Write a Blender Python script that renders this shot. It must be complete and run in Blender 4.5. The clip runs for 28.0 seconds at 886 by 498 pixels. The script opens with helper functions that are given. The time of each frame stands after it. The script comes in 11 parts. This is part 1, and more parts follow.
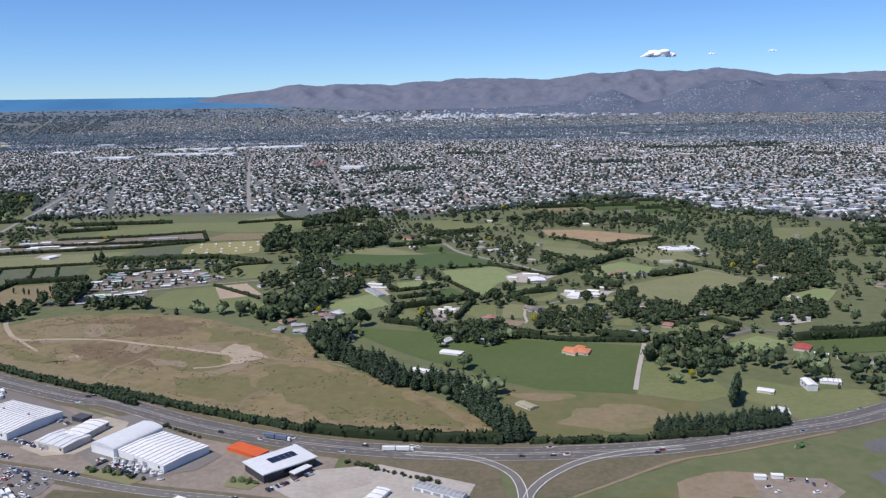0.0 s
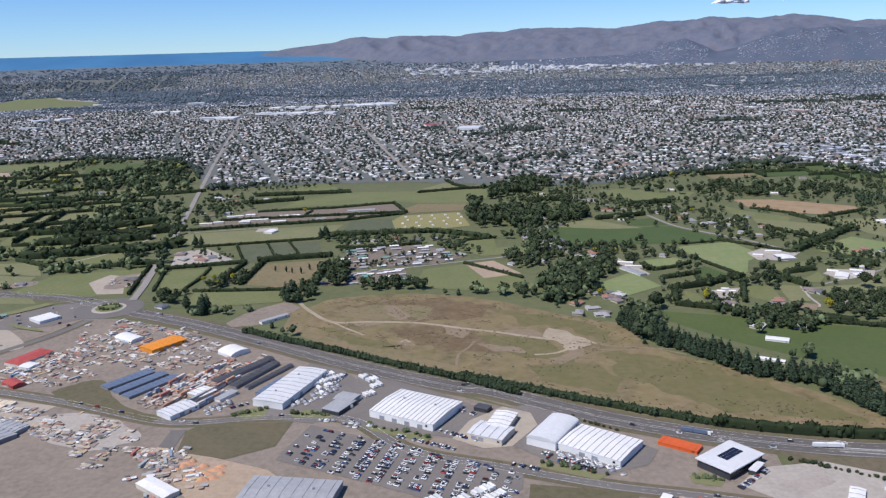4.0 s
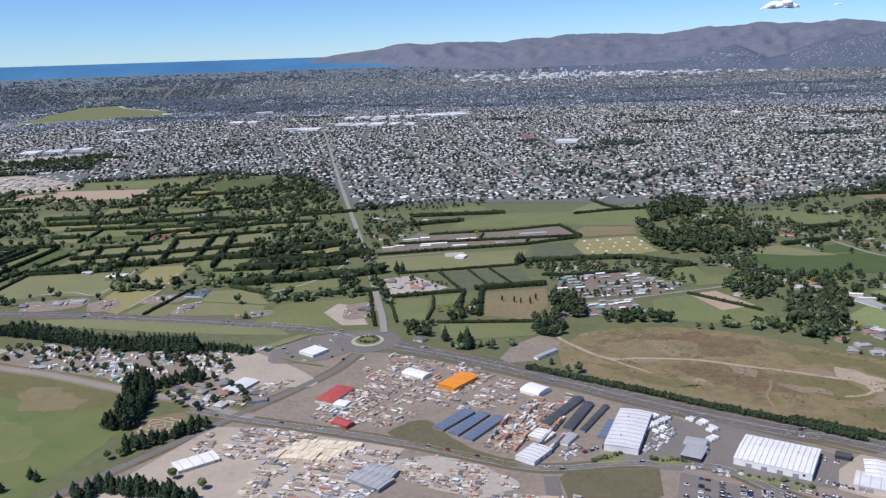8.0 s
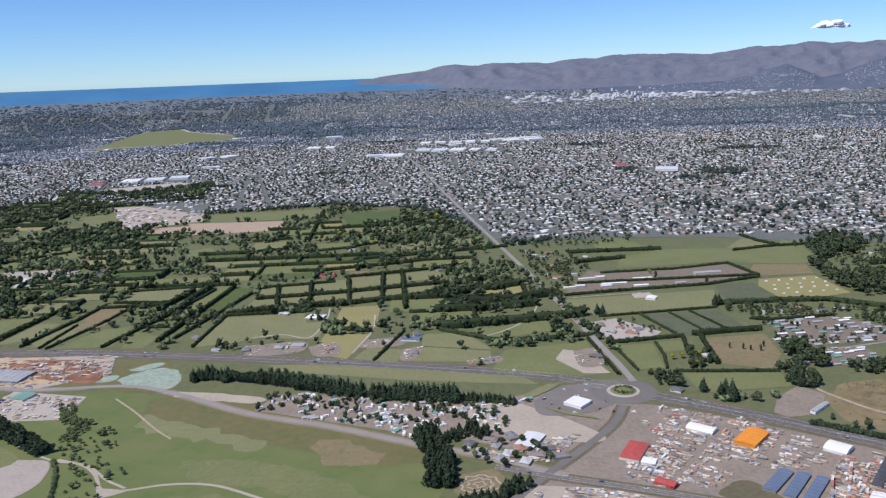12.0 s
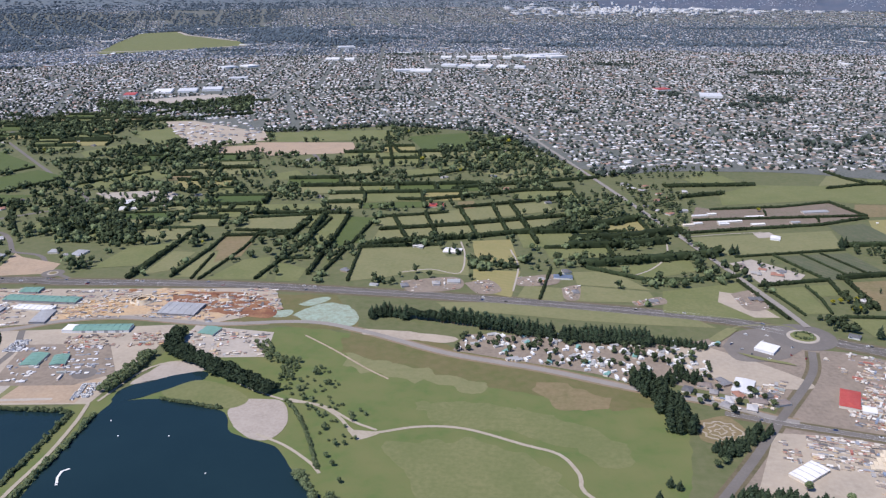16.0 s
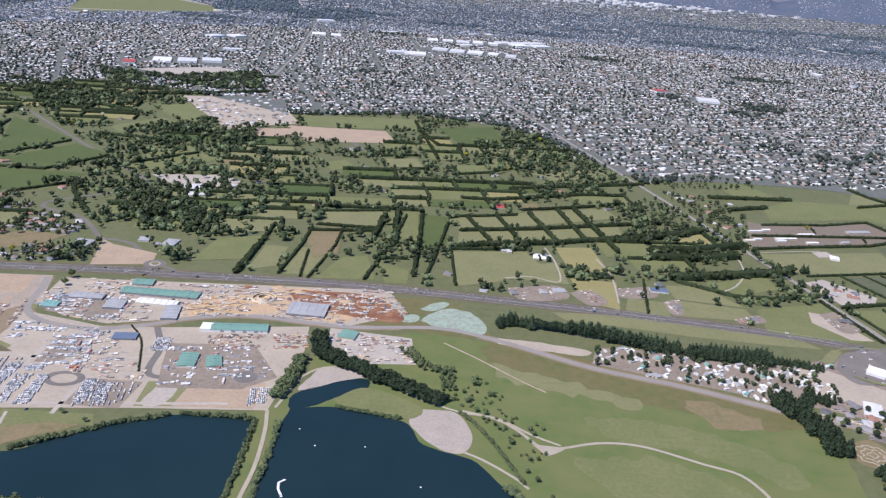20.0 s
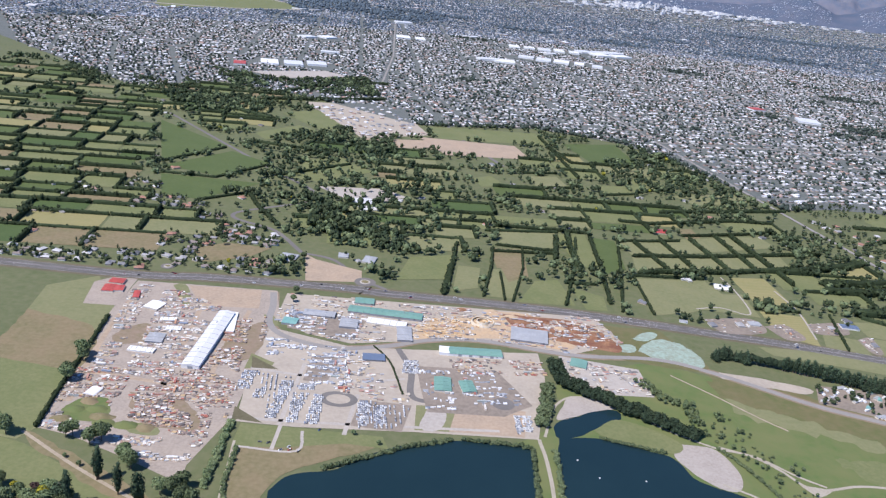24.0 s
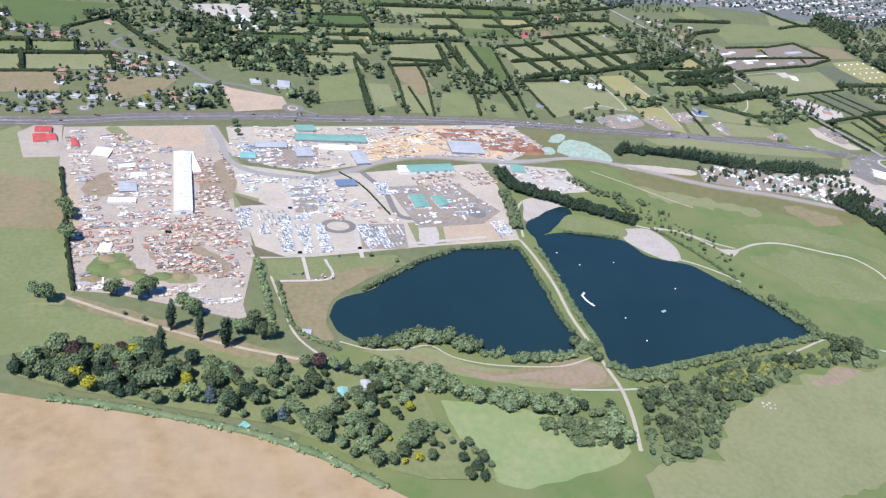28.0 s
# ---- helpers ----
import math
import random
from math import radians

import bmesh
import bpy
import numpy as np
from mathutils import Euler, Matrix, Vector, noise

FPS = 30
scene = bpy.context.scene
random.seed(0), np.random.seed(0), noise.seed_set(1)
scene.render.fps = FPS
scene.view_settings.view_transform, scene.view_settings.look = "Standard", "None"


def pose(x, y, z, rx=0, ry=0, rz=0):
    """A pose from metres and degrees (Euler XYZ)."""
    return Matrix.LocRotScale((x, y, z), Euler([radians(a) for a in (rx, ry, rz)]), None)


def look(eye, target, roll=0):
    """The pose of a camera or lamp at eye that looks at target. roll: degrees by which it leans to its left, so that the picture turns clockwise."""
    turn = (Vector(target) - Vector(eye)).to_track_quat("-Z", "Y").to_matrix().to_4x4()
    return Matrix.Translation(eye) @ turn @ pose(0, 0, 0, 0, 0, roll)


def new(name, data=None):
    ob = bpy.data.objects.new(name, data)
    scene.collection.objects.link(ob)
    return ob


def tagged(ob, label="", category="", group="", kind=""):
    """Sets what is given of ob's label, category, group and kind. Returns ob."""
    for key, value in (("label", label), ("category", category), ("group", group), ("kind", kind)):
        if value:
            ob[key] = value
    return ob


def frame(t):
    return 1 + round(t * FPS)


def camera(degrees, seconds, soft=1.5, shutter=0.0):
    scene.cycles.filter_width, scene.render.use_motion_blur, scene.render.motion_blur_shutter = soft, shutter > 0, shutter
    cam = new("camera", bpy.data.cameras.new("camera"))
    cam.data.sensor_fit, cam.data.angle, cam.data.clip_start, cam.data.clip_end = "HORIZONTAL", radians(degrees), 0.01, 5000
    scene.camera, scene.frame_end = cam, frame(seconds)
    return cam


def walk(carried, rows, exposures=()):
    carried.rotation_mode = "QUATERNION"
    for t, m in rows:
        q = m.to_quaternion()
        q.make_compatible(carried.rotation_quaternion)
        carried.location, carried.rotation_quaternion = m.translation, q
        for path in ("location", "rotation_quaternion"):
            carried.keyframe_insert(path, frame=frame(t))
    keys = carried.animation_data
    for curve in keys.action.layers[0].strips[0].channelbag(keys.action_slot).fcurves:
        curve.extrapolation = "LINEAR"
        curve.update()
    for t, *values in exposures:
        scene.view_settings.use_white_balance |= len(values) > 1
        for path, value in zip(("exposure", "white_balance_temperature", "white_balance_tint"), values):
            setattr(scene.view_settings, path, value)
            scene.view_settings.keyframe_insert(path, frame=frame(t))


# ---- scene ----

cam = camera(56.4, 28.0, soft=1.3)
PATH = [
    (0, (-0.017, 0.027, 115.012), (-0.023, 1.996, 114.657), -0.9),
    (0.5, (-16.887, -0.618, 117.791), (-16.908, 1.35, 117.433), -0.6),
    (1, (-33.548, -1.243, 120.471), (-33.577, 0.723, 120.103), -0.9),
    (1.5, (-50.192, -1.868, 123.144), (-50.255, 0.088, 122.736), -2.7),
    (2, (-66.869, -2.695, 125.842), (-66.969, -0.753, 125.374), -2.6),
    (2.5, (-83.506, -3.931, 128.822), (-83.625, -1.995, 128.334), -2.3),
    (3, (-100.16, -4.49, 131.51), (-100.271, -2.552, 131.03), -1.7),
    (3.5, (-116.83, -6.136, 134.472), (-116.933, -4.196, 134.0), -1.6),
    (5.5, (-183.33, -9.473, 145.479), (-183.456, -7.533, 145.009), -2.0),
    (6, (-199.806, -10.632, 148.384), (-199.942, -8.69, 147.924), -2.2),
    (6.5, (-216.377, -12.084, 151.39), (-216.528, -10.141, 150.937), -2.3),
    (7, (-233.057, -13.185, 154.052), (-233.217, -11.243, 153.601), -2.3),
    (7.5, (-249.546, -14.544, 156.945), (-249.708, -12.604, 156.488), -2.1),
    (8, (-266.219, -15.549, 159.705), (-266.374, -13.61, 159.241), -1.8),
    (8.5, (-282.692, -16.321, 162.612), (-282.823, -14.38, 162.151), -1.5),
    (9, (-299.246, -17.698, 165.6), (-299.391, -15.752, 165.161), -1.8),
    (9.5, (-315.81, -19.241, 168.541), (-315.968, -17.294, 168.112), -1.7),
    (10, (-332.282, -20.214, 171.487), (-332.444, -18.268, 171.053), -1.6),
    (10.5, (-349.141, -22.498, 174.664), (-349.306, -20.555, 174.218), -1.8),
    (11, (-365.507, -23.397, 177.589), (-365.687, -21.456, 177.14), -1.9),
    (11.5, (-382.378, -24.831, 180.631), (-382.572, -22.889, 180.192), -2.0),
    (12, (-398.846, -26.045, 183.812), (-399.055, -24.101, 183.389), -2.1),
    (12.5, (-415.346, -26.247, 186.611), (-415.568, -24.302, 186.199), -2.2),
    (14.5, (-482.457, -33.143, 199.015), (-482.583, -31.25, 198.381), -0.4),
    (15, (-499.138, -34.98, 202.024), (-499.256, -33.098, 201.358), -0.1),
    (15.5, (-515.617, -35.203, 204.744), (-515.733, -33.316, 204.091), -0.0),
    (16, (-532.173, -36.746, 207.783), (-532.296, -34.854, 207.146), -0.1),
    (16.5, (-548.743, -38.087, 210.787), (-548.873, -36.192, 210.16), -0.4),
    (17, (-565.214, -39.424, 213.879), (-565.347, -37.526, 213.261), -0.2),
    (17.5, (-581.871, -41.415, 217.114), (-581.967, -39.517, 216.49), 1.6),
    (18, (-598.536, -41.742, 219.927), (-598.624, -39.85, 219.285), 1.7),
    (18.5, (-615.284, -43.549, 223.021), (-615.363, -41.663, 222.361), 1.8),
    (19, (-631.567, -43.901, 225.658), (-631.566, -42.014, 224.996), 3.2),
    (19.5, (-648.248, -44.769, 228.09), (-648.199, -42.888, 227.415), 4.0),
    (20, (-665.116, -46.299, 230.747), (-665.053, -44.423, 230.056), 4.6),
    (20.5, (-681.973, -47.52, 232.837), (-681.917, -45.645, 232.142), 4.9),
    (21, (-698.743, -49.132, 234.928), (-698.693, -47.255, 234.24), 5.3),
    (21.5, (-715.702, -49.874, 237.05), (-715.655, -47.995, 236.366), 5.7),
    (23.5, (-784.245, -55.651, 244.295), (-784.217, -53.781, 243.586), 6.4),
    (24, (-801.596, -57.169, 246.273), (-801.581, -55.298, 245.567), 6.4),
    (24.5, (-818.872, -58.558, 247.939), (-818.848, -56.712, 247.171), 5.9),
    (25, (-836.962, -61.566, 251.537), (-836.623, -59.833, 250.599), 8.4),
    (25.4, (-850.712, -61.726, 252.66), (-850.048, -60.117, 251.675), 11.4),
    (25.5, (-854.147, -61.867, 252.926), (-853.441, -60.282, 251.93), 11.6),
    (26, (-871.782, -63.99, 255.302), (-871.066, -62.446, 254.253), 11.2),
    (26.5, (-889.716, -65.113, 256.932), (-889.043, -63.567, 255.856), 10.9),
    (27, (-907.828, -66.655, 258.813), (-907.178, -65.104, 257.731), 10.9),
    (27.5, (-926.127, -68.212, 260.606), (-925.494, -66.651, 259.527), 10.7),
    (28, (-944.429, -69.843, 262.616), (-943.795, -68.276, 261.547), 10.8),
]

walk(cam, [(t, look(eye, target, roll)) for t, eye, target, roll in PATH], [(0.0, -0.05, 6150, 14), (12.0, -0.03, 6150, 14), (16.0, 0.1, 6200, 16), (20.0, 0.2, 6150, 17), (24.0, 0.3, 6000, 15), (26.0, 0.55, 5830, 12), (28.0, 0.62, 5800, 12)])

# ---- light ----
scene.view_settings.exposure = 0.0
SUN_TO = Vector((-0.80, -0.60, 1.55)).normalized()
world = bpy.data.worlds.new("world")
scene.world = world
world.use_nodes = True
wn = world.node_tree.nodes
sky = wn.new("ShaderNodeTexSky")
sky.sky_type, sky.sun_disc = "NISHITA", False
sky.sun_elevation = math.asin(SUN_TO.z)
sky.sun_rotation = math.atan2(SUN_TO.x, SUN_TO.y)
sky.altitude, sky.air_density, sky.dust_density, sky.ozone_density = 2500.0, 1.0, 0.0, 4.0
wn["Background"].inputs["Strength"].default_value = 0.105
tint = wn.new("ShaderNodeMix")
tint.data_type, tint.blend_type = "RGBA", "MULTIPLY"
tint.inputs["Factor"].default_value = 1.0
tint.inputs["B"].default_value = (0.74, 0.96, 1.20, 1.0)
world.node_tree.links.new(sky.outputs[0], tint.inputs["A"])
world.node_tree.links.new(tint.outputs["Result"], wn["Background"].inputs["Color"])
sun = new("sun", bpy.data.lights.new("sun", "SUN"))
sun.data.energy, sun.data.angle, sun.data.color = 4.7, radians(0.5), (1.0, 0.94, 0.862)
sun.matrix_world = look(SUN_TO * 900, (0, 0, 0))


# ---- materials ----
def rgb(c):
    return (c[0], c[1], c[2], 1.0)


def mat(name, base, second=None, fine=None, big=40.0, small=3.0, rough=0.85, metal=0.0, island=0.0, each=0.0, bump=0.0, stripes=None, spec=0.3, leafy=0.0):
    """A surface with large patches (base to second), fine grain (fine), and change from piece to piece."""
    m = bpy.data.materials.new(name)
    m.use_nodes = True
    nt, n = m.node_tree, m.node_tree.nodes
    b = n["Principled BSDF"]
    b.inputs["Roughness"].default_value, b.inputs["Metallic"].default_value = rough, metal
    b.inputs["Specular IOR Level"].default_value = spec
    link = nt.links.new
    co = n.new("ShaderNodeTexCoord").outputs["Object"]

    def noise_at(size, detail=4.0):
        t = n.new("ShaderNodeTexNoise")
        t.inputs["Scale"].default_value, t.inputs["Detail"].default_value = 1.0 / size, detail
        t.inputs["Roughness"].default_value = 0.6
        link(co, t.inputs["Vector"])
        r = n.new("ShaderNodeMapRange")
        r.inputs["From Min"].default_value, r.inputs["From Max"].default_value = 0.36, 0.64
        link(t.outputs["Fac"], r.inputs["Value"])
        return r.outputs["Result"]

    def blend(fac, a, c):
        x = n.new("ShaderNodeMix")
        x.data_type = "RGBA"
        if fac is not None:
            link(fac, x.inputs["Factor"])
        if isinstance(a, tuple):
            x.inputs["A"].default_value = a
        else:
            link(a, x.inputs["A"])
        x.inputs["B"].default_value = c
        return x.outputs["Result"]

    col = rgb(base)
    if second:
        col = blend(noise_at(big), col, rgb(second))
    if fine:
        f = noise_at(small, 6.0)
        half = n.new("ShaderNodeMath")
        half.operation = "MULTIPLY"
        link(f, half.inputs[0])
        half.inputs[1].default_value = 0.6
        col = blend(half.outputs[0], col, rgb(fine))
    if stripes:
        width, turn, tint, amount, bend = stripes if len(stripes) == 5 else (*stripes, 0.6)
        mp = n.new("ShaderNodeMapping")
        mp.inputs["Rotation"].default_value = (0, 0, radians(turn))
        link(co, mp.inputs["Vector"])
        w = n.new("ShaderNodeTexWave")
        w.inputs["Scale"].default_value, w.inputs["Distortion"].default_value = 0.314 / width, bend
        w.inputs["Detail"].default_value = 2.0
        link(mp.outputs[0], w.inputs["Vector"])
        k = n.new("ShaderNodeMath")
        k.operation = "MULTIPLY"
        link(w.outputs["Fac"], k.inputs[0])
        k.inputs[1].default_value = amount
        col = blend(k.outputs[0], col, rgb(tint))
    for amount, src in ((island, "Random Per Island"), (each, "Random")):
        if amount:
            g = n.new("ShaderNodeNewGeometry" if src == "Random Per Island" else "ShaderNodeObjectInfo")
            hs = n.new("ShaderNodeHueSaturation")
            r = n.new("ShaderNodeMapRange")
            r.inputs["To Min"].default_value, r.inputs["To Max"].default_value = 1 - amount, 1 + amount
            link(g.outputs[src], r.inputs["Value"])
            link(r.outputs["Result"], hs.inputs["Value"])
            if isinstance(col, tuple):
                hs.inputs["Color"].default_value = col
            else:
                link(col, hs.inputs["Color"])
            col = hs.outputs["Color"]
    if isinstance(col, tuple):
        b.inputs["Base Color"].default_value = col
    else:
        link(col, b.inputs["Base Color"])
    if leafy:
        tr, mx = n.new("ShaderNodeBsdfTranslucent"), n.new("ShaderNodeMixShader")
        if isinstance(col, tuple):
            tr.inputs["Color"].default_value = col
        else:
            link(col, tr.inputs["Color"])
        mx.inputs["Fac"].default_value = leafy
        link(b.outputs[0], mx.inputs[1])
        link(tr.outputs[0], mx.inputs[2])
        link(mx.outputs[0], n["Material Output"].inputs["Surface"])
    if bump:
        bp = n.new("ShaderNodeBump")
        bp.inputs["Strength"].default_value, bp.inputs["Distance"].default_value = 0.6, bump
        t = n.new("ShaderNodeTexNoise")
        t.inputs["Scale"].default_value, t.inputs["Detail"].default_value = 1.0 / small, 5.0
        link(co, t.inputs["Vector"])
        link(t.outputs["Fac"], bp.inputs["Height"])
        link(bp.outputs["Normal"], b.inputs["Normal"])
    return m


def palette(name, cols, rough=0.6, source="Random Per Island"):
    """A paint that takes one of several colours for each piece."""
    m = bpy.data.materials.new(name)
    m.use_nodes = True
    n, link = m.node_tree.nodes, m.node_tree.links.new
    b = n["Principled BSDF"]
    b.inputs["Roughness"].default_value = rough
    b.inputs["Specular IOR Level"].default_value = 0.35
    g = n.new("ShaderNodeNewGeometry" if source == "Random Per Island" else "ShaderNodeObjectInfo")
    ramp = n.new("ShaderNodeValToRGB")
    ramp.color_ramp.interpolation = "CONSTANT"
    el = ramp.color_ramp.elements
    while len(el) < len(cols):
        el.new(0.5)
    for i, c in enumerate(cols):
        el[i].position, el[i].color = i / len(cols), rgb(c)
    link(g.outputs[source], ramp.inputs["Fac"])
    t = n.new("ShaderNodeTexNoise")
    t.inputs["Scale"].default_value, t.inputs["Detail"].default_value = 0.7, 5.0
    co = n.new("ShaderNodeTexCoord")
    link(co.outputs["Object"], t.inputs["Vector"])
    hs = n.new("ShaderNodeHueSaturation")
    r = n.new("ShaderNodeMapRange")
    r.inputs["To Min"].default_value, r.inputs["To Max"].default_value = 0.7, 1.2
    link(t.outputs["Fac"], r.inputs["Value"])
    link(r.outputs["Result"], hs.inputs["Value"])
    link(ramp.outputs["Color"], hs.inputs["Color"])
    link(hs.outputs["Color"], b.inputs["Base Color"])
    return m


M_RURAL = mat("rough_pasture", (0.118, 0.132, 0.058), (0.095, 0.115, 0.046), (0.155, 0.152, 0.08), big=26, small=5)
M_CITY = mat("suburb_ground", (0.112, 0.122, 0.105), (0.076, 0.094, 0.072), (0.20, 0.198, 0.196), big=22, small=3.0)
M_GREEN = mat("mown_grass", (0.148, 0.166, 0.066), (0.185, 0.19, 0.084), (0.12, 0.138, 0.052), big=24, small=2.5, bump=0.1)
M_MEADOW = mat("soft_meadow", (0.19, 0.235, 0.095), (0.235, 0.25, 0.115), (0.155, 0.20, 0.075), big=24, small=4, bump=0.15)
M_BRIGHT = mat("irrigated_grass", (0.079, 0.110, 0.033), (0.094, 0.123, 0.040), (0.070, 0.094, 0.028), big=30, small=3, bump=0.1)
M_DEEP = mat("dark_crop", (0.070, 0.108, 0.032), (0.088, 0.125, 0.04), (0.058, 0.088, 0.027), big=22, small=2, stripes=(2.2, 20, (0.045, 0.07, 0.022), 0.4))
M_SCRUBG = mat("undergrowth", (0.115, 0.15, 0.06), (0.155, 0.175, 0.078), (0.095, 0.12, 0.048), big=10, small=2.5, bump=0.3)
M_OLIVE = mat("dry_pasture", (0.185, 0.188, 0.088), (0.152, 0.166, 0.072), (0.225, 0.212, 0.11), big=25, small=3, bump=0.1)
M_HAY = mat("cut_hay", (0.27, 0.235, 0.10), (0.23, 0.215, 0.088), (0.31, 0.265, 0.13), big=20, small=2.5, stripes=(3.0, 70, (0.165, 0.18, 0.062), 0.35))
M_TAN = mat("dry_grass", (0.20, 0.155, 0.085), (0.15, 0.135, 0.062), (0.25, 0.20, 0.115), big=22, small=3, bump=0.15)
M_VERGE = mat("verge_grass", (0.135, 0.11, 0.068), (0.098, 0.092, 0.048), (0.175, 0.145, 0.096), big=14, small=2)
M_PLOT = mat("parched_plot", (0.125, 0.108, 0.062), (0.10, 0.092, 0.05), (0.155, 0.135, 0.08), big=16, small=2.5)
M_PADDOCK = mat("parched_paddock", (0.189, 0.140, 0.071), (0.106, 0.092, 0.039), (0.276, 0.214, 0.129), big=24, small=5.5, bump=0.4, stripes=(20, 12, (0.225, 0.185, 0.085), 0.4, 9.0))
M_BROWNP = mat("rusty_paddock_growth", (0.155, 0.105, 0.058), (0.205, 0.155, 0.085), (0.10, 0.075, 0.04), big=9, small=3, bump=0.4)
M_OLIVEP = mat("olive_paddock_growth", (0.145, 0.134, 0.055), (0.180, 0.148, 0.071), (0.114, 0.110, 0.044), big=12, small=4, bump=0.3)
M_REC = mat("reserve_grass", (0.099, 0.142, 0.042), (0.155, 0.165, 0.063), (0.130, 0.148, 0.053), big=24, small=6, bump=0.15)
M_DIRT = mat("bare_earth", (0.37, 0.275, 0.19), (0.30, 0.23, 0.165), (0.44, 0.35, 0.255), big=18, small=2, bump=0.1)
M_PLOUGH = mat("harvested_soil", (0.300, 0.208, 0.112), (0.240, 0.165, 0.086), (0.360, 0.263, 0.150), big=22, small=8, stripes=(26, 150, (0.35, 0.262, 0.175), 0.4, 14.0))
M_BARK = mat("bark_mulch", (0.20, 0.085, 0.05), (0.34, 0.19, 0.10), (0.13, 0.06, 0.04), big=9, small=1.2, bump=0.3)
M_CHIP = mat("wood_chip", (0.47, 0.32, 0.18), (0.36, 0.27, 0.19), (0.55, 0.42, 0.27), big=9, small=1.4, bump=0.3)
M_YARD = mat("gravel_yard", (0.237, 0.195, 0.155), (0.182, 0.152, 0.121), (0.304, 0.253, 0.202), big=16, small=2.5, bump=0.05)
M_STORE = mat("tan_store_gravel", (0.385, 0.328, 0.258), (0.318, 0.274, 0.22), (0.44, 0.385, 0.31), big=20, small=2.5, bump=0.05)
M_YARDRED = mat("salvage_yard_dirt", (0.335, 0.278, 0.222), (0.262, 0.218, 0.178), (0.41, 0.35, 0.285), big=16, small=1.6, bump=0.1)
M_PALE = mat("pale_gravel", (0.39, 0.345, 0.295), (0.32, 0.288, 0.248), (0.45, 0.41, 0.36), big=14, small=2)
M_ASPH = mat("asphalt", (0.125, 0.12, 0.118), (0.155, 0.15, 0.145), (0.105, 0.10, 0.10), big=16, small=1.5, rough=0.9)
M_LOT = mat("car_park_asphalt", (0.175, 0.158, 0.142), (0.205, 0.186, 0.166), (0.15, 0.136, 0.122), big=14, small=1.5, rough=0.9)
M_HIGHWAY = mat("highway_asphalt", (0.118, 0.108, 0.10), (0.145, 0.132, 0.12), (0.10, 0.093, 0.087), big=16, small=1.2, rough=0.9)
M_EARTH = mat("brown_worn_ground", (0.235, 0.175, 0.12), (0.19, 0.155, 0.085), (0.28, 0.215, 0.155), big=8, small=2.5)
M_TUSSOCK = mat("dry_tussock", (0.185, 0.15, 0.08), (0.155, 0.132, 0.066), big=5, island=0.3)
M_WORN = mat("trampled_earth", (0.355, 0.292, 0.21), (0.27, 0.222, 0.15), (0.41, 0.345, 0.255), big=9, small=2.5)
M_ROAD = mat("worn_asphalt", (0.155, 0.142, 0.13), (0.185, 0.17, 0.155), (0.135, 0.125, 0.115), big=18, small=1.2, rough=0.9)
M_GREENPAINT = mat("glossy_green_paint", (0.10, 0.30, 0.05), (0.09, 0.27, 0.045), big=3, small=0.5, rough=0.3)
M_TANROOF = mat("faded_khaki_roof", (0.34, 0.31, 0.20), (0.29, 0.27, 0.175), (0.38, 0.35, 0.24), big=4, small=1.0, rough=0.6)
M_LANE = mat("pale_chip_seal", (0.26, 0.24, 0.218), (0.30, 0.278, 0.25), (0.225, 0.208, 0.19), big=18, small=1.2, rough=0.9)
M_LINE = mat("road_paint", (0.75, 0.75, 0.72), (0.6, 0.6, 0.58), big=3, small=0.4)
M_TRACK = mat("gravel_track", (0.37, 0.325, 0.255), (0.31, 0.27, 0.205), (0.42, 0.38, 0.31), big=12, small=1.2)
M_SAND = mat("beach_shingle", (0.36, 0.315, 0.27), (0.30, 0.26, 0.22), (0.42, 0.375, 0.325), big=12, small=1.6)
M_TEAL = mat("copper_stained_gravel", (0.27, 0.335, 0.26), (0.22, 0.23, 0.16), (0.35, 0.45, 0.385), big=6, small=2.5)
M_WEAR = mat("worn_reserve_grass", (0.138, 0.125, 0.053), (0.103, 0.118, 0.039), (0.170, 0.143, 0.070), big=22, small=6, bump=0.15)
M_WATER = mat("lake_water", (0.011, 0.027, 0.033), (0.013, 0.031, 0.037), big=60, small=0.9, rough=0.12, bump=0.015, spec=0.22)
M_SEA = mat("sea_water", (0.055, 0.165, 0.30), (0.07, 0.21, 0.36), big=400, rough=0.35)
M_CLOUD = mat("cloud", (0.95, 0.95, 0.95), (0.9, 0.9, 0.92), big=30, rough=1.0, spec=0.0)

M_LEAF = mat("broadleaf_foliage", (0.118, 0.158, 0.074), (0.175, 0.212, 0.104), big=6, island=0.28, each=0.45, rough=0.75, spec=0.15, leafy=0.15)
M_WOOD = mat("dark_woodland_foliage", (0.048, 0.066, 0.034), (0.070, 0.092, 0.046), big=6, island=0.35, rough=0.8, spec=0.1, leafy=0.1)
# suburb foliage: its green pushed slightly blue to paint in distance haze
M_HAZELEAF = mat("hazed_suburb_foliage", (0.046, 0.062, 0.050), (0.060, 0.078, 0.062), big=9, island=0.45, rough=0.85, spec=0.1, leafy=0.1)
M_PINE = mat("conifer_foliage", (0.040, 0.062, 0.036), (0.054, 0.078, 0.044), big=5, island=0.35, each=0.2, rough=0.8, spec=0.1, leafy=0.06)
M_WILLOW = mat("willow_foliage", (0.120, 0.158, 0.078), (0.165, 0.20, 0.100), big=6, island=0.28, each=0.2, rough=0.8, spec=0.15, leafy=0.15)
M_LIME = mat("yellow_green_foliage", (0.27, 0.28, 0.085), (0.20, 0.225, 0.075), big=6, island=0.3, rough=0.8, spec=0.15, leafy=0.15)
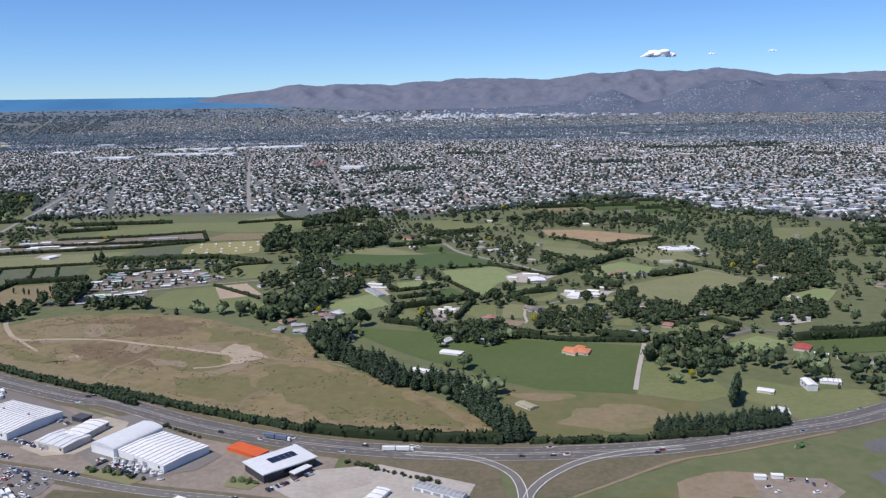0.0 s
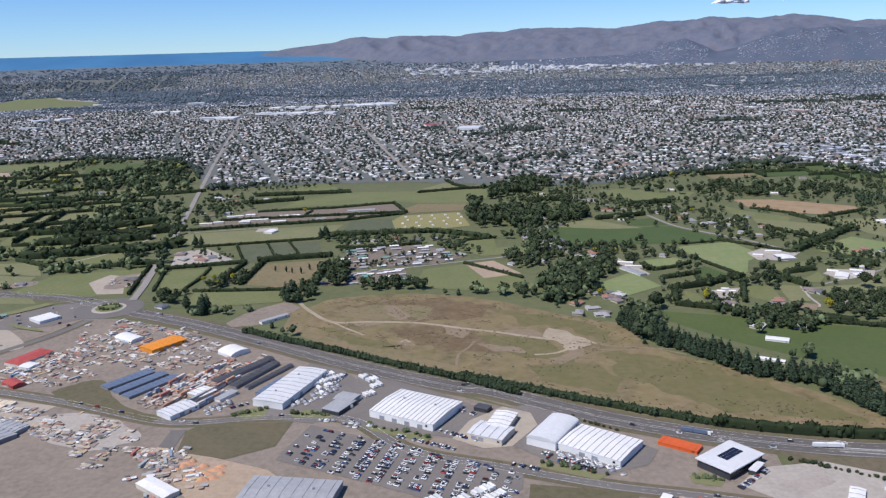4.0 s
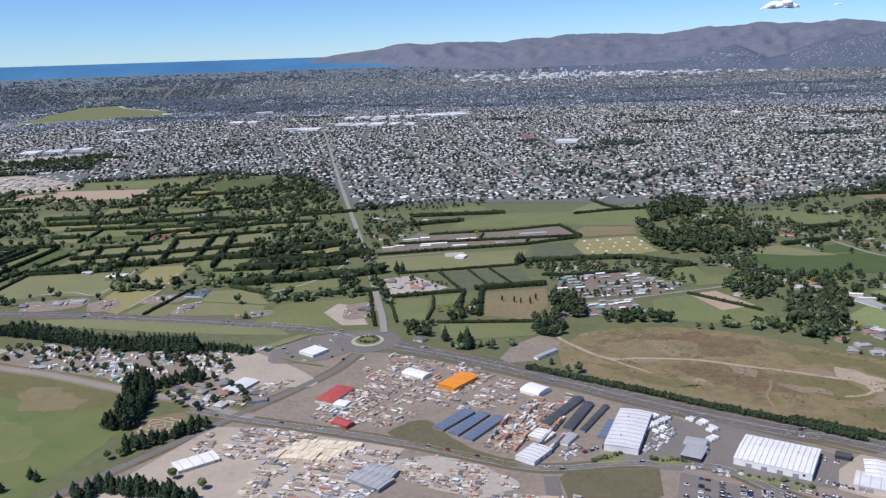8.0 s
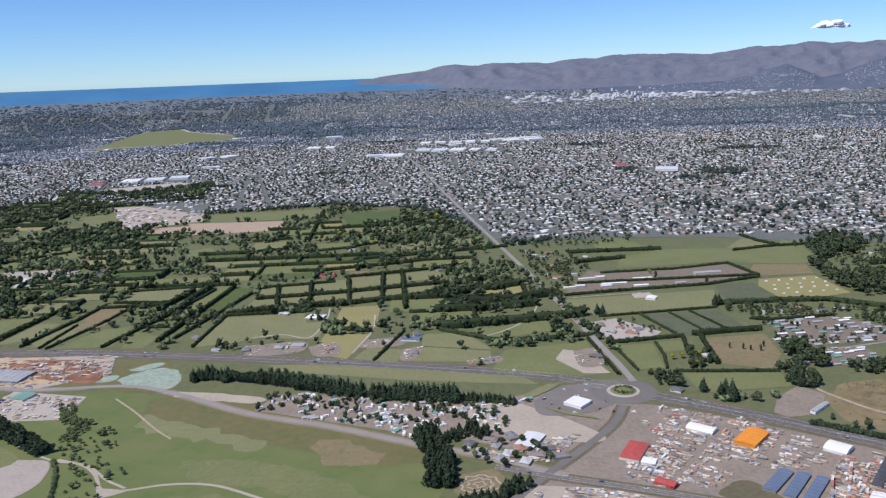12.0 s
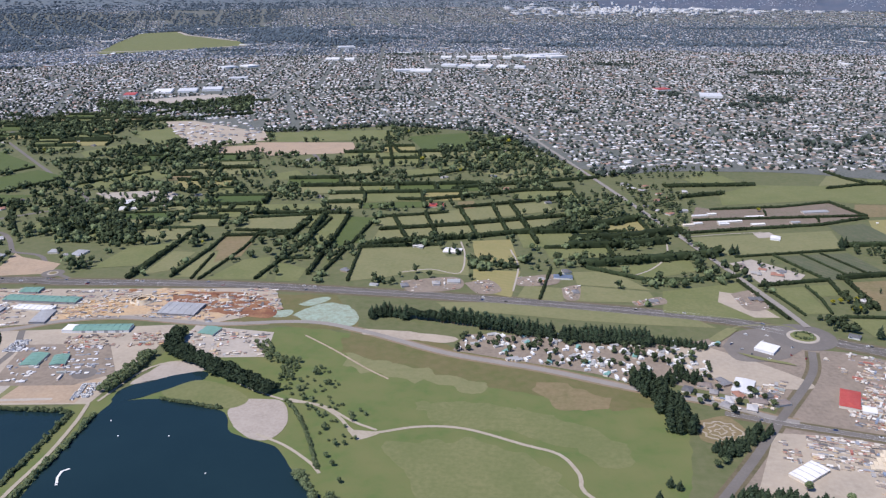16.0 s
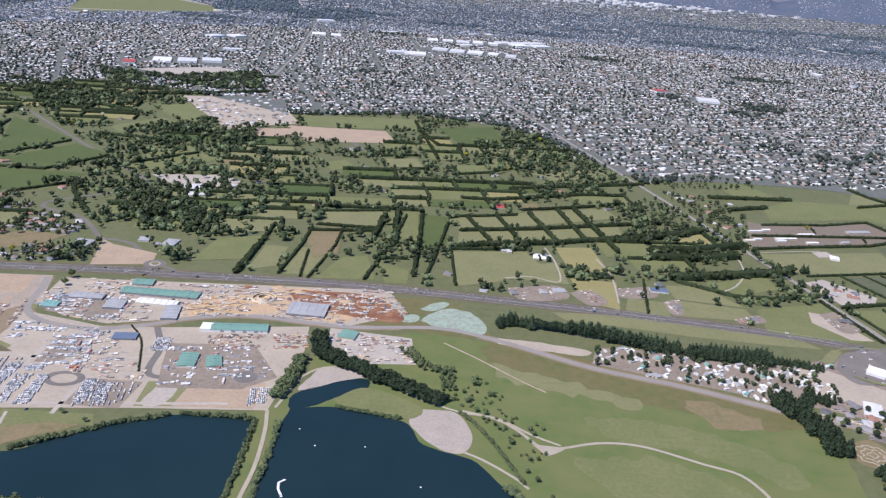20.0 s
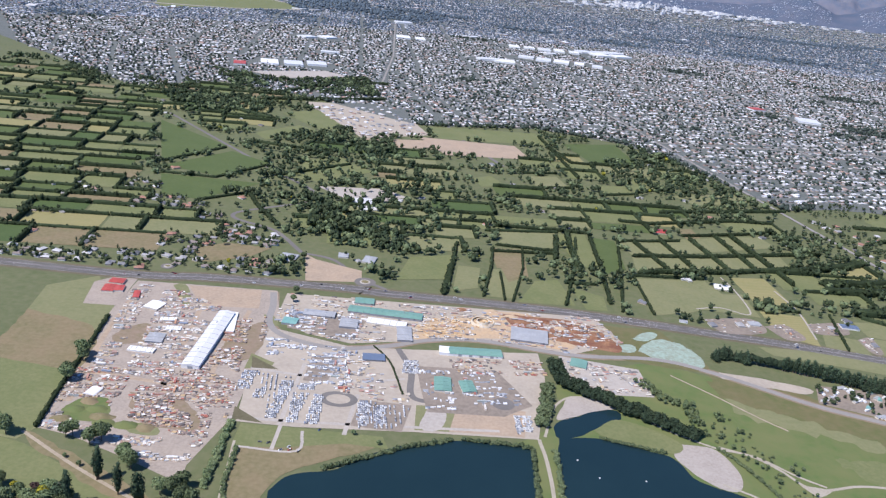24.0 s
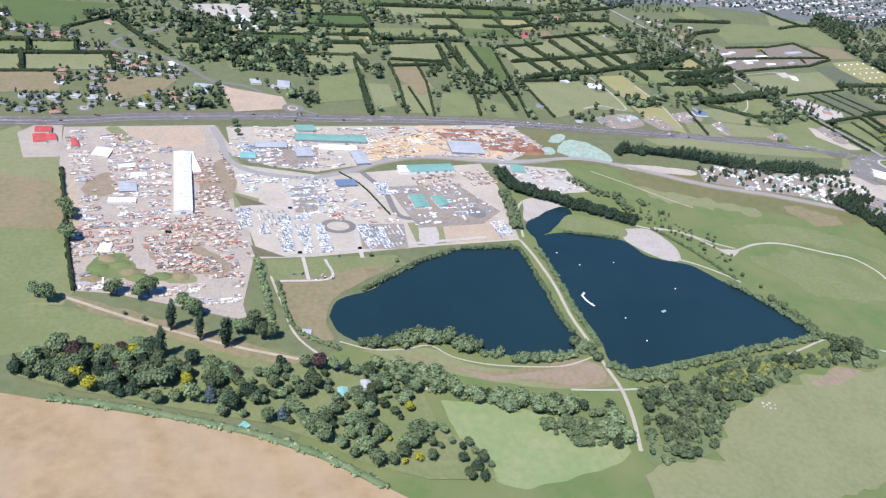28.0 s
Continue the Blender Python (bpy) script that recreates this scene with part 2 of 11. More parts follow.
M_GOLD = mat("golden_foliage", (0.40, 0.36, 0.04), (0.33, 0.32, 0.04), big=3, island=0.35, rough=0.7, spec=0.15, leafy=0.3)
M_BLUEFIR = mat("blue_fir_foliage", (0.075, 0.105, 0.105), (0.06, 0.085, 0.085), big=3, island=0.35, rough=0.8)
M_PURPLE = mat("copper_beech_foliage", (0.055, 0.032, 0.03), (0.07, 0.045, 0.035), big=3, island=0.4, rough=0.8)
M_HEDGE = mat("clipped_hedge", (0.034, 0.049, 0.023), (0.045, 0.062, 0.028), (0.026, 0.037, 0.018), big=8, small=1.4, island=0.3, rough=0.8, spec=0.1, leafy=0.08)
M_TRUNK = mat("bark", (0.13, 0.10, 0.075), (0.09, 0.07, 0.055), big=1.5, rough=0.95)

M_WHITE = mat("white_metal_cladding", (0.78, 0.78, 0.76), (0.70, 0.70, 0.68), big=7, rough=0.5, each=0.06)
M_CREAM = mat("cream_concrete_panel", (0.62, 0.57, 0.48), (0.54, 0.50, 0.43), big=5, rough=0.8, each=0.1)
M_GREYW = mat("grey_cladding", (0.30, 0.30, 0.31), (0.24, 0.24, 0.25), big=5, rough=0.6, each=0.15)
M_DARKW = mat("charcoal_cladding", (0.045, 0.048, 0.055), (0.06, 0.06, 0.068), big=4, rough=0.5)
M_RWHITE = mat("white_roof_sheet", (0.82, 0.805, 0.775), (0.74, 0.73, 0.705), (0.67, 0.66, 0.64), big=8, small=1.5, rough=0.45)
M_RPALE = mat("pale_roof_sheet", (0.70, 0.70, 0.695), (0.63, 0.63, 0.63), (0.57, 0.572, 0.575), big=8, small=1.5, rough=0.4)
M_RGREY = mat("grey_roof_sheet", (0.40, 0.405, 0.41), (0.34, 0.345, 0.35), (0.30, 0.305, 0.31), big=6, small=1.5, rough=0.5)
M_RDARK = mat("dark_roof_sheet", (0.075, 0.075, 0.08), (0.10, 0.098, 0.10), (0.06, 0.06, 0.065), big=6, small=1.5, rough=0.5)
M_RBLUE = mat("slate_blue_roof_sheet", (0.125, 0.165, 0.235), (0.15, 0.19, 0.262), (0.11, 0.14, 0.205), big=6, small=1.5, rough=0.5)
M_RORANGE = mat("orange_roof_sheet", (0.78, 0.30, 0.03), (0.70, 0.26, 0.03), (0.62, 0.23, 0.04), big=5, small=1.2, rough=0.5)
M_RRED = mat("red_roof_sheet", (0.42, 0.07, 0.06), (0.36, 0.06, 0.05), (0.46, 0.12, 0.095), big=4, small=1.2, rough=0.55)
M_RGREEN = mat("green_roof_sheet", (0.165, 0.30, 0.245), (0.19, 0.335, 0.275), (0.14, 0.25, 0.205), big=5, small=1.2, rough=0.5)
M_TERRA = mat("terracotta_tile_roof", (0.58, 0.20, 0.09), (0.50, 0.17, 0.08), (0.64, 0.27, 0.14), big=3, small=0.6, rough=0.75)
M_ORANGEC = mat("orange_container", (0.68, 0.13, 0.03), (0.60, 0.11, 0.03), big=2, rough=0.5)
M_SOLAR = mat("solar_panel", (0.012, 0.016, 0.03), (0.018, 0.022, 0.04), big=1, rough=0.15, spec=0.5)
M_DOOR = mat("roller_door", (0.32, 0.33, 0.35), (0.26, 0.27, 0.29), big=2, rough=0.5)
M_GLASS = mat("dark_window_glass", (0.015, 0.02, 0.026), (0.02, 0.026, 0.032), big=2, rough=0.08, spec=0.6)
M_TYRE = mat("tyre_rubber", (0.02, 0.02, 0.02), (0.03, 0.03, 0.03), big=0.5, rough=0.9)
M_ROOFS = palette("suburb_roofs", [(0.72, 0.74, 0.77), (0.64, 0.64, 0.64), (0.52, 0.53, 0.56), (0.74, 0.75, 0.76), (0.26, 0.27, 0.29), (0.36, 0.35, 0.35), (0.62, 0.61, 0.60), (0.28, 0.275, 0.275), (0.33, 0.28, 0.25), (0.50, 0.49, 0.48), (0.38, 0.25, 0.20), (0.20, 0.21, 0.22), (0.26, 0.27, 0.27), (0.48, 0.45, 0.42), (0.20, 0.165, 0.145)])
M_WALLS = palette("suburb_walls", [(0.62, 0.59, 0.53), (0.45, 0.35, 0.28), (0.70, 0.68, 0.64), (0.50, 0.46, 0.40), (0.36, 0.25, 0.20)])
M_HROOF = palette("house_roof", [(0.30, 0.29, 0.29), (0.50, 0.49, 0.48), (0.14, 0.14, 0.145), (0.24, 0.20, 0.18), (0.36, 0.35, 0.34), (0.34, 0.18, 0.13), (0.20, 0.20, 0.21)], source="Random")
M_HWALL = palette("house_wall", [(0.62, 0.59, 0.53), (0.45, 0.36, 0.29), (0.70, 0.68, 0.64), (0.50, 0.46, 0.40)], source="Random")
M_CARLOT = palette("stored_car_paint", [(0.78, 0.78, 0.77), (0.70, 0.70, 0.69), (0.26, 0.27, 0.29), (0.50, 0.50, 0.50), (0.80, 0.80, 0.78), (0.22, 0.26, 0.36), (0.64, 0.63, 0.61), (0.12, 0.12, 0.13), (0.10, 0.11, 0.12), (0.38, 0.38, 0.38)], rough=0.3)
M_CARS = palette("car_paint", [(0.75, 0.75, 0.75), (0.05, 0.05, 0.055), (0.38, 0.39, 0.40), (0.70, 0.71, 0.72), (0.11, 0.12, 0.13), (0.30, 0.04, 0.035), (0.05, 0.09, 0.22), (0.55, 0.56, 0.57), (0.03, 0.03, 0.035), (0.80, 0.80, 0.79)], rough=0.3, source="Random")
M_LOTCARS = palette("parked_car_paint", [(0.75, 0.75, 0.75), (0.05, 0.05, 0.055), (0.38, 0.39, 0.40), (0.70, 0.71, 0.72), (0.11, 0.12, 0.13), (0.30, 0.04, 0.035), (0.05, 0.09, 0.22), (0.55, 0.56, 0.57), (0.03, 0.03, 0.035), (0.80, 0.80, 0.79)], rough=0.3)
M_STOCK = palette("yard_stock", [(0.58, 0.53, 0.45), (0.36, 0.26, 0.20), (0.44, 0.37, 0.29), (0.74, 0.72, 0.68), (0.32, 0.27, 0.22), (0.20, 0.18, 0.165), (0.40, 0.23, 0.18), (0.38, 0.37, 0.36), (0.52, 0.45, 0.36), (0.50, 0.39, 0.25), (0.66, 0.62, 0.55), (0.28, 0.24, 0.21), (0.30, 0.32, 0.36), (0.14, 0.135, 0.13)])
M_CHIPS = palette("sawn_slabs", [(0.56, 0.38, 0.20), (0.50, 0.33, 0.17), (0.60, 0.46, 0.28), (0.44, 0.30, 0.18), (0.58, 0.50, 0.40)])
M_CLAY = mat("orange_clay", (0.52, 0.27, 0.15), (0.45, 0.24, 0.14), (0.56, 0.34, 0.21), big=3, small=0.8, bump=0.2)
M_RUST = palette("rusty_scrap", [(0.30, 0.20, 0.15), (0.42, 0.35, 0.29), (0.25, 0.19, 0.16), (0.52, 0.47, 0.41), (0.36, 0.13, 0.09), (0.16, 0.14, 0.125), (0.44, 0.37, 0.30), (0.68, 0.66, 0.62), (0.28, 0.225, 0.185), (0.40, 0.32, 0.25), (0.12, 0.11, 0.105), (0.50, 0.36, 0.20)])
# far roofs: distance haze painted in as bluer, flatter greys
M_HAZEROOF = palette("hazed_far_roofs", [(0.28, 0.31, 0.37), (0.36, 0.39, 0.45), (0.21, 0.23, 0.28), (0.44, 0.47, 0.53), (0.19, 0.20, 0.24), (0.26, 0.29, 0.35), (0.68, 0.71, 0.76), (0.15, 0.17, 0.21), (0.24, 0.255, 0.29)])
# far tree foliage with blue distance haze mixed into its colour
M_HAZETREE = mat("hazed_far_foliage", (0.088, 0.118, 0.142), (0.108, 0.138, 0.165), big=12, island=0.35, rough=0.85, spec=0.1)
M_STOCK1 = palette("container_paint", [(0.66, 0.63, 0.58), (0.42, 0.17, 0.13), (0.74, 0.73, 0.70), (0.26, 0.31, 0.40), (0.46, 0.26, 0.20), (0.68, 0.62, 0.55), (0.40, 0.27, 0.22), (0.54, 0.30, 0.18), (0.38, 0.41, 0.39), (0.60, 0.57, 0.52)], source="Random")
M_TIMBER = mat("stacked_timber", (0.66, 0.56, 0.41), (0.57, 0.48, 0.36), (0.72, 0.64, 0.50), big=4, small=0.8, each=0.15)
M_VAN = mat("caravan_shell", (0.76, 0.76, 0.74), (0.68, 0.68, 0.66), big=2, rough=0.4, each=0.2)
M_TEALROOF = mat("teal_green_roof", (0.17, 0.34, 0.31), (0.22, 0.39, 0.35), big=3, rough=0.5)


# ---- building blocks ----
def mesh_of(name, verts, tris, mats, index=None, smooth=False):
    """A mesh from arrays of corners and triangles."""
    verts, tris = np.asarray(verts, np.float32), np.asarray(tris, np.int32)
    me = bpy.data.meshes.new(name)
    me.vertices.add(len(verts))
    me.vertices.foreach_set("co", verts.ravel())
    me.loops.add(len(tris) * 3)
    me.loops.foreach_set("vertex_index", tris.ravel())
    me.polygons.add(len(tris))
    me.polygons.foreach_set("loop_start", np.arange(0, len(tris) * 3, 3, dtype=np.int32))
    for m in mats:
        me.materials.append(m)
    if index is not None:
        me.polygons.foreach_set("material_index", np.asarray(index, np.int32))
    if smooth:
        me.polygons.foreach_set("use_smooth", np.ones(len(tris), bool))
    me.update(calc_edges=True)
    me.validate()
    return me


def from_bm(name, bm, material):
    me = bpy.data.meshes.new(name)
    bm.to_mesh(me)
    bm.free()
    me.materials.append(material)
    return me


def part(name, bm, material, parent, label=""):
    """One mesh object under a thing or a part."""
    ob = new(name, from_bm(name, bm, material))
    ob.parent = parent
    if label:
        tagged(ob, label)
    return ob


def box(bm, x, y, z, sx, sy, sz, top=1.0):
    """A block on z, centred on x, y, its top shrunk by top."""
    c = []
    for k, s in ((0, 1.0), (1, top)):
        for a, b in ((-1, -1), (1, -1), (1, 1), (-1, 1)):
            c.append(bm.verts.new((x + a * s * sx / 2, y + b * s * sy / 2, z + k * sz)))
    for f in ((3, 2, 1, 0), (4, 5, 6, 7), (0, 1, 5, 4), (1, 2, 6, 5), (2, 3, 7, 6), (3, 0, 4, 7)):
        bm.faces.new([c[i] for i in f])
    return bm


def block(*a, **k):
    return box(bmesh.new(), *a, **k)


def smooth_line(pts, step):
    """Points along a smooth curve through pts."""
    p = [np.array(q, float) for q in pts]
    p = [2 * p[0] - p[1]] + p + [2 * p[-1] - p[-2]]
    out = []
    for i in range(1, len(p) - 2):
        n = max(1, int(np.linalg.norm(p[i + 1] - p[i]) / step))
        for k in range(n):
            t = k / n
            out.append(0.5 * (2 * p[i] + (p[i + 1] - p[i - 1]) * t + (2 * p[i - 1] - 5 * p[i] + 4 * p[i + 1] - p[i + 2]) * t * t + (3 * p[i] - p[i - 1] - 3 * p[i + 1] + p[i + 2]) * t ** 3))
    out.append(p[-2])
    return np.array(out)


def straight(pts, step):
    out = []
    for a, b in zip(pts[:-1], pts[1:]):
        a, b = np.array(a, float), np.array(b, float)
        n = max(1, int(np.linalg.norm(b - a) / step))
        out += [a + (b - a) * k / n for k in range(n)]
    out.append(np.array(pts[-1], float))
    return np.array(out)


def normals_of(line):
    d = np.gradient(line, axis=0)
    d /= np.linalg.norm(d, axis=1, keepdims=True) + 1e-9
    return np.stack([-d[:, 1], d[:, 0]], 1)


def inside(x, y, poly):
    """Which of the places lie in the polygon."""
    x, y = np.asarray(x, float), np.asarray(y, float)
    ok = np.zeros(x.shape, bool)
    for (x1, y1), (x2, y2) in zip(poly, poly[1:] + poly[:1]):
        cross = (y1 > y) != (y2 > y)
        at = (x2 - x1) * (y - y1) / ((y2 - y1) if y2 != y1 else 1e-9) + x1
        ok ^= cross & (x < at)
    return ok


TAKEN = []    # polygons on which no wild tree grows


def field(pts, material, label, z=0.05, name="field", category="field", wavy=0.0, free=True):
    """A piece of ground with its own cover."""
    pts = [tuple(p) for p in pts]
    if free:
        TAKEN.append(pts)
    line = smooth_line(pts + [pts[0]], 3.0)[:-1] if wavy else straight(pts + [pts[0]], 6.0)[:-1]
    if wavy:
        line = line + np.array([[noise.noise((x * 0.11, y * 0.11, 3.0)), noise.noise((x * 0.11, y * 0.11, 9.0))] for x, y in line]) * wavy
    z += 0.0006 * len(TAKEN)
    bm = bmesh.new()
    f = bm.faces.new([bm.verts.new((x, y, z)) for x, y in line])
    f.normal_update()
    if f.normal.z < 0:
        f.normal_flip()
    bmesh.ops.triangulate(bm, faces=bm.faces[:])
    return tagged(new(name, from_bm(name, bm, material)), label, category, kind="structure")


ROADS = []


def ribbon(name, pts, width, material, label, category, z=0.12, curve=True, parent=None, kind="structure", free=True):
    line = smooth_line(pts, 4.0) if curve else straight(pts, 8.0)
    nr = normals_of(line)
    z += 0.0009 * len(ROADS)
    if free:
        ROADS.append((line, width))
    bm = bmesh.new()
    rows = [(bm.verts.new((*(p + n * width / 2), z)), bm.verts.new((*(p - n * width / 2), z))) for p, n in zip(line, nr)]
    for a, b in zip(rows[:-1], rows[1:]):
        bm.faces.new((a[1], b[1], b[0], a[0]))
    ob = new(name, from_bm(name, bm, material))
    if parent:
        ob.parent = parent
        return ob
    return tagged(ob, label, category, kind=kind)


def markings(road, pts, offset, width, dash=0.0, gap=0.0, z=0.17, curve=True):
    """A painted line along a road, whole or in dashes."""
    line = smooth_line(pts, 1.5) if curve else straight(pts, 1.5)
    line = line + normals_of(line) * offset
    nr = normals_of(line)
    bm = bmesh.new()
    run = 0.0
    for i in range(len(line) - 1):
        run += np.linalg.norm(line[i + 1] - line[i])
        if dash and run % (dash + gap) > dash:
            continue
        q = [(line[i] - nr[i] * width / 2), (line[i + 1] - nr[i + 1] * width / 2), (line[i + 1] + nr[i + 1] * width / 2), (line[i] + nr[i] * width / 2)]
        bm.faces.new([bm.verts.new((*p, z)) for p in q])
    return part("lane_line", bm, M_LINE, road)


ICO = None


def ico():
    global ICO
    if ICO is None:
        bm = bmesh.new()
        bmesh.ops.create_icosphere(bm, subdivisions=1, radius=1.0)
        bm.verts.index_update()
        ICO = (np.array([v.co[:] for v in bm.verts]), np.array([[v.index for v in f.verts] for f in bm.faces]))
        bm.free()
    return ICO


def crown(seed, kind, leaves, few=0, leaf=1.0):
    """A crown of leaf clumps round dark cores, one unit high."""
    r = np.random.RandomState(seed)
    if kind == "round":
        lobes = [(r.uniform(-0.2, 0.2), r.uniform(-0.2, 0.2), r.uniform(0.4, 0.76), r.uniform(0.16, 0.25), 0.9) for _ in range(7)] + [(0, 0, 0.58, 0.3, 1.15)]
    elif kind == "cone":
        lobes = [(r.uniform(-0.03, 0.03), r.uniform(-0.03, 0.03), z, 0.25 * (1.02 - z) + 0.02, 1.0) for z in (0.2, 0.34, 0.48, 0.6, 0.72, 0.83, 0.93)]
    elif kind == "poplar":
        lobes = [(r.uniform(-0.03, 0.03), r.uniform(-0.03, 0.03), z, q, 1.8) for z, q in ((0.22, 0.09), (0.4, 0.12), (0.58, 0.115), (0.75, 0.09), (0.88, 0.06))]
    else:
        lobes = [(r.uniform(-0.3, 0.3), r.uniform(-0.3, 0.3), r.uniform(0.25, 0.55), r.uniform(0.25, 0.4), 0.95) for _ in range(5)]
    if few:
        lobes = [(x, y, z, q * 1.18, tall) for x, y, z, q, tall in sorted(lobes, key=lambda l: -l[3])[:few]]
    iv, itris = ico()
    V, F, at = [], [], 0
    for x, y, z, q, tall in lobes:
        v = iv * (1 + r.uniform(-0.22, 0.12, (len(iv), 1))) * q * 0.86 * np.array([1, 1, tall]) + (x, y, z)
        v[:, 2] = np.maximum(v[:, 2], 0.02)
        V.append(v)
        F.append(itris + at)
        at += len(v)
    weight = np.array([l[3] ** 2 for l in lobes])
    for k in r.choice(len(lobes), leaves, p=weight / weight.sum()):
        x, y, z, q, tall = lobes[k]
        d = r.normal(size=3)
        d /= np.linalg.norm(d)
        if d[2] < -0.3:
            d[2] = -d[2]
        c = np.array([x, y, z]) + d * q * np.array([1, 1, tall]) * r.uniform(0.85, 1.12)
        c[2] = max(c[2], 0.03)
        n = d + r.normal(size=3) * 0.55
        n /= np.linalg.norm(n)
        u = np.cross(n, r.normal(size=3))
        u /= np.linalg.norm(u)
        w = np.cross(n, u)
        s = q * r.uniform(0.28, 0.5) * leaf
        V.append(np.array([c + u * s, c + w * s * 0.8 + n * s * 0.2, c - u * s, c - w * s * 0.8 - n * s * 0.1]))
        F.append(np.array([[0, 1, 2], [0, 2, 3]]) + at)
        at += 4
    return np.concatenate(V), np.concatenate(F)


def gather(name, protos, spots, material):
    """Many plants in one mesh. spots: rows of x, y, z, width, height, turn."""
    spots = np.asarray(spots, float)
    V, F, at = [], [], 0
    which = np.random.RandomState(len(spots)).randint(0, len(protos), len(spots))
    for k, (pv, pf) in enumerate(protos):
        s = spots[which == k]
        if not len(s):
            continue
        c, n = np.cos(s[:, 5])[:, None], np.sin(s[:, 5])[:, None]
        x = (pv[None, :, 0] * c - pv[None, :, 1] * n) * s[:, 3:4] + s[:, 0:1]
        y = (pv[None, :, 0] * n + pv[None, :, 1] * c) * s[:, 3:4] + s[:, 1:2]
        z = pv[None, :, 2] * s[:, 4:5] + s[:, 2:3]
        V.append(np.stack([x, y, z], -1).reshape(-1, 3))
        F.append((pf[None] + (np.arange(len(s)) * len(pv))[:, None, None]).reshape(-1, 3) + at)
        at += len(s) * len(pv)
    return mesh_of(name, np.concatenate(V), np.concatenate(F), [material])


LOW_ROUND = [crown(300 + i, "round", 11, 2) for i in range(5)]
LOW_CONE = [crown(320 + i, "cone", 10, 3) for i in range(4)]
LOW_BUSH = [crown(340 + i, "bush", 11, 2) for i in range(5)]
MED_ROUND = [crown(600 + i, "round", 34, 4) for i in range(5)]


def trunk_bm(height, radius, limbs, seed):
    r = random.Random(seed)
    bm = bmesh.new()

    def tube(p, q, ra, rb):
        d = (q - p).normalized()
        u = d.orthogonal().normalized()
        w = d.cross(u)
        rings = [[bm.verts.new(c + (u * math.cos(a) + w * math.sin(a)) * rr) for a in [i * math.tau / 6 for i in range(6)]] for c, rr in ((p, ra), (q, rb))]
        for i in range(6):
            bm.faces.new((rings[0][i], rings[0][(i + 1) % 6], rings[1][(i + 1) % 6], rings[1][i]))
    tube(Vector((0, 0, -0.01)), Vector((0, 0, height)), radius, radius * 0.45)
    for i in range(limbs):
        a = r.uniform(0, math.tau)
        z = height * r.uniform(0.55, 0.85)
        tube(Vector((0, 0, z)), Vector((math.cos(a) * 0.2, math.sin(a) * 0.2, z + 0.2)), radius * 0.4, radius * 0.15)
    return bm


TREE_KINDS = {}


def tree(x, y, h, kind="round", material=None, wide=1.0, label="", z=0.0):
    """One tree: trunk and crown, from one of a few grown shapes."""
    material = material or {"round": M_LEAF, "cone": M_PINE, "poplar": M_PINE, "bush": M_LEAF}[kind]
    key = (kind, material.name)
    if key not in TREE_KINDS:
        made = []
        for i in range(4):
            v, f = crown(40 + i * 11 + len(kind), kind, {"round": 620, "cone": 380, "poplar": 360, "bush": 240}[kind], 0, 0.52)
            cm = mesh_of("crown", v, f, [material])
            tm = from_bm("trunk", trunk_bm(0.62, 0.026, 4 if kind != "poplar" else 2, i), M_TRUNK)
            made.append((cm, tm))
        TREE_KINDS[key] = made
    cm, tm = random.choice(TREE_KINDS[key])
    name = {"round": "tree", "cone": "conifer_tree", "poplar": "poplar_tree", "bush": "bush"}[kind]
    root = new(name, tm)
    root.matrix_basis = pose(x, y, z, 0, 0, random.uniform(0, 360)) @ Matrix.Diagonal((h * wide, h * wide, h, 1))
    o = new("crown", cm)
    o.parent = root
    return tagged(root, label or {"round": "broad green tree with a rounded leafy crown", "cone": "tall dark green conifer with a pointed crown", "poplar": "slim upright dark poplar with a narrow crown", "bush": "low dense green bush on the grass"}[kind], "bush" if kind == "bush" else "tree")


def belt(pts, gap, h, kind="cone", rows=1, group="shelterbelt", material=None, wide=1.0, wander=0.25, label=""):
    """A row of single trees."""
    line = straight(pts, gap)
    nr = normals_of(line)
    for k in range(rows):
        for p, n in zip(line, nr):
            q = p + n * (k - (rows - 1) / 2) * gap * 0.8 + np.random.uniform(-wander, wander, 2) * gap
            tagged(tree(q[0], q[1], h * random.uniform(0.75, 1.15), kind, material, wide, label), group=group)


def clipped_core(line, w, h, seed):
    """The solid inside of a hedge along a line, with slightly uneven sides."""
    r = np.random.RandomState(seed)
    nr = normals_of(line)
    n = len(line)
    shape = np.array([(-0.5, 0.0), (-0.5, 0.72), (-0.34, 0.95), (0.34, 0.95), (0.5, 0.72), (0.5, 0.0)])
    V = np.zeros((n, 6, 3))
    for k, (u, z) in enumerate(shape):
        side = u * w * (1 + r.uniform(-0.12, 0.12, n))
        V[:, k, :2] = line + nr * side[:, None]
        V[:, k, 2] = z * h * (1 + (r.uniform(-0.1, 0.1, n) if z else 0))
    F = []
    for k in range(5):
        a = np.arange(n - 1) * 6 + k
        F += [np.stack([a, a + 6, a + 7], 1), np.stack([a, a + 7, a + 1], 1)]
    for b in (0, (n - 1) * 6):
        F.append(np.array([(b, b + k, b + k + 1) for k in range(1, 5)]))
    return V.reshape(-1, 3), np.concatenate(F)


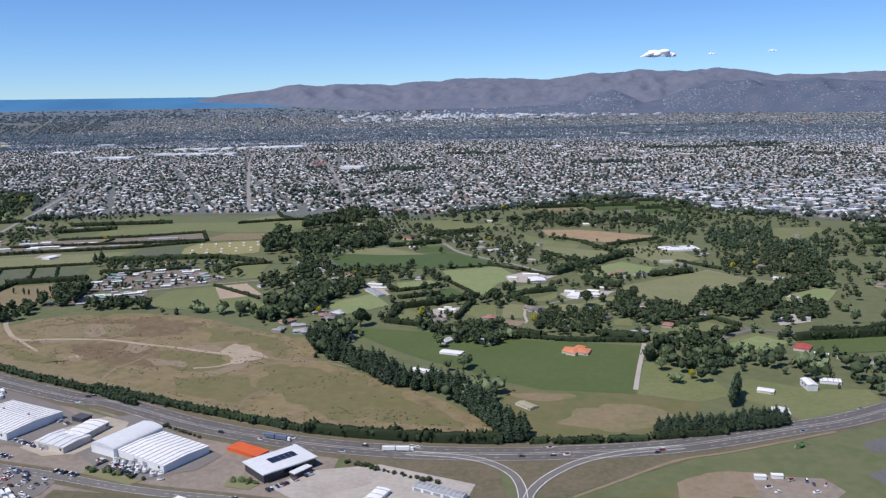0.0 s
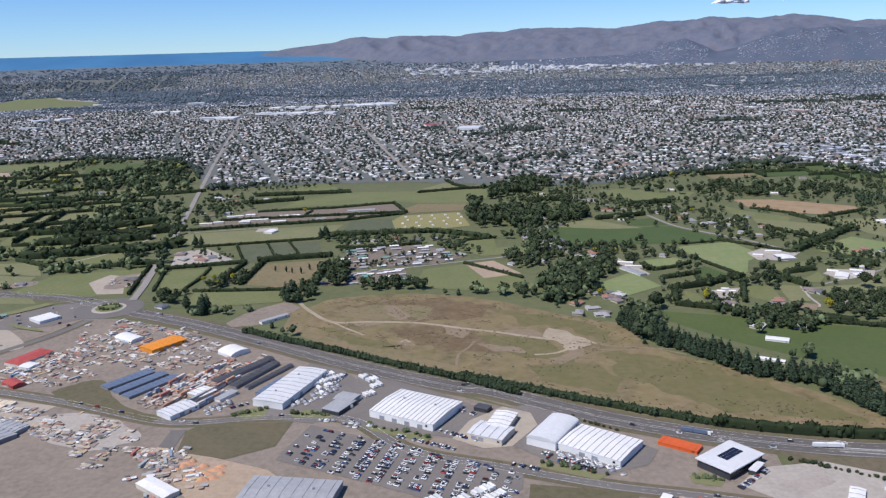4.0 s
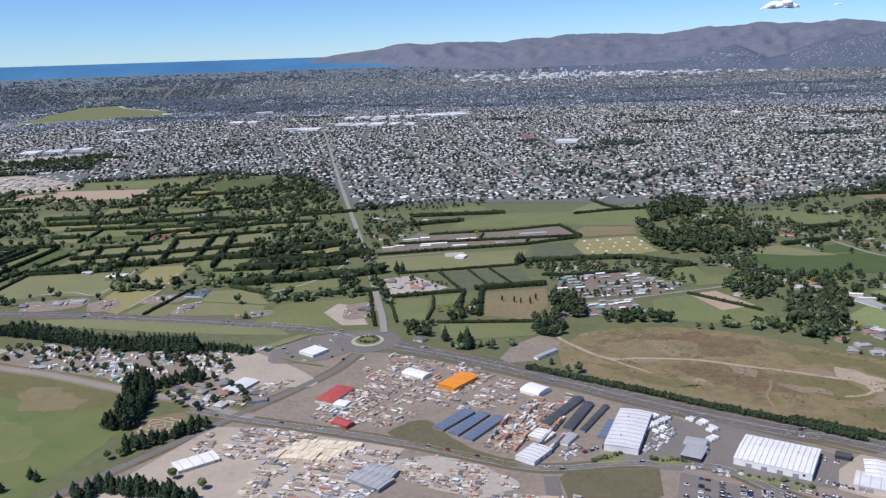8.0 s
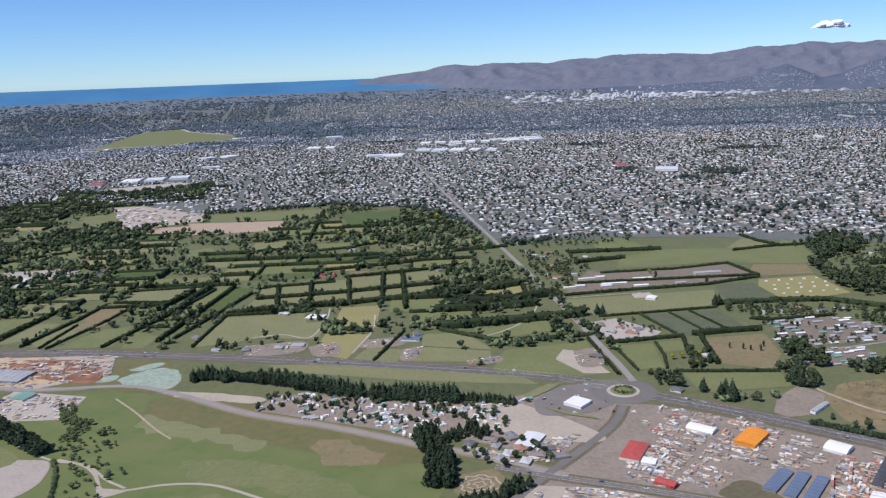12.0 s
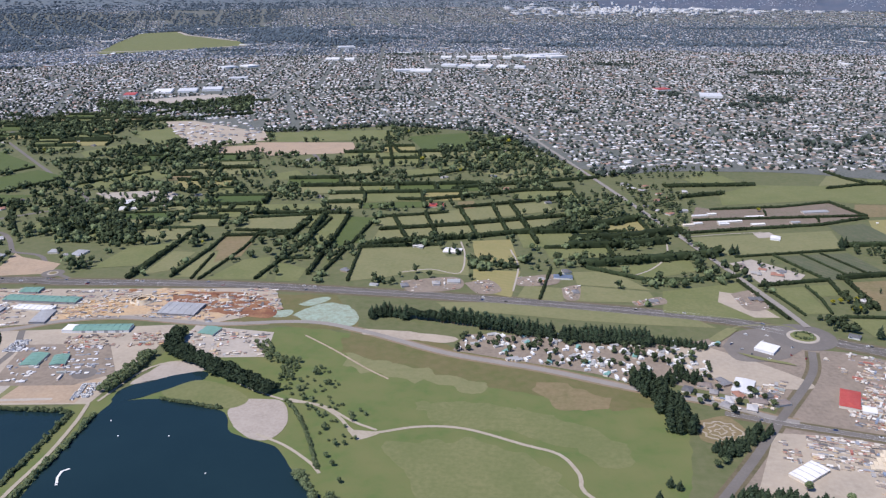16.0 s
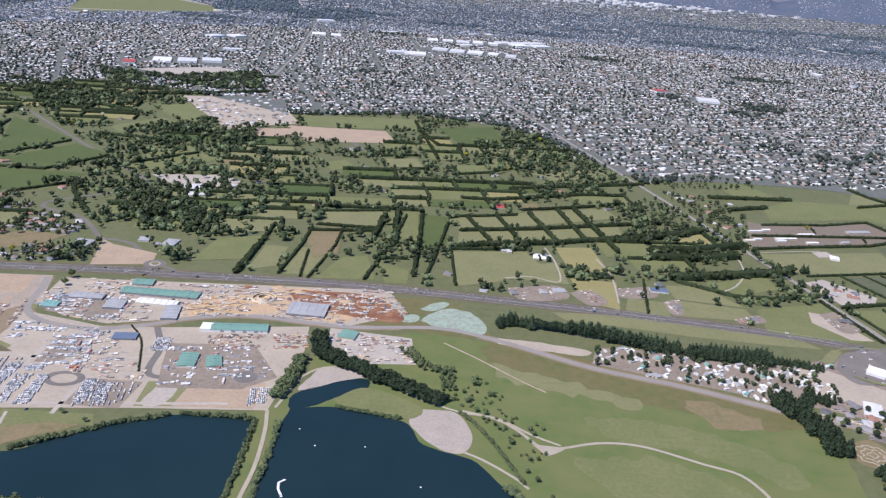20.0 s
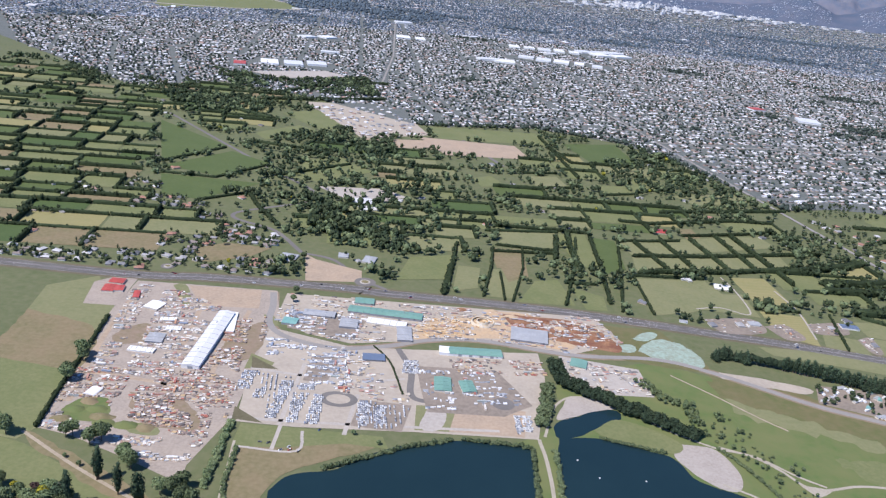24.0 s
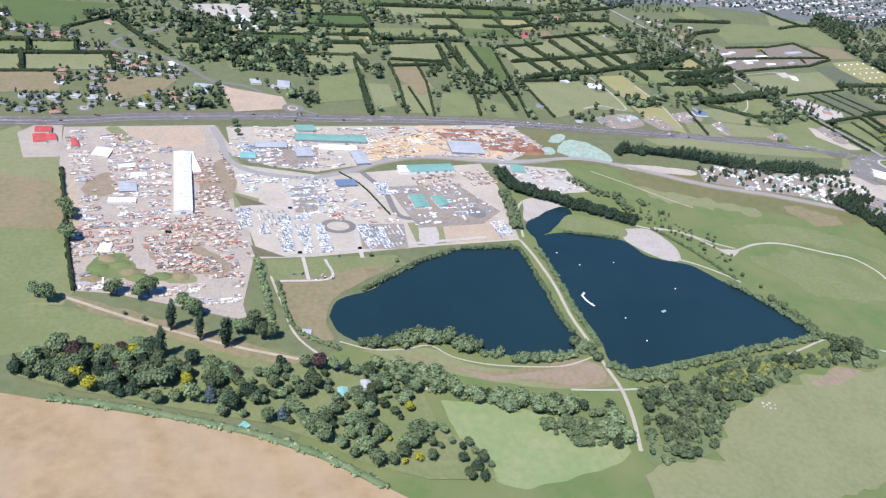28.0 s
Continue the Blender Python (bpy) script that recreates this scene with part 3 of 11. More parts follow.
def hedge_shape(line, w, h, ragged, seed):
    """A clipped core and the leafy clumps that break its outline."""
    r = np.random.RandomState(seed)
    n = len(line)
    hh = h * (1 + r.uniform(-ragged, ragged, n))
    spots = np.stack([line[:, 0] + r.uniform(-0.15, 0.15, n) * w, line[:, 1] + r.uniform(-0.15, 0.15, n) * w, np.zeros(n), w * r.uniform(0.75, 1.0, n), hh * 1.08, r.uniform(0, 6.3, n)], 1)
    return clipped_core(line, w * 0.68, h * 0.84, seed), spots


FULL_BUSH = [crown(380 + i, "bush", 170, 0, 0.55) for i in range(5)]


def hedge_mesh(name, cores, spots, material, protos=None):
    me = gather(name, protos or LOW_BUSH, spots, material)
    nv, nf = len(me.vertices), len(me.loop_triangles) or len(me.polygons)
    V = np.zeros(nv * 3)
    me.vertices.foreach_get("co", V)
    T = np.zeros(nf * 3, int)
    me.loops.foreach_get("vertex_index", T)
    vs, fs, at = [V.reshape(-1, 3)], [T.reshape(-1, 3)], nv
    for v, f in cores:
        vs.append(v)
        fs.append(f + at)
        at += len(v)
    return mesh_of(name, np.concatenate(vs), np.concatenate(fs), [material])


def hedge(pts, h=2.4, w=2.4, material=None, label="long dark green hedge between two fields", curve=False, ragged=0.2, name="hedge"):
    """A hedge or thick row of trees, grown together."""
    loose = ragged > 0.3
    line = (smooth_line if curve else straight)(pts, w * (0.42 if loose else 0.5))
    core, spots = hedge_shape(line, w, h, ragged, len(line) * 7 + int(abs(line[0][0])))
    return tagged(new(name, hedge_mesh(name, [] if loose else [core], spots, material or M_HEDGE, FULL_BUSH if loose else None)), label, "hedge")


# ---- buildings ----
def ridge_roof(bm, L, W, H, rise, over, style):
    """A roof over L x W with its eaves at H."""
    a, b = L / 2 + over, W / 2 + over
    if style == "arch":
        n = 10
        prev = None
        for i in range(n + 1):
            t = math.pi * i / n
            y, z = -b * math.cos(t), H + rise * math.sin(t)
            row = (bm.verts.new((-a, y, z)), bm.verts.new((a, y, z)))
            if prev:
                bm.faces.new((prev[0], prev[1], row[1], row[0]))
            prev = row
        bm.faces.new([bm.verts.new((-a, -b * math.cos(math.pi * i / n), H + rise * math.sin(math.pi * i / n))) for i in range(n, -1, -1)])
        bm.faces.new([bm.verts.new((a, -b * math.cos(math.pi * i / n), H + rise * math.sin(math.pi * i / n))) for i in range(n + 1)])
        return bm
    inset = min(a, b) * 0.9 if style == "hip" else 0.0
    if style == "flat":
        return box(bm, 0, 0, H, 2 * a, 2 * b, max(0.15, rise), top=0.995)
    c = [bm.verts.new(p) for p in ((-a, -b, H), (a, -b, H), (a, b, H), (-a, b, H), (-a + inset, 0, H + rise), (a - inset, 0, H + rise))]
    for f in ((0, 1, 5, 4), (2, 3, 4, 5), (1, 2, 5), (3, 0, 4), (3, 2, 1, 0)):
        bm.faces.new([c[i] for i in f])
    return bm


def building(name, x, y, deg, L, W, H, roof, wall, style="gable", rise=0.5, ribs=0, doors=(), windows=(), label="", category="building", group="", over=0.12, vents=0):
    """A shed, hall or house. doors and windows: (side, place along it, width, height); sides f, b, l, r."""
    root = tagged(new(name), label, category, group)
    root.matrix_basis = pose(x, y, 0, 0, 0, deg + (90 if W > L * 1.02 else 0))
    if W > L * 1.02:
        L, W = W, L
    bm = bmesh.new()
    box(bm, 0, 0, 0, L, W, H)
    part("wall", bm, wall, root)
    rf = part("roof", ridge_roof(bmesh.new(), L, W, H + 0.02, rise, over, style), roof, root)
    for i in range(ribs):
        u = (i + 0.5) / ribs * L - L / 2
        bm = bmesh.new()
        if style == "flat":
            box(bm, u, 0, H + rise + 0.0, 0.14, W, 0.09)
        else:
            for s in (-1, 1):
                p = [(u - 0.1, s * W / 2, H + 0.03), (u + 0.1, s * W / 2, H + 0.03), (u + 0.1, 0, H + rise + 0.03), (u - 0.1, 0, H + rise + 0.03)]
                q = [(a, b, c + 0.12) for a, b, c in p]
                v = [bm.verts.new(k) for k in p + q]
                for f in ((4, 5, 6, 7), (0, 1, 5, 4), (1, 2, 6, 5), (2, 3, 7, 6), (3, 0, 4, 7)):
                    bm.faces.new([v[k] for k in f])
        part("roof_rib", bm, M_RGREY if roof in (M_RWHITE, M_RPALE) else roof, rf)
    for i in range(vents):
        u = (i + 0.5) / vents * L - L / 2
        part("roof_vent", block(u, W * 0.12, H + rise * 0.7, 0.7, 0.7, 0.5 + rise * 0.3, top=0.7), M_GREYW, rf)
    for kind, things, m, deep in (("door", doors, M_DOOR, 0.12), ("window", windows, M_GLASS, 0.08)):
        for side, u, w, h in things:
            zz = 0.02 if kind == "door" else H * 0.45
            if side in "fb":
                s = -1 if side == "f" else 1
                bm = block(u * L / 2, s * W / 2, zz, w, deep, h)
            else:
                s = -1 if side == "l" else 1
                bm = block(s * L / 2, u * W / 2, zz, deep, w, h)
            part(kind, bm, m, root)
    return root


def house(x, y, deg, L=6.5, W=4.6, H=1.25, roof=None, wall=None, label="single-storey suburban house with a hipped roof", group="suburban houses"):
    key = "house_shapes"
    if key not in TREE_KINDS:
        shapes = []
        for l, w, wing in ((7.0, 4.4, 1), (6.0, 4.8, 0), (8.0, 4.2, 1), (5.6, 4.4, 0)):
            bm = block(0, 0, 0, l, w, H)
            if wing:
                box(bm, l * 0.28, -w * 0.6, 0, l * 0.4, w * 0.7, H)
            wm = from_bm("wall", bm, M_HWALL)
            bm = ridge_roof(bmesh.new(), l, w, H, 0.85, 0.25, "hip")
            if wing:
                b2 = ridge_roof(bmesh.new(), w * 0.9, l * 0.4, H, 0.7, 0.2, "hip")
                b2.transform(Matrix.Translation((l * 0.28, -w * 0.55, 0)) @ Matrix.Rotation(math.pi / 2, 4, "Z"))
                tmp = bpy.data.meshes.new("wing")
                b2.to_mesh(tmp)
                b2.free()
                bm.from_mesh(tmp)
            rm = from_bm("roof", bm, M_HROOF)
            gm = [from_bm("window", block(u * l, s * w / 2, H * 0.38, 1.1, 0.06, H * 0.4), M_GLASS) for u, s in ((-0.3, -1),)]
            dm = from_bm("door", block(-0.18 * l, -w / 2, 0.01, 0.5, 0.08, H * 0.75), M_DOOR)
            shapes.append((wm, rm, gm, dm))
        TREE_KINDS[key] = shapes
    wm, rm, gm, dm = random.choice(TREE_KINDS[key])
    root = tagged(new("house", wm), label, "house", group)
    s = random.uniform(0.85, 1.1)
    root.matrix_basis = pose(x, y, 0, 0, 0, deg + random.choice((0, 90, 180, 270))) @ Matrix.Scale(s, 4)
    for n, me in [("roof", rm), ("door", dm)] + [("window", g) for g in gm]:
        o = new(n, me)
        o.parent = root
        if n == "roof" and roof:
            o.data = me.copy()
            o.data.materials[0] = roof
    return root


# ---- the ground and the far distance ----
CX, CY, FAR, REST = -200.0, -10.0, 3600.0, 4830.0
EYE_MEAN = 150.0


def lift(x, y):
    """Height of the land: flat near by, and rising towards the skyline far away."""
    r = np.hypot(np.asarray(x) - CX, np.asarray(y) - CY)
    k = np.clip((REST - r) / (REST - FAR), 0, 1)
    return np.where(r > FAR, np.maximum(0.0, EYE_MEAN * (1 - r / FAR * k)), 0.0)


def polar(name, r0, r1, rings, a0, a1, steps, height, material, label, category):
    rr = np.linspace(r0, r1, rings)
    aa = np.radians(np.linspace(a0, a1, steps))
    R, A = np.meshgrid(rr, aa, indexing="ij")
    x, y = CX + R * np.sin(A), CY + R * np.cos(A)
    z = height(x, y, R, A)
    i, j = np.meshgrid(np.arange(rings - 1), np.arange(steps - 1), indexing="ij")
    q = (i * steps + j).ravel()
    inner = q[q >= steps] if r0 == 0 else q
    F = np.concatenate([np.stack([inner, inner + 1, inner + steps + 1], 1), np.stack([q, q + steps + 1, q + steps], 1)])
    V = np.stack([x, y, z], -1).reshape(-1, 3)
    me = mesh_of(name, V, F[:, ::-1], [material], smooth=True)
    return tagged(new(name, me), label, category, kind="structure")


polar("ground", 0.0, 4860.0, 60, -180, 180, 181, lambda x, y, R, A: lift(x, y), M_RURAL, "flat green and brown plain reaching the horizon", "ground")
polar("sea", 4430.0, 4868.0, 24, -75, -7.5, 90, lambda x, y, R, A: lift(x, y) + 0.8, M_SEA, "flat blue sea out to the horizon", "sea")


# blue distance haze is painted into the colours of hills and spurs
M_HAZEHILL = mat("hazed_tussock_hill", (0.128, 0.142, 0.185), (0.088, 0.118, 0.172), (0.172, 0.162, 0.182), big=85, small=22)
M_HAZESPUR = mat("hazed_scrubby_spur", (0.080, 0.105, 0.150), (0.118, 0.128, 0.165), (0.064, 0.088, 0.128), big=80, small=20)


def ridge(a):
    """Height of the skyline by bearing."""
    return np.interp(a, [-15, -14, -12.4, -10.5, -9.3, -8, -6.7, -5.7, -4.8, -2.9, -1, 0.5, 2.1, 3.6, 5.4, 6.9, 9.1, 10.2, 11.9, 13.7, 15, 16.7, 18.3, 20.3, 21.8, 23.9, 30, 40, 62],
                     [140, 149, 160, 175, 185, 206, 209, 199, 214, 206, 201, 217, 218, 232, 235, 223, 217, 226, 242, 247, 262, 252, 241, 259, 245, 214, 222, 230, 180])


def rough_at(x, y, size, seed, octaves=5):
    return np.array([noise.fractal(Vector((px / size, py / size, seed)), 0.8, 2.1, octaves) for px, py in zip(x.ravel(), y.ravel())]).reshape(x.shape)


def gully(x, y, size, seed):
    return 1 - np.abs(np.array([noise.noise(Vector((px / size, py / size, seed))) for px, py in zip(x.ravel(), y.ravel())]).reshape(x.shape)) * 2


def hill_height(x, y, R, A):
    """The long back range."""
    front = np.interp(np.degrees(A), [-14, -10, -7, -3], [4650, 4600, 4420, 4250])
    u = np.clip((R - front) / (4720 - front), 0, 1)
    top = ridge(np.degrees(A))
    low = EYE_MEAN * np.clip((R - 3600) / 1230, 0, 1) ** 1.1
    shape = np.clip(u ** 0.9 + 0.8 * u * (1 - u) * (gully(x, y, 150, 2.7) - 0.6) + 0.5 * u * (1 - u) * (gully(x, y, 60, 5.1) - 0.6) + 0.10 * u * rough_at(x, y, 110, 1.7), 0, 1.08)
    ease = np.clip((np.degrees(A) + 14.3) / 2, 0, 1)
    flat = lift(x, y) - 2.0
    return np.where(u > 0, flat + ease * (low + (top - low) * shape - flat), flat)


def spur_height(x, y, R, A):
    """Darker spurs that come forward into the suburbs."""
    a = np.degrees(A)
    top = np.interp(a, [4, 6.5, 10.2, 12, 13, 14, 15.1, 16, 17.1, 18.1, 19.4, 20.3, 21.3, 23, 24.5, 26.4, 28, 30, 40, 62], [60, 76, 84, 108, 136, 148, 116, 86, 102, 134, 160, 180, 172, 180, 168, 182, 168, 160, 175, 140])
    u = np.clip((R - 4020) / 330, 0, 1)
    low = EYE_MEAN * np.clip((R - 3600) / 1230, 0, 1) ** 1.1 - 2
    bump = np.clip(np.sin(u * 1.75) + 0.4 * u * (gully(x, y, 120, 9.1) - 0.6) + 0.12 * u * rough_at(x, y, 90, 4.4), 0, 1.1)
    return np.where(u > 0, low + np.maximum(top - low, 0) * bump, lift(x, y) - 3.0)


polar("hills", 4230.0, 4760.0, 40, -14, 62, 330, hill_height, M_HAZEHILL, "long range of dry hills behind the city, tinted hazy blue", "hills")
polar("hill_spurs", 4000.0, 4420.0, 34, 2, 62, 260, spur_height, M_HAZESPUR, "dark scrubby spurs below the hills, tinted hazy blue", "hills")


# ---- cloud ----
def cloud(x, y, z, size, seed):
    """A small cumulus: many soft puffs over a flat base."""
    r = np.random.RandomState(seed)
    bm = bmesh.new()
    bmesh.ops.create_icosphere(bm, subdivisions=3, radius=1.0)
    bm.verts.index_update()
    iv, itris = np.array([v.co[:] for v in bm.verts]), np.array([[v.index for v in f.verts] for f in bm.faces])
    bm.free()
    V, F = [], []
    for i in range(90):
        u = r.uniform(-1, 1)
        q = size * r.uniform(0.10, 0.22) * (1 - 0.55 * abs(u))
        c = np.array([u * size, r.uniform(-0.3, 0.3) * size, r.uniform(0.02, 0.34) * size * (1 - u * u) ** 0.8])
        p = iv * q * np.array([1.5, 1.2, 0.85]) + c
        p[:, 2] = np.maximum(p[:, 2], 0.02 * size + 0.03 * size * np.sin(p[:, 0] * 6 / size))
        V.append(p + (x, y, z))
        F.append(itris + i * len(iv))
    tagged(new("cloud", mesh_of("cloud", np.concatenate(V), np.concatenate(F), [M_CLOUD], smooth=True)), "small bright white cloud over the hills", "cloud", kind="stuff")


cloud(1166, 4571, 326, 88, 1)
cloud(1420, 4470, 330, 20, 2)
cloud(1700, 4370, 336, 22, 3)

# ---- roads ----
HIGHWAY = [(-1045, 476), (-959, 486.5), (-861, 493.5), (-836.5, 491.5), (-718.5, 493.5), (-602.5, 484), (-525.5, 475.5), (-451.5, 464), (-389, 451.5), (-355, 436)]
HIGHWAY2 = [(-329.5, 420.5), (-285, 397), (-238, 368), (-197, 341), (-150, 315), (-132, 309.5), (-91.5, 284.5), (-53, 268), (-17.5, 259), (10.5, 256), (38.5, 256), (76.5, 260), (119.5, 273), (161.5, 289.5)]
LEFT_END = [(HIGHWAY[0][0] - 900, HIGHWAY[0][1] + 25), (HIGHWAY[0][0] - 300, HIGHWAY[0][1] + 4)]
RIGHT_END = [(HIGHWAY2[-1][0] + 120, HIGHWAY2[-1][1] + 70), (HIGHWAY2[-1][0] + 700, HIGHWAY2[-1][1] + 520)]
for pts in (LEFT_END + HIGHWAY, HIGHWAY2 + RIGHT_END):
    ribbon("road_verge", pts, 17.0, M_VERGE, "dry mown verge beside the highway", "verge", z=0.06)
    hw = ribbon("highway", pts, 11.0, M_HIGHWAY, "grey asphalt highway with two carriageways", "road", z=0.12)
    for off, dash, gap, w in ((0.6, 0, 0, 0.14), (-0.6, 0, 0, 0.14), (2.9, 1.4, 3.4, 0.12), (-2.9, 1.4, 3.4, 0.12), (5.0, 0, 0, 0.11), (-5.0, 0, 0, 0.11)):
        markings(hw, pts, off, w, dash, gap)

AVENUE = [(-339, 442), (-344.5, 472), (-379.5, 624), (-404.5, 726.5), (-478.5, 1020.5), (-636.5, 1673)] + [(-700, 1900), (-790, 2350)]
ROADS.append((straight(AVENUE[:5], 3.0), 13.0))
ribbon("road", AVENUE, 4.4, M_LANE, "straight grey country road into the suburbs", "road", z=0.42, curve=False)
for pts in ([(-924.5, 1334.5), (-936.5, 1709.5), (-985.5, 2320.5)],):
    ROADS.append((straight(pts, 3.0), 6.5))
    ribbon("road", pts, 3.4, M_LANE, "pale suburban arterial road", "road", z=0.42, curve=False)
SERVICE = [(-416.5, 333.5), (-387.5, 324.5), (-343.5, 312), (-302.5, 298.5), (-264, 283), (-246, 281), (-220, 285), (-187, 283), (-161.5, 258), (-128.5, 245.5), (-95, 233.5), (-67.5, 227), (-37, 219), (-25, 216)]
SERVICE_LINE = SERVICE
ribbon("road_verge", SERVICE, 8.5, M_VERGE, "dry mown verge of the access road", "verge", z=0.075)
sv = ribbon("road", SERVICE, 4.4, M_ROAD, "grey access road past the warehouses", "road")
markings(sv, SERVICE, 0.0, 0.1, 1.2, 2.4)
for side in (-1.9, 1.9):
    markings(sv, SERVICE, side, 0.1)
ribbon("road_verge", [(-348.5, 407.5), (-359, 378), (-390, 330), (-412, 295.5), (-439, 256)], 8.0, M_VERGE, "dusty verge of the side road", "verge", z=0.07)
ribbon("road", [(-348.5, 407.5), (-359, 378), (-390, 330), (-412, 295.5), (-439, 256)], 4.4, M_ROAD, "grey side road with dusty edges", "road", z=0.14)
OLD = [(-382.5, 326.5), (-393, 330), (-418, 343), (-457, 356.5), (-505, 376), (-557.5, 393), (-610.5, 420.5), (-649, 432.5)] + [(-705.5, 426), (-764.5, 432.5), (-799.5, 425.5), (-826.5, 410.5), (-858, 401), (-889.5, 408.5), (-904.5, 425), (-908, 451.5), (-912.5, 473)]
ribbon("road_verge", OLD, 8.0, M_EARTH, "dusty shoulder of the old road", "verge", z=0.07)
ribbon("road", OLD, 4.6, M_LANE, "old grey road along the reserve", "road", z=0.13)
ribbon("road", [(-819, 409), (-809, 382.5), (-804.5, 351), (-770.5, 355), (-754, 359)], 4.0, M_ROAD, "short grey street into the yards", "road", z=0.12)
ribbon("road", [(-1158, 977), (-1061.5, 866), (-982.5, 775), (-921.5, 697)] + [(-982, 626), (-938.5, 595), (-908, 552.5)], 4.0, M_ROAD, "grey country road beside the suburb", "road")
ribbon("road", [(-908, 552.5), (-881, 544.5), (-858.5, 515), (-835.5, 498.5)], 3.6, M_ROAD, "grey link road to the roundabout", "road")
ribbon("road", [(-734, 891.5), (-782, 999.5), (-835, 1178), (-907, 1422)], 5.0, M_ROAD, "grey suburban road", "road", curve=False)
for k, pts in enumerate(([(-14, 257.5), (2, 254.5), (12, 250), (19, 242), (21.5, 233), (21.5, 220)], [(78, 259), (60, 256), (44, 250), (32, 240), (24.5, 229), (21.5, 218)])):
    slip = ribbon("road", pts, 3.4, M_ROAD, "curved grey slip road with white edge lines", "road", z=0.13 + 0.01 * k)
    for side in (-1.35, 1.35):
        markings(slip, pts, side, 0.22, z=0.19)
field([(8.5, 254), (52.5, 253.5), (31.5, 238.5), (22.5, 229), (19, 244.5)], M_VERGE, "dry grass island between slip roads", z=0.09)
ribbon("track", [(36.5, 225), (52.5, 235.5), (73.5, 249), (93.5, 255), (134, 270)], 1.2, M_EARTH, "brown dirt track along the verge", "track", z=0.1)
ribbon("road", [(-250.5, 274.5), (-250, 257.5), (-249, 244)], 6.0, M_ROAD, "wide grey yard entrance", "road", z=0.11)

# the roundabout
RX, RY = -346.5, 428
bm = bmesh.new()
bmesh.ops.create_circle(bm, cap_ends=True, radius=19, segments=48)
bm.transform(Matrix.Translation((RX, RY, 0.15)))
rb = tagged(new("roundabout", from_bm("roundabout", bm, M_ROAD)), "round grey junction with a planted island", "roundabout", kind="structure")
bm = bmesh.new()
bmesh.ops.create_cone(bm, cap_ends=True, radius1=9.5, radius2=9.2, depth=0.35, segments=40)
bm.transform(Matrix.Translation((RX, RY, 0.3)))
part("kerb", bm, M_PALE, rb)
bm = bmesh.new()
bmesh.ops.create_cone(bm, cap_ends=True, radius1=8.3, radius2=5.5, depth=0.7, segments=40)
bm.transform(Matrix.Translation((RX, RY, 0.6)))
part("island", bm, M_GREEN, rb)
for i in range(14):
    a = i * 0.45
    tree(RX + 5 * math.cos(a), RY + 5 * math.sin(a), random.uniform(1.2, 2.2), "bush", wide=1.1, z=0.6, label="clipped bush on the roundabout island")
for s in range(2):
    X2, Y2 = ((-852, 508), (-996, 498))[s]
    bm = bmesh.new()
    bmesh.ops.create_circle(bm, cap_ends=True, radius=8 - 3 * s, segments=32)
    bm.transform(Matrix.Translation((X2, Y2, 0.16)))
    r2 = tagged(new("roundabout", from_bm("roundabout", bm, M_ROAD)), "small roundabout with a pale kerb ring", "roundabout", kind="structure")
    bm = bmesh.new()
    bmesh.ops.create_cone(bm, cap_ends=True, radius1=4.0 - s, radius2=3.8 - s, depth=0.3, segments=32)
    bm.transform(Matrix.Translation((X2, Y2, 0.3)))
    part("kerb", bm, M_PALE, r2)
    bm = bmesh.new()
    bmesh.ops.create_cone(bm, cap_ends=True, radius1=3.0 - s, radius2=2.6 - s, depth=0.3, segments=32)
    bm.transform(Matrix.Translation((X2, Y2, 0.42)))
    part("island", bm, M_TAN, r2)

# ---- ground covers ----
INDUSTRY = [(-357.5, 412.5), (-327.5, 407.5), (-283, 385.5), (-234, 355.5), (-173, 320.5), (-112, 284.5), (-141, 304.5), (-72.5, 267.5), (-36, 254), (-39, 226)] + [(-60, 150), (-300, 150)] + [(-444, 251), (-416, 286), (-382.5, 339), (-403, 349.5), (-430, 361), (-450.5, 366.5), (-451.5, 402), (-407.5, 420), (-378, 437), (-359.5, 429)]
field(INDUSTRY, M_YARD, "grey gravel and asphalt of the industrial estate", z=0.03, name="yard", category="yard")
PADDOCK = [(-239, 405), (-232.5, 424.5), (-218, 442.5), (-173.5, 449.5), (-133.5, 436.5), (-90.5, 405.5), (-63, 389), (-58, 360), (-25.5, 329), (-3.5, 307), (11, 286.5), (16, 272), (-13, 275), (-51.5, 286), (-93, 306), (-141.5, 333.5), (-188, 362.5), (-221, 383)]
field([(-238.5, 389), (-240.5, 430.5), (-215, 404), (-118, 354), (-46.5, 315.5), (15.5, 277), (18.5, 264.5), (-15.5, 265), (-72.5, 284.5), (-140, 317), (-202.5, 356.5)], M_TAN, "dry brown strip below the paddock", z=0.034)
field(PADDOCK, M_PADDOCK, "large parched brown paddock with worn tracks", z=0.04, wavy=1.0)
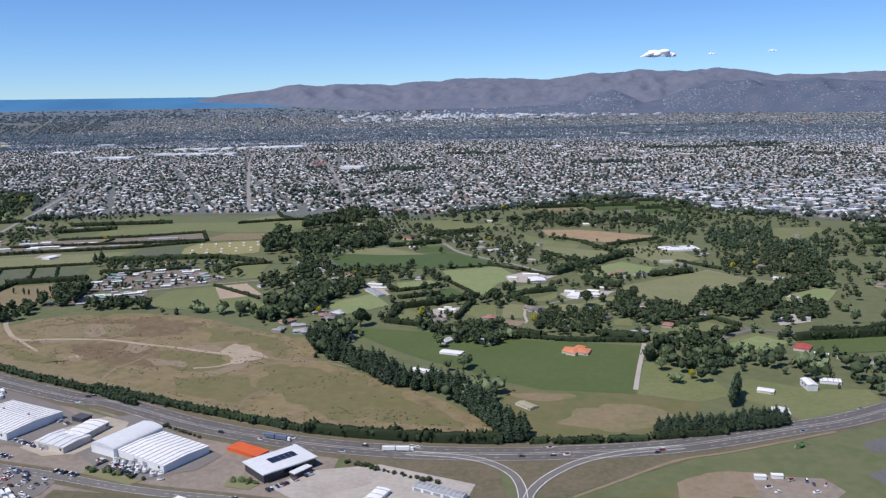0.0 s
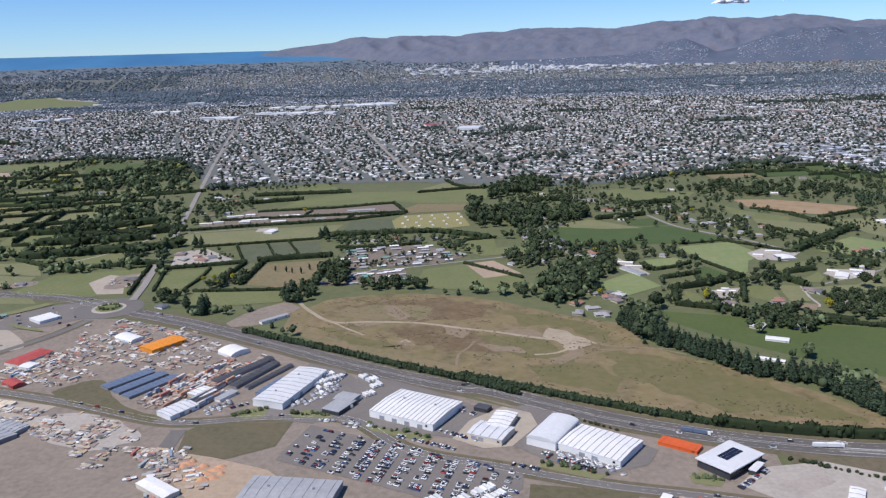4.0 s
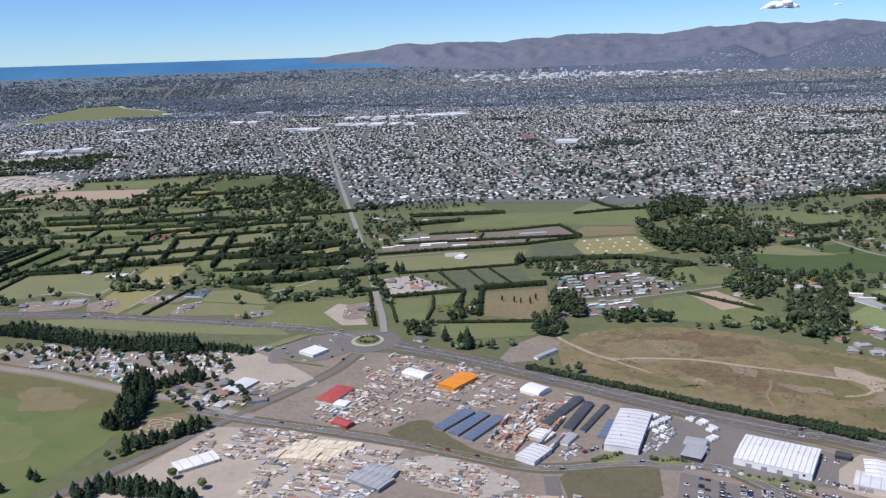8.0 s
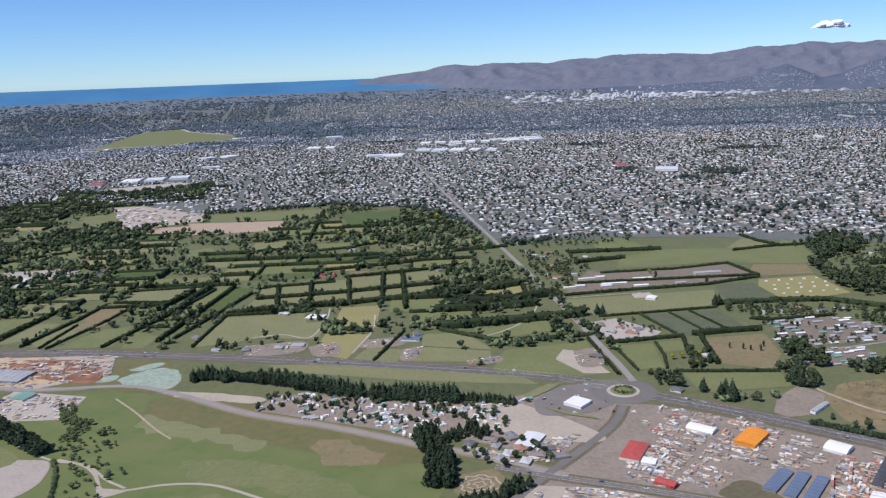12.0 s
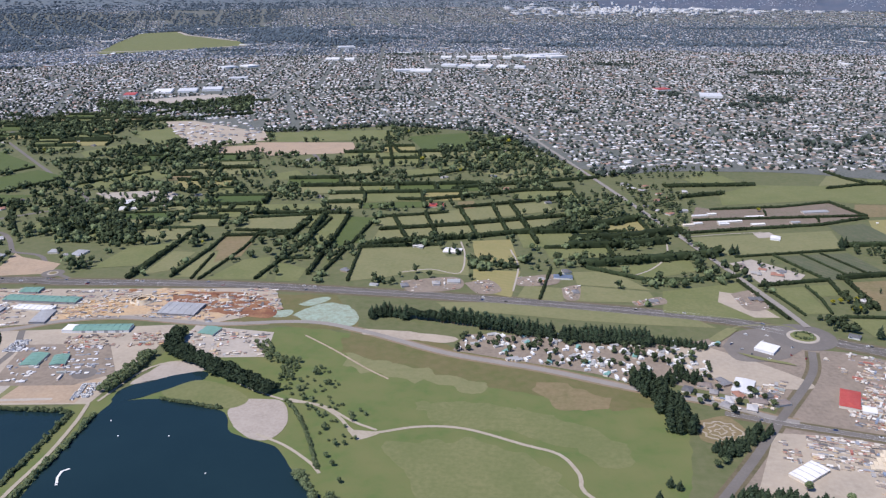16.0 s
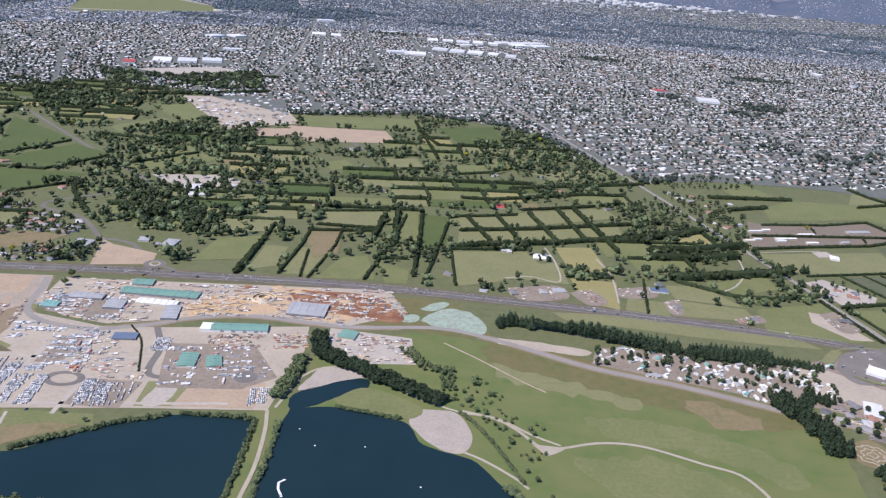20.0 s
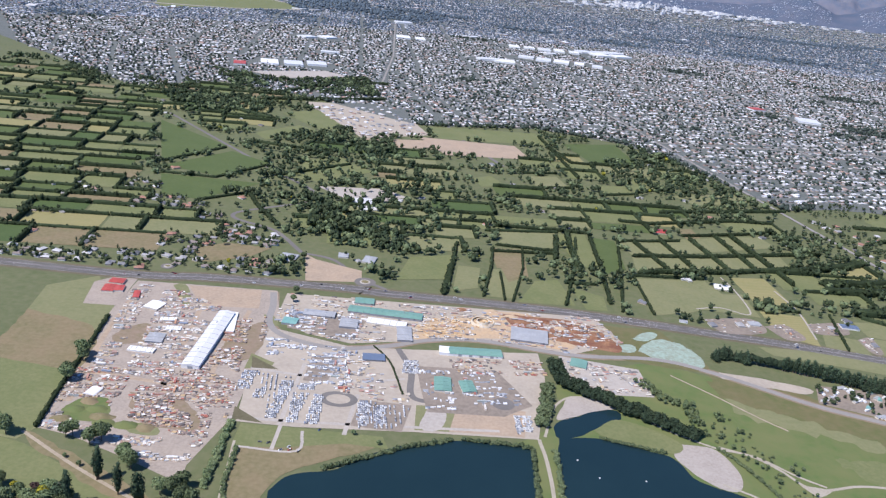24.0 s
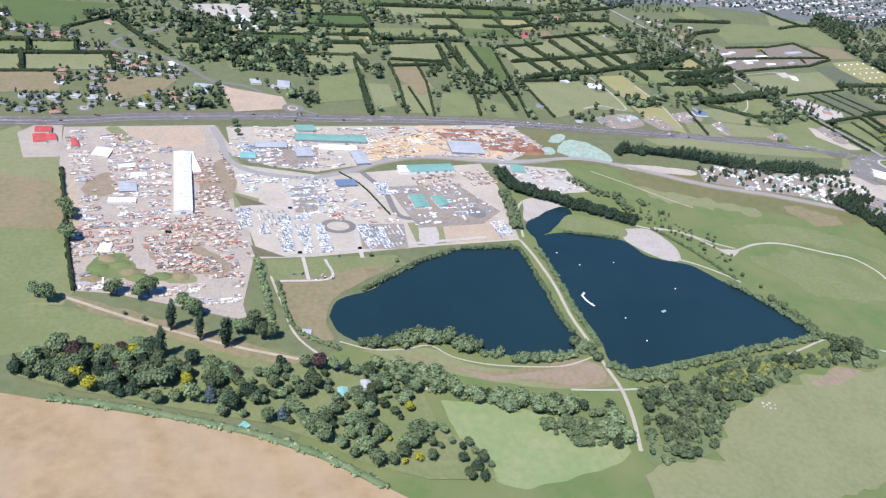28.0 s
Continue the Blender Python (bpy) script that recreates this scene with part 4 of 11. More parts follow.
for pts, m in (([(-219, 421), (-197, 434), (-159, 437.5), (-133, 423.5), (-137.5, 405.5), (-166.5, 401), (-197, 404)], M_BROWNP), ([(-187.5, 387.5), (-165, 392), (-141.5, 382), (-123.5, 366), (-138.5, 354.5), (-161, 363)], M_BROWNP), ([(-135.5, 377), (-113, 371), (-97, 353.5), (-112.5, 345), (-128.5, 356)], M_OLIVEP), ([(-81.5, 353), (-52, 345), (-23.5, 318), (-5.5, 300), (5.5, 281.5), (-20.5, 283.5), (-50, 295.5), (-74, 319)], M_OLIVEP), ([(-126, 415), (-102, 406), (-79.5, 389.5), (-75.5, 368.5), (-91, 380.5), (-113.5, 393.5)], M_OLIVEP), ([(-117, 339.5), (-92, 342.5), (-78.5, 322), (-84, 308.5), (-107, 319.5)], M_OLIVEP), ([(-224, 394), (-196.5, 376.5), (-171.5, 362), (-182, 359), (-207, 374)], M_OLIVEP)):
    field(pts, m, "darker growth in the parched paddock", z=0.05, wavy=7.0)
for pts, w in (([(-241.5, 439), (-232, 421.5), (-215, 400), (-196, 399.5), (-173, 397.5), (-159.5, 393.5), (-146, 387.5), (-130, 382), (-114, 374.5), (-99.5, 369)], 2.4), ([(-215, 400), (-205.5, 389.5), (-195, 379)], 1.6), ([(-147.7, 337.6), (-147, 351.6), (-142.7, 359.7), (-140, 368.7)], 1.3), ([(-86.8, 357), (-71.7, 354.8), (-54, 356.5), (-43.9, 353.4), (-31.5, 340.4), (-19.8, 326)], 1.0), ([(-112.5, 350), (-102, 352), (-94.5, 359.5), (-90.5, 365.5)], 1.7), ([(-91.5, 367), (-76, 360.5), (-58, 357), (-44, 348.5)], 1.3), ([(-175.5, 368.5), (-173.5, 371.5), (-171, 368)], 1.6), ([(-173, 397.5), (-167, 404), (-161, 402)], 1.4)):
    ribbon("track", pts, w, M_WORN if w > 1.5 else M_EARTH, "worn pale track in the paddock", "track", z=0.08)
field([(-103, 386), (-95.5, 380.5), (-85, 368.5), (-81.5, 363.5), (-88, 359), (-94.5, 355), (-99.5, 364.5), (-105, 374)], M_WORN, "bare trampled patch in the paddock", z=0.09, wavy=2.5)
field([(-218.5, 419), (-195.5, 428.5), (-170, 425), (-162, 411.5), (-178.5, 402.5), (-203.5, 406.5)], M_TAN, "drier grass in the paddock", z=0.06, wavy=6.0)
field([(-54.5, 415.5), (-9, 402.5), (30, 388.5), (91, 374), (74, 310), (38, 316.5), (18.5, 329.5), (14, 337), (2, 346.5), (-18.5, 365.5), (-39, 392)], M_BRIGHT, "smooth bright green sports-like paddock", z=0.05)
field([(39, 281), (49.2, 293.3), (67.5, 299.2), (80.5, 292), (75.3, 276.7), (57.3, 273)], M_TAN, "parched tan patch in the grass", z=0.06, wavy=4)
field([(21.3, 311.8), (40.8, 312.8), (51.4, 306.9), (35.8, 303.3)], M_TAN, "parched tan patch in the grass", z=0.06, wavy=2)
field([(128.3, 237), (135.9, 240.6), (140, 236), (130.7, 228)], M_ASPH, "dark asphalt pad below the highway", z=0.07)
field([(-36.5, 229.8), (-24.3, 239.5), (-21.3, 237.4), (-34.5, 227.4)], M_PALE, "pale worn patch in the yard", z=0.08, wavy=1.5)
field([(-36.9, 258.7), (-1.9, 247), (-1.9, 235.1), (-27.3, 247.3)], M_VERGE, "brown verge above the yard", z=0.075, wavy=0.6)
for pts in ([(-192, 425), (-184.7, 426), (-175, 406.8), (-180.6, 402.5)], [(-158.4, 390), (-148.6, 392.6), (-143.1, 382), (-145.9, 372.9), (-152.4, 379)], [(-127.6, 385.4), (-110.1, 382.7), (-100.9, 374.1), (-118.3, 375)], [(-139.1, 365.9), (-120.4, 359.7), (-114.7, 351.6), (-130.7, 356)], [(-106.7, 346.3), (-95.5, 352.3), (-94.4, 361.1), (-88.7, 358.2), (-93.8, 345.7), (-101.4, 338.8)], [(-178.1, 370.6), (-170.7, 369.1), (-167.2, 363), (-172.7, 362.1)], [(-205, 398), (-190, 401), (-186, 396), (-200, 393)]):
    field(pts, M_EARTH, "worn bare blotch in the paddock", z=0.065, wavy=3.0)
field([(18, 324), (38, 315), (73.5, 308.5), (96, 298.5), (76, 272), (28, 266.5), (22.5, 292.5)], M_WEAR, "dry yellowing grass below the green paddock", z=0.045, wavy=1.5)
field([(87, 350.5), (109, 334), (111.5, 307), (96.5, 300), (74.5, 309.5)], M_GREEN, "green lawn beside the drive", z=0.05)
ribbon("drive", [(93.5, 377.5), (83, 342.5), (75, 314.5)], 2.0, M_PALE, "narrow pale farm drive", "drive", z=0.1)
field([(111.5, 307), (123, 326), (144.5, 312), (166.5, 311), (164.5, 295.5), (127, 280.5)], M_GREEN, "rough green paddock by the highway", z=0.05)
field([(40.5, 225), (73, 246), (114.5, 261), (154.5, 276.5), (125.5, 221), (82.5, 222.5)], M_RURAL, "green verge below the highway", z=0.045)
field([(51.5, 223.5), (68.5, 231.5), (86.5, 234.5), (87.5, 222.5)], M_WEAR, "bare dusty ground", z=0.06, wavy=2)
field([(69, 234), (85, 240), (97, 238.5), (92, 226), (80, 222), (68, 222)], M_EARTH, "trampled bare ground by the compound", z=0.065, wavy=4)
field([(92.6, 237.5), (113.8, 234.6), (116.6, 226.1), (110, 220), (90, 220)], M_YARD, "grey asphalt car lot", z=0.07)
field([(138, 260), (149, 265), (142.5, 253), (138, 252.5)], M_ASPH, "dark asphalt pad below the highway", z=0.07)
field([(28, 254), (58.5, 255), (90, 256), (45, 232), (34, 225), (27, 225)], M_VERGE, "brown dry verge of the highway", z=0.062)

# the reserve, its tracks and the two lakes
RESERVE = [(-653.5, 425), (-608.5, 413.5), (-537, 381.5), (-457, 352), (-441, 336), (-439, 304), (-451, 250.5)] + [(-470, 150), (-520, 20), (-700, -60), (-900, -40), (-930, 90)] + [(-868.5, 218.5), (-876, 223), (-730, 334.5), (-721.5, 382.5), (-683, 415)]
field(RESERVE, M_REC, "wide green reserve with worn grass", z=0.035, free=False, wavy=2.5)
TAKEN.append(RESERVE)
ribbon("track", [(-635.5, 334.5), (-618.5, 328.5), (-607, 318.5), (-597.5, 305.5), (-586.5, 305), (-566.5, 311.5), (-544.5, 311), (-516.5, 298.5), (-500.5, 291), (-493, 275.5), (-492, 263), (-475.5, 246.5)], 1.9, M_TRACK, "pale gravel walking track", "track", z=0.1)
ribbon("track", [(-644.5, 412.5), (-623.5, 393.5), (-601, 371), (-587.5, 359.5)], 1.3, M_WORN, "pale worn track on the grass", "track", z=0.09)
field([(-600.5, 306.5), (-589.5, 306), (-584, 305.5), (-590, 300), (-594, 297.5)], M_TRACK, "pale gravel turning place", z=0.08, wavy=0.5)
field([(-571.5, 335), (-531.5, 336), (-491, 319), (-467.5, 297.5), (-475.5, 283), (-501, 298), (-528, 309.5), (-556.5, 316)], M_GREEN, "greener hollow on the reserve", z=0.05, wavy=7.0)
field([(-578.5, 294), (-543, 301), (-515.5, 290), (-499.5, 268.5), (-503, 248.5), (-543.5, 246.5), (-566.5, 265)], M_GREEN, "greener hollow on the reserve", z=0.05, wavy=7.0)
field([(-614.5, 386.5), (-568.5, 381.5), (-534.5, 362), (-538.5, 347.5), (-576.5, 360), (-606.5, 368.5)], M_OLIVE, "paler grass on the reserve", z=0.05, wavy=7.0)
field([(-505.5, 354), (-480.5, 349), (-473.5, 334), (-500, 333)], M_TAN, "worn dry patch on the reserve", z=0.07, wavy=3.0)
field([(-637.5, 477.5), (-617, 425), (-677.5, 428.5), (-714, 441), (-697.5, 474.5)], M_WEAR, "weedy gravel flat beside the highway", z=0.06, wavy=2.5)
for pts in ([(-659, 442), (-650, 457.5), (-638.5, 464.5), (-624.5, 458), (-617.5, 442), (-619.5, 428), (-634, 429), (-648, 433.5)], [(-661, 462), (-650, 473), (-640.5, 472), (-650, 459)], [(-676, 446), (-663, 451.5), (-659.5, 443.5), (-670, 438.5)]):
    field(pts, M_TEAL, "gravel stained pale green beside the highway", z=0.075, wavy=3.0)
field([(-618, 419), (-560, 406), (-459.5, 358.5), (-445.5, 340.5), (-468.5, 335), (-510, 346), (-566, 370), (-619.5, 391.5)], M_WEAR, "brownish worn grass along the old road", z=0.05, wavy=6.0)
field([(-505, 358.5), (-485, 355), (-470.5, 343), (-477, 334), (-497, 337.5), (-507, 346.5)], M_TAN, "sandy worn patch on the reserve", z=0.07, wavy=6.0)
field([(-610.5, 424), (-585.5, 421.5), (-554.5, 415), (-559.5, 407), (-590.5, 411.5), (-611, 416.5)], M_STORE, "bare gravel by the old road", z=0.075, wavy=2.0)
field([(-569.5, 470), (-491.5, 473), (-442.5, 460.5), (-403, 449), (-395, 438.5), (-428, 440), (-479.5, 445), (-510, 450.5), (-562.5, 458.5)], M_OLIVE, "dry grass strip between highway and trees", z=0.05)
field([(-431.5, 325), (-417, 330.5), (-411, 318), (-421, 305), (-433.5, 308)], M_TAN, "sandy dirt track ring for small bikes", z=0.07, wavy=1.0)
WEST = [(-867, 257), (-859, 270.5), (-839, 278.5), (-822.5, 294.5), (-798.5, 309), (-772, 315), (-740.5, 315.5), (-740, 307.5), (-739.5, 275.5), (-740, 242), (-737, 225), (-750.5, 217), (-773, 216), (-787, 220.5), (-797.5, 226), (-810.5, 234), (-825, 236), (-837.5, 233), (-854.5, 234.5), (-865, 245.5)]
EAST = [(-725, 326), (-701.5, 330.5), (-679.5, 324), (-664, 318.5), (-655, 300.5), (-632, 290), (-618.5, 271), (-602, 252.5), (-594, 235), (-591.5, 219), (-618, 213), (-650.5, 210), (-690, 204.5), (-715.5, 201.5), (-728, 206), (-726.5, 226.5), (-728, 261.5), (-727, 307)]
COVE = [(-727, 336), (-721.5, 344.5), (-692, 362), (-686, 353.5), (-704, 338.5), (-713, 330.5), (-725, 326)]
for name, pts, l in (("lake", WEST, "dark blue lake with a leafy shore"), ("lake", EAST, "dark blue lake with a beach and a causeway"), ("cove", COVE, "narrow dark arm of the lake")):
    field(pts, M_WATER, l, z=0.14, name=name, category="lake", wavy=0.8)
field([(-656, 333.5), (-638, 331), (-631, 309), (-637, 295), (-651, 300.5), (-663, 320.5)], M_SAND, "pale shingle beach by the lake", z=0.17, wavy=0.6)
field([(-704, 338.5), (-687, 352), (-657.5, 336), (-661.5, 323.5), (-678.5, 327), (-700, 333)], M_GREEN, "green grassy spit by the water", z=0.17, wavy=0.5)
field([(-721, 356.5), (-713.5, 371), (-698, 373), (-686, 365.5), (-707.5, 354), (-723.5, 344.5)], M_SAND, "sandy hollow at the lake's end", z=0.12, wavy=0.6)
ribbon("track", [(-736, 323), (-733.5, 304), (-732.5, 275), (-734.5, 246.5), (-733.5, 222.5), (-733, 202), (-732.5, 187.5), (-736, 168.5), (-742.5, 148)], 2.0, M_TRACK, "pale causeway track between the lakes", "track", z=0.3)
ribbon("track", [(-732.5, 326), (-723.5, 360), (-708.5, 373), (-686, 365.5), (-661, 346), (-637, 333), (-617.5, 329), (-599.5, 314.5), (-586.5, 307)], 1.6, M_TRACK, "pale track round the lake's end", "track", z=0.19)
ribbon("track", [(-643, 300), (-627, 291), (-611, 276.5), (-606.5, 270)], 1.6, M_TRACK, "pale shore track", "track", z=0.19)
ribbon("track", [(-759, 190.5), (-732.5, 187.5), (-700, 187), (-660.5, 194.5), (-617, 204), (-579.5, 214), (-561, 203.5)], 1.3, M_TRACK, "pale gravel track through scrub", "track", z=0.15)
ribbon("track", [(-865, 236.5), (-850, 229), (-833, 228), (-820.5, 229.5), (-811.5, 220), (-796, 213), (-776, 209), (-755, 207.5), (-736.5, 212.5)], 0.9, M_TRACK, "pale shore track", "track", z=0.2)
ribbon("track", [(-892, 293), (-889, 268), (-886, 245), (-877.5, 229.5), (-866, 218)], 1.3, M_TRACK, "pale path along the yard", "track", z=0.15)
field([(-855.5, 228.5), (-821.5, 227), (-804.5, 214), (-777, 207), (-741, 209.5), (-733.5, 192), (-761.5, 191.5), (-789, 198), (-825.5, 212)], M_OLIVE, "worn dry grass south of the lake", z=0.10, wavy=1.0)
field([(-839.5, 224.5), (-824, 218), (-805.5, 210.5), (-785.5, 207.5), (-756.5, 211), (-738, 209), (-733.5, 192), (-758.5, 192), (-777, 198), (-799, 204), (-819.5, 212.5)], M_TAN, "worn tan grass along the shore track", z=0.12, wavy=2.0)
field([(-813.5, 213.5), (-798, 206), (-774.5, 204.5), (-741, 209.5), (-736.5, 195.5), (-757.5, 193.5), (-776.5, 200), (-799.5, 202)], M_EARTH, "bare brown worn ground", z=0.13, wavy=2.0)
field([(-892.5, 288), (-867, 297), (-837, 303.5), (-821.5, 300), (-844, 285), (-862, 271), (-869.5, 252.5), (-867.5, 239), (-881.5, 240.5), (-886, 258.5)], M_TAN, "dry sandy shore", z=0.10, wavy=1.0)
field([(-893, 309), (-852, 310), (-819, 310), (-815, 299.5), (-837.5, 300.5), (-867.5, 291.5), (-892.5, 288)], M_GREEN, "green picnic lawn", z=0.11)
ribbon("drive", [(-872.5, 310.5), (-872.5, 289)], 2.0, M_PALE, "pale picnic-ground drive", "drive", z=0.15)
ribbon("drive", [(-889.5, 288.5), (-860.5, 289.5), (-860.5, 307.5)], 1.6, M_PALE, "pale picnic-ground drive", "drive", z=0.16)
field([(-826, 190.5), (-794.5, 183), (-770, 172.5), (-751, 163), (-750.5, 145.5), (-785, 137.5), (-811, 138), (-823.5, 162)], M_MEADOW, "soft green meadow among trees", z=0.06, wavy=2)
field([(-1046.5, 229), (-1011.5, 217), (-989.5, 209), (-945, 193.5), (-904.5, 177), (-871, 152.5), (-851.5, 135.5), (-866.5, 111.5), (-1028.5, 138.5)], M_PLOUGH, "harvested brown field with faint drill rows", z=0.05)
field([(-1028.5, 246), (-1059.5, 445.5), (-1034, 469), (-1005.5, 425), (-993.5, 314), (-988, 286.5), (-992.5, 275.5), (-1019.5, 277.5)], M_OLIVE, "large dull green field beside the yard", z=0.05)
field([(-1054, 409.5), (-1003, 390), (-996, 330), (-1041, 326.5)], M_TAN, "drier brown band across the field", z=0.055, wavy=2)
field([(-1029.5, 282.5), (-987.5, 273), (-936.5, 245.5), (-893, 233), (-900, 217.5), (-944, 238), (-992.5, 246.5), (-1023, 238)], M_GREEN, "light green grass strip by the trees", z=0.055)
field([(-994.5, 285.5), (-975, 275), (-954, 264), (-936, 255), (-918.5, 245), (-898.5, 233), (-878.5, 224), (-858, 215.5), (-859.5, 209.5), (-879.5, 217), (-902, 225.5), (-921.5, 234.5), (-944, 247), (-969.5, 264), (-987.5, 274.5)], M_TAN, "dry trampled strip along the farm track", z=0.08, wavy=2.5)
ribbon("track", [(-993, 282.5), (-956.5, 259.5), (-919, 239.5), (-888.5, 226.5), (-858.5, 213.5), (-829, 198.5)], 1.8, M_WORN, "dry brown farm track", "track", z=0.09)

field([(-1044.5, 348), (-1011.5, 344), (-996, 339.5), (-993, 314), (-989, 287), (-995, 278), (-1019.5, 277.5), (-1032.5, 270)], M_GREEN, "bright green end of the field", z=0.057, wavy=1)
# the yards by the highway
SALVAGE = [(-1005.5, 421), (-1006.5, 468), (-910.5, 476), (-900, 435.5), (-900, 369.5), (-898.5, 314.5), (-908.5, 269.5), (-907, 255.5), (-936, 269), (-970, 283), (-988, 286.5), (-995, 335)]
field(SALVAGE, M_YARDRED, "crowded salvage yard on reddish dirt", z=0.05, name="yard", category="yard")
field([(-981, 467), (-973.5, 470), (-961, 443), (-966, 439)], M_OLIVE, "weedy green strip in the salvage yard", z=0.075, wavy=1)
field([(-983, 308), (-978, 315.5), (-967, 319), (-960, 307), (-964, 296), (-976, 295.5), (-979.5, 288.5), (-983, 288.5)], M_REC, "weedy green mound of spoil in the salvage yard", z=0.075, wavy=2)
field([(-950, 299), (-935, 299.5), (-929.5, 291), (-943.5, 290)], M_OLIVE, "weedy patch in the salvage yard", z=0.076, wavy=2)
field([(-905.5, 383), (-890, 374.5), (-891, 368), (-905.5, 364)], M_OLIVE, "rough grass corner of the store", z=0.096)
field([(-911, 436.5), (-904.5, 437), (-897.5, 423.5), (-902.5, 419.5)], M_OLIVE, "rough grass by the road bend", z=0.096)
field([(-971, 469), (-921, 474.5), (-916, 444.5), (-954, 440)], M_DIRT, "bare tan ground by the highway", z=0.07)
for pts in ([(-953, 438), (-948, 390), (-946, 350), (-940, 328)], [(-992, 343), (-945, 339), (-905, 330)], [(-1000, 440), (-996, 390), (-990, 345), (-984, 312)], [(-921, 440), (-922, 360), (-915, 322)]):
    ribbon("track", pts, 3.2, M_DIRT, "pale dusty lane through the salvage yard", "track", z=0.085, free=False)
for pts in ([(-957, 326), (-934, 328), (-914, 308), (-915, 297), (-943, 300)], [(-990, 400), (-975, 404), (-972, 382), (-988, 378)], [(-925, 410), (-906, 425), (-904, 380), (-922, 370)]):
    field(pts, M_EARTH, "oily brown ground in the salvage yard", z=0.078, wavy=3.0)
SAWMILL = [(-903, 473.5), (-683, 488.5), (-668, 451.5), (-705, 427.5), (-764, 435), (-816.5, 419.5), (-849.5, 409), (-878, 416), (-902, 431.5)]
field(SAWMILL, M_STORE, "grey sawmill yard", z=0.05, name="yard", category="yard")
field([(-805, 455.5), (-773, 466), (-751, 481.5), (-702.5, 474), (-697.5, 448.5), (-712.5, 432), (-754.5, 438), (-782, 430), (-811.5, 425.5)], M_CHIP, "orange wood chips spread on the ground", z=0.08, wavy=2, name="chip_ground", category="ground")
field([(-752, 478.5), (-696.5, 477.5), (-676, 456), (-673.5, 437.5), (-717, 445), (-740.5, 456.5)], M_BARK, "dark red bark mulch spread on the ground", z=0.1, wavy=2, name="bark_ground", category="ground")
STORE = [(-903, 419.5), (-850, 405), (-815, 409), (-729, 423), (-727, 390), (-736, 323), (-803.5, 317.5), (-865, 310.5), (-896, 310), (-901, 356.5)]
field(STORE, M_STORE, "grey storage yards", z=0.055, name="yard", category="yard")
field([(-876, 374.5), (-832.5, 377), (-810, 346.5), (-810.5, 316.5), (-892.5, 311.5), (-903, 353.5)], M_STORE, "pale gravel vehicle store", z=0.075, name="yard", category="yard")
field([(-715.5, 423), (-664.5, 415.5), (-661, 382), (-697.5, 378.5), (-716, 398)], M_PALE, "pale timber yard by the trees", z=0.07, name="yard", category="yard")
field([(-1026, 424.5), (-1033, 458.5), (-1024.5, 469.5), (-1007.5, 470.5), (-1005, 426.5)], M_YARDRED, "dirt yard round red sheds", z=0.08, name="yard", category="yard")
field([(-803.5, 344.5), (-777, 347), (-781, 321.5), (-803, 319.5)], M_OLIVE, "grassy corner of the yards", z=0.09)
field([(-797, 341), (-786, 341), (-790, 322), (-800.5, 322.5)], M_PALE, "pale gravel patch", z=0.1, wavy=1)
field([(-780.5, 347.5), (-741.5, 350), (-743.5, 323.5), (-784.5, 321.5)], M_DIRT, "bare levelled section", z=0.09)
field([(-317, 286.5), (-295.5, 290), (-272, 279), (-263, 265.5), (-280.5, 259), (-305, 269.5)], M_PALE, "pale heaped sand in the timber yard", z=0.08, wavy=2.5)
for pts, m, lab in (
    ([(-904.5, 380), (-886, 367.5), (-901.5, 366)], M_PLOT, "dry grass corner of the storage yard"),
    ([(-900, 324), (-882, 311), (-898.5, 312)], M_PLOT, "dry grass corner of the storage yard"),
    ([(-806, 389), (-757, 394), (-737, 357), (-754, 342), (-797, 338.5), (-802, 362)], M_YARD, "grey gravel round the green-roofed depots"),
    ([(-899, 449), (-843, 446), (-848, 414), (-892, 421)], M_YARD, "grey ground of the mill yard"),
    ([(-835, 344), (-806, 343.5), (-809.5, 316), (-837, 317)], M_YARD, "grey ground of a car store"),
    ([(-870, 390), (-854, 390), (-856, 357), (-870, 358)], M_YARD, "grey strip of the storage yard"),
):
    field(pts, m, lab, z=0.1)
for pts in ([(-902, 366), (-873, 363.5), (-838, 363.5), (-812, 372)], [(-872.5, 378), (-873.5, 311)], [(-837, 349), (-839, 308)], [(-901, 313), (-850, 317), (-757, 327)], [(-853, 404), (-856, 364)]):
    ribbon("track", pts, 2.4, M_PALE, "pale wheel-worn track through the yards", "track", z=0.11, free=False)
bm = bmesh.new()
for k in range(40):
    a0, a1 = math.tau * k / 40, math.tau * (k + 1) / 40
    bm.faces.new([bm.verts.new((-847 + q * math.cos(a) * 1.35, 342 + q * math.sin(a), 0.2)) for q, a in ((5.0, a0), (8.0, a0), (8.0, a1), (5.0, a1))])
tagged(new("turning_loop", from_bm("turning_loop", bm, M_ROAD)), "oval grey driving loop in the yard", "road", kind="structure")
CAMP = [(-555, 397), (-548, 420), (-474, 421), (-405, 412.5), (-379, 430), (-417, 396.5), (-407.5, 375.5), (-454, 359.5), (-474.5, 372), (-518, 385.5)]
field(CAMP, M_YARD, "gravel of the caravan park", z=0.05, name="yard", category="yard")
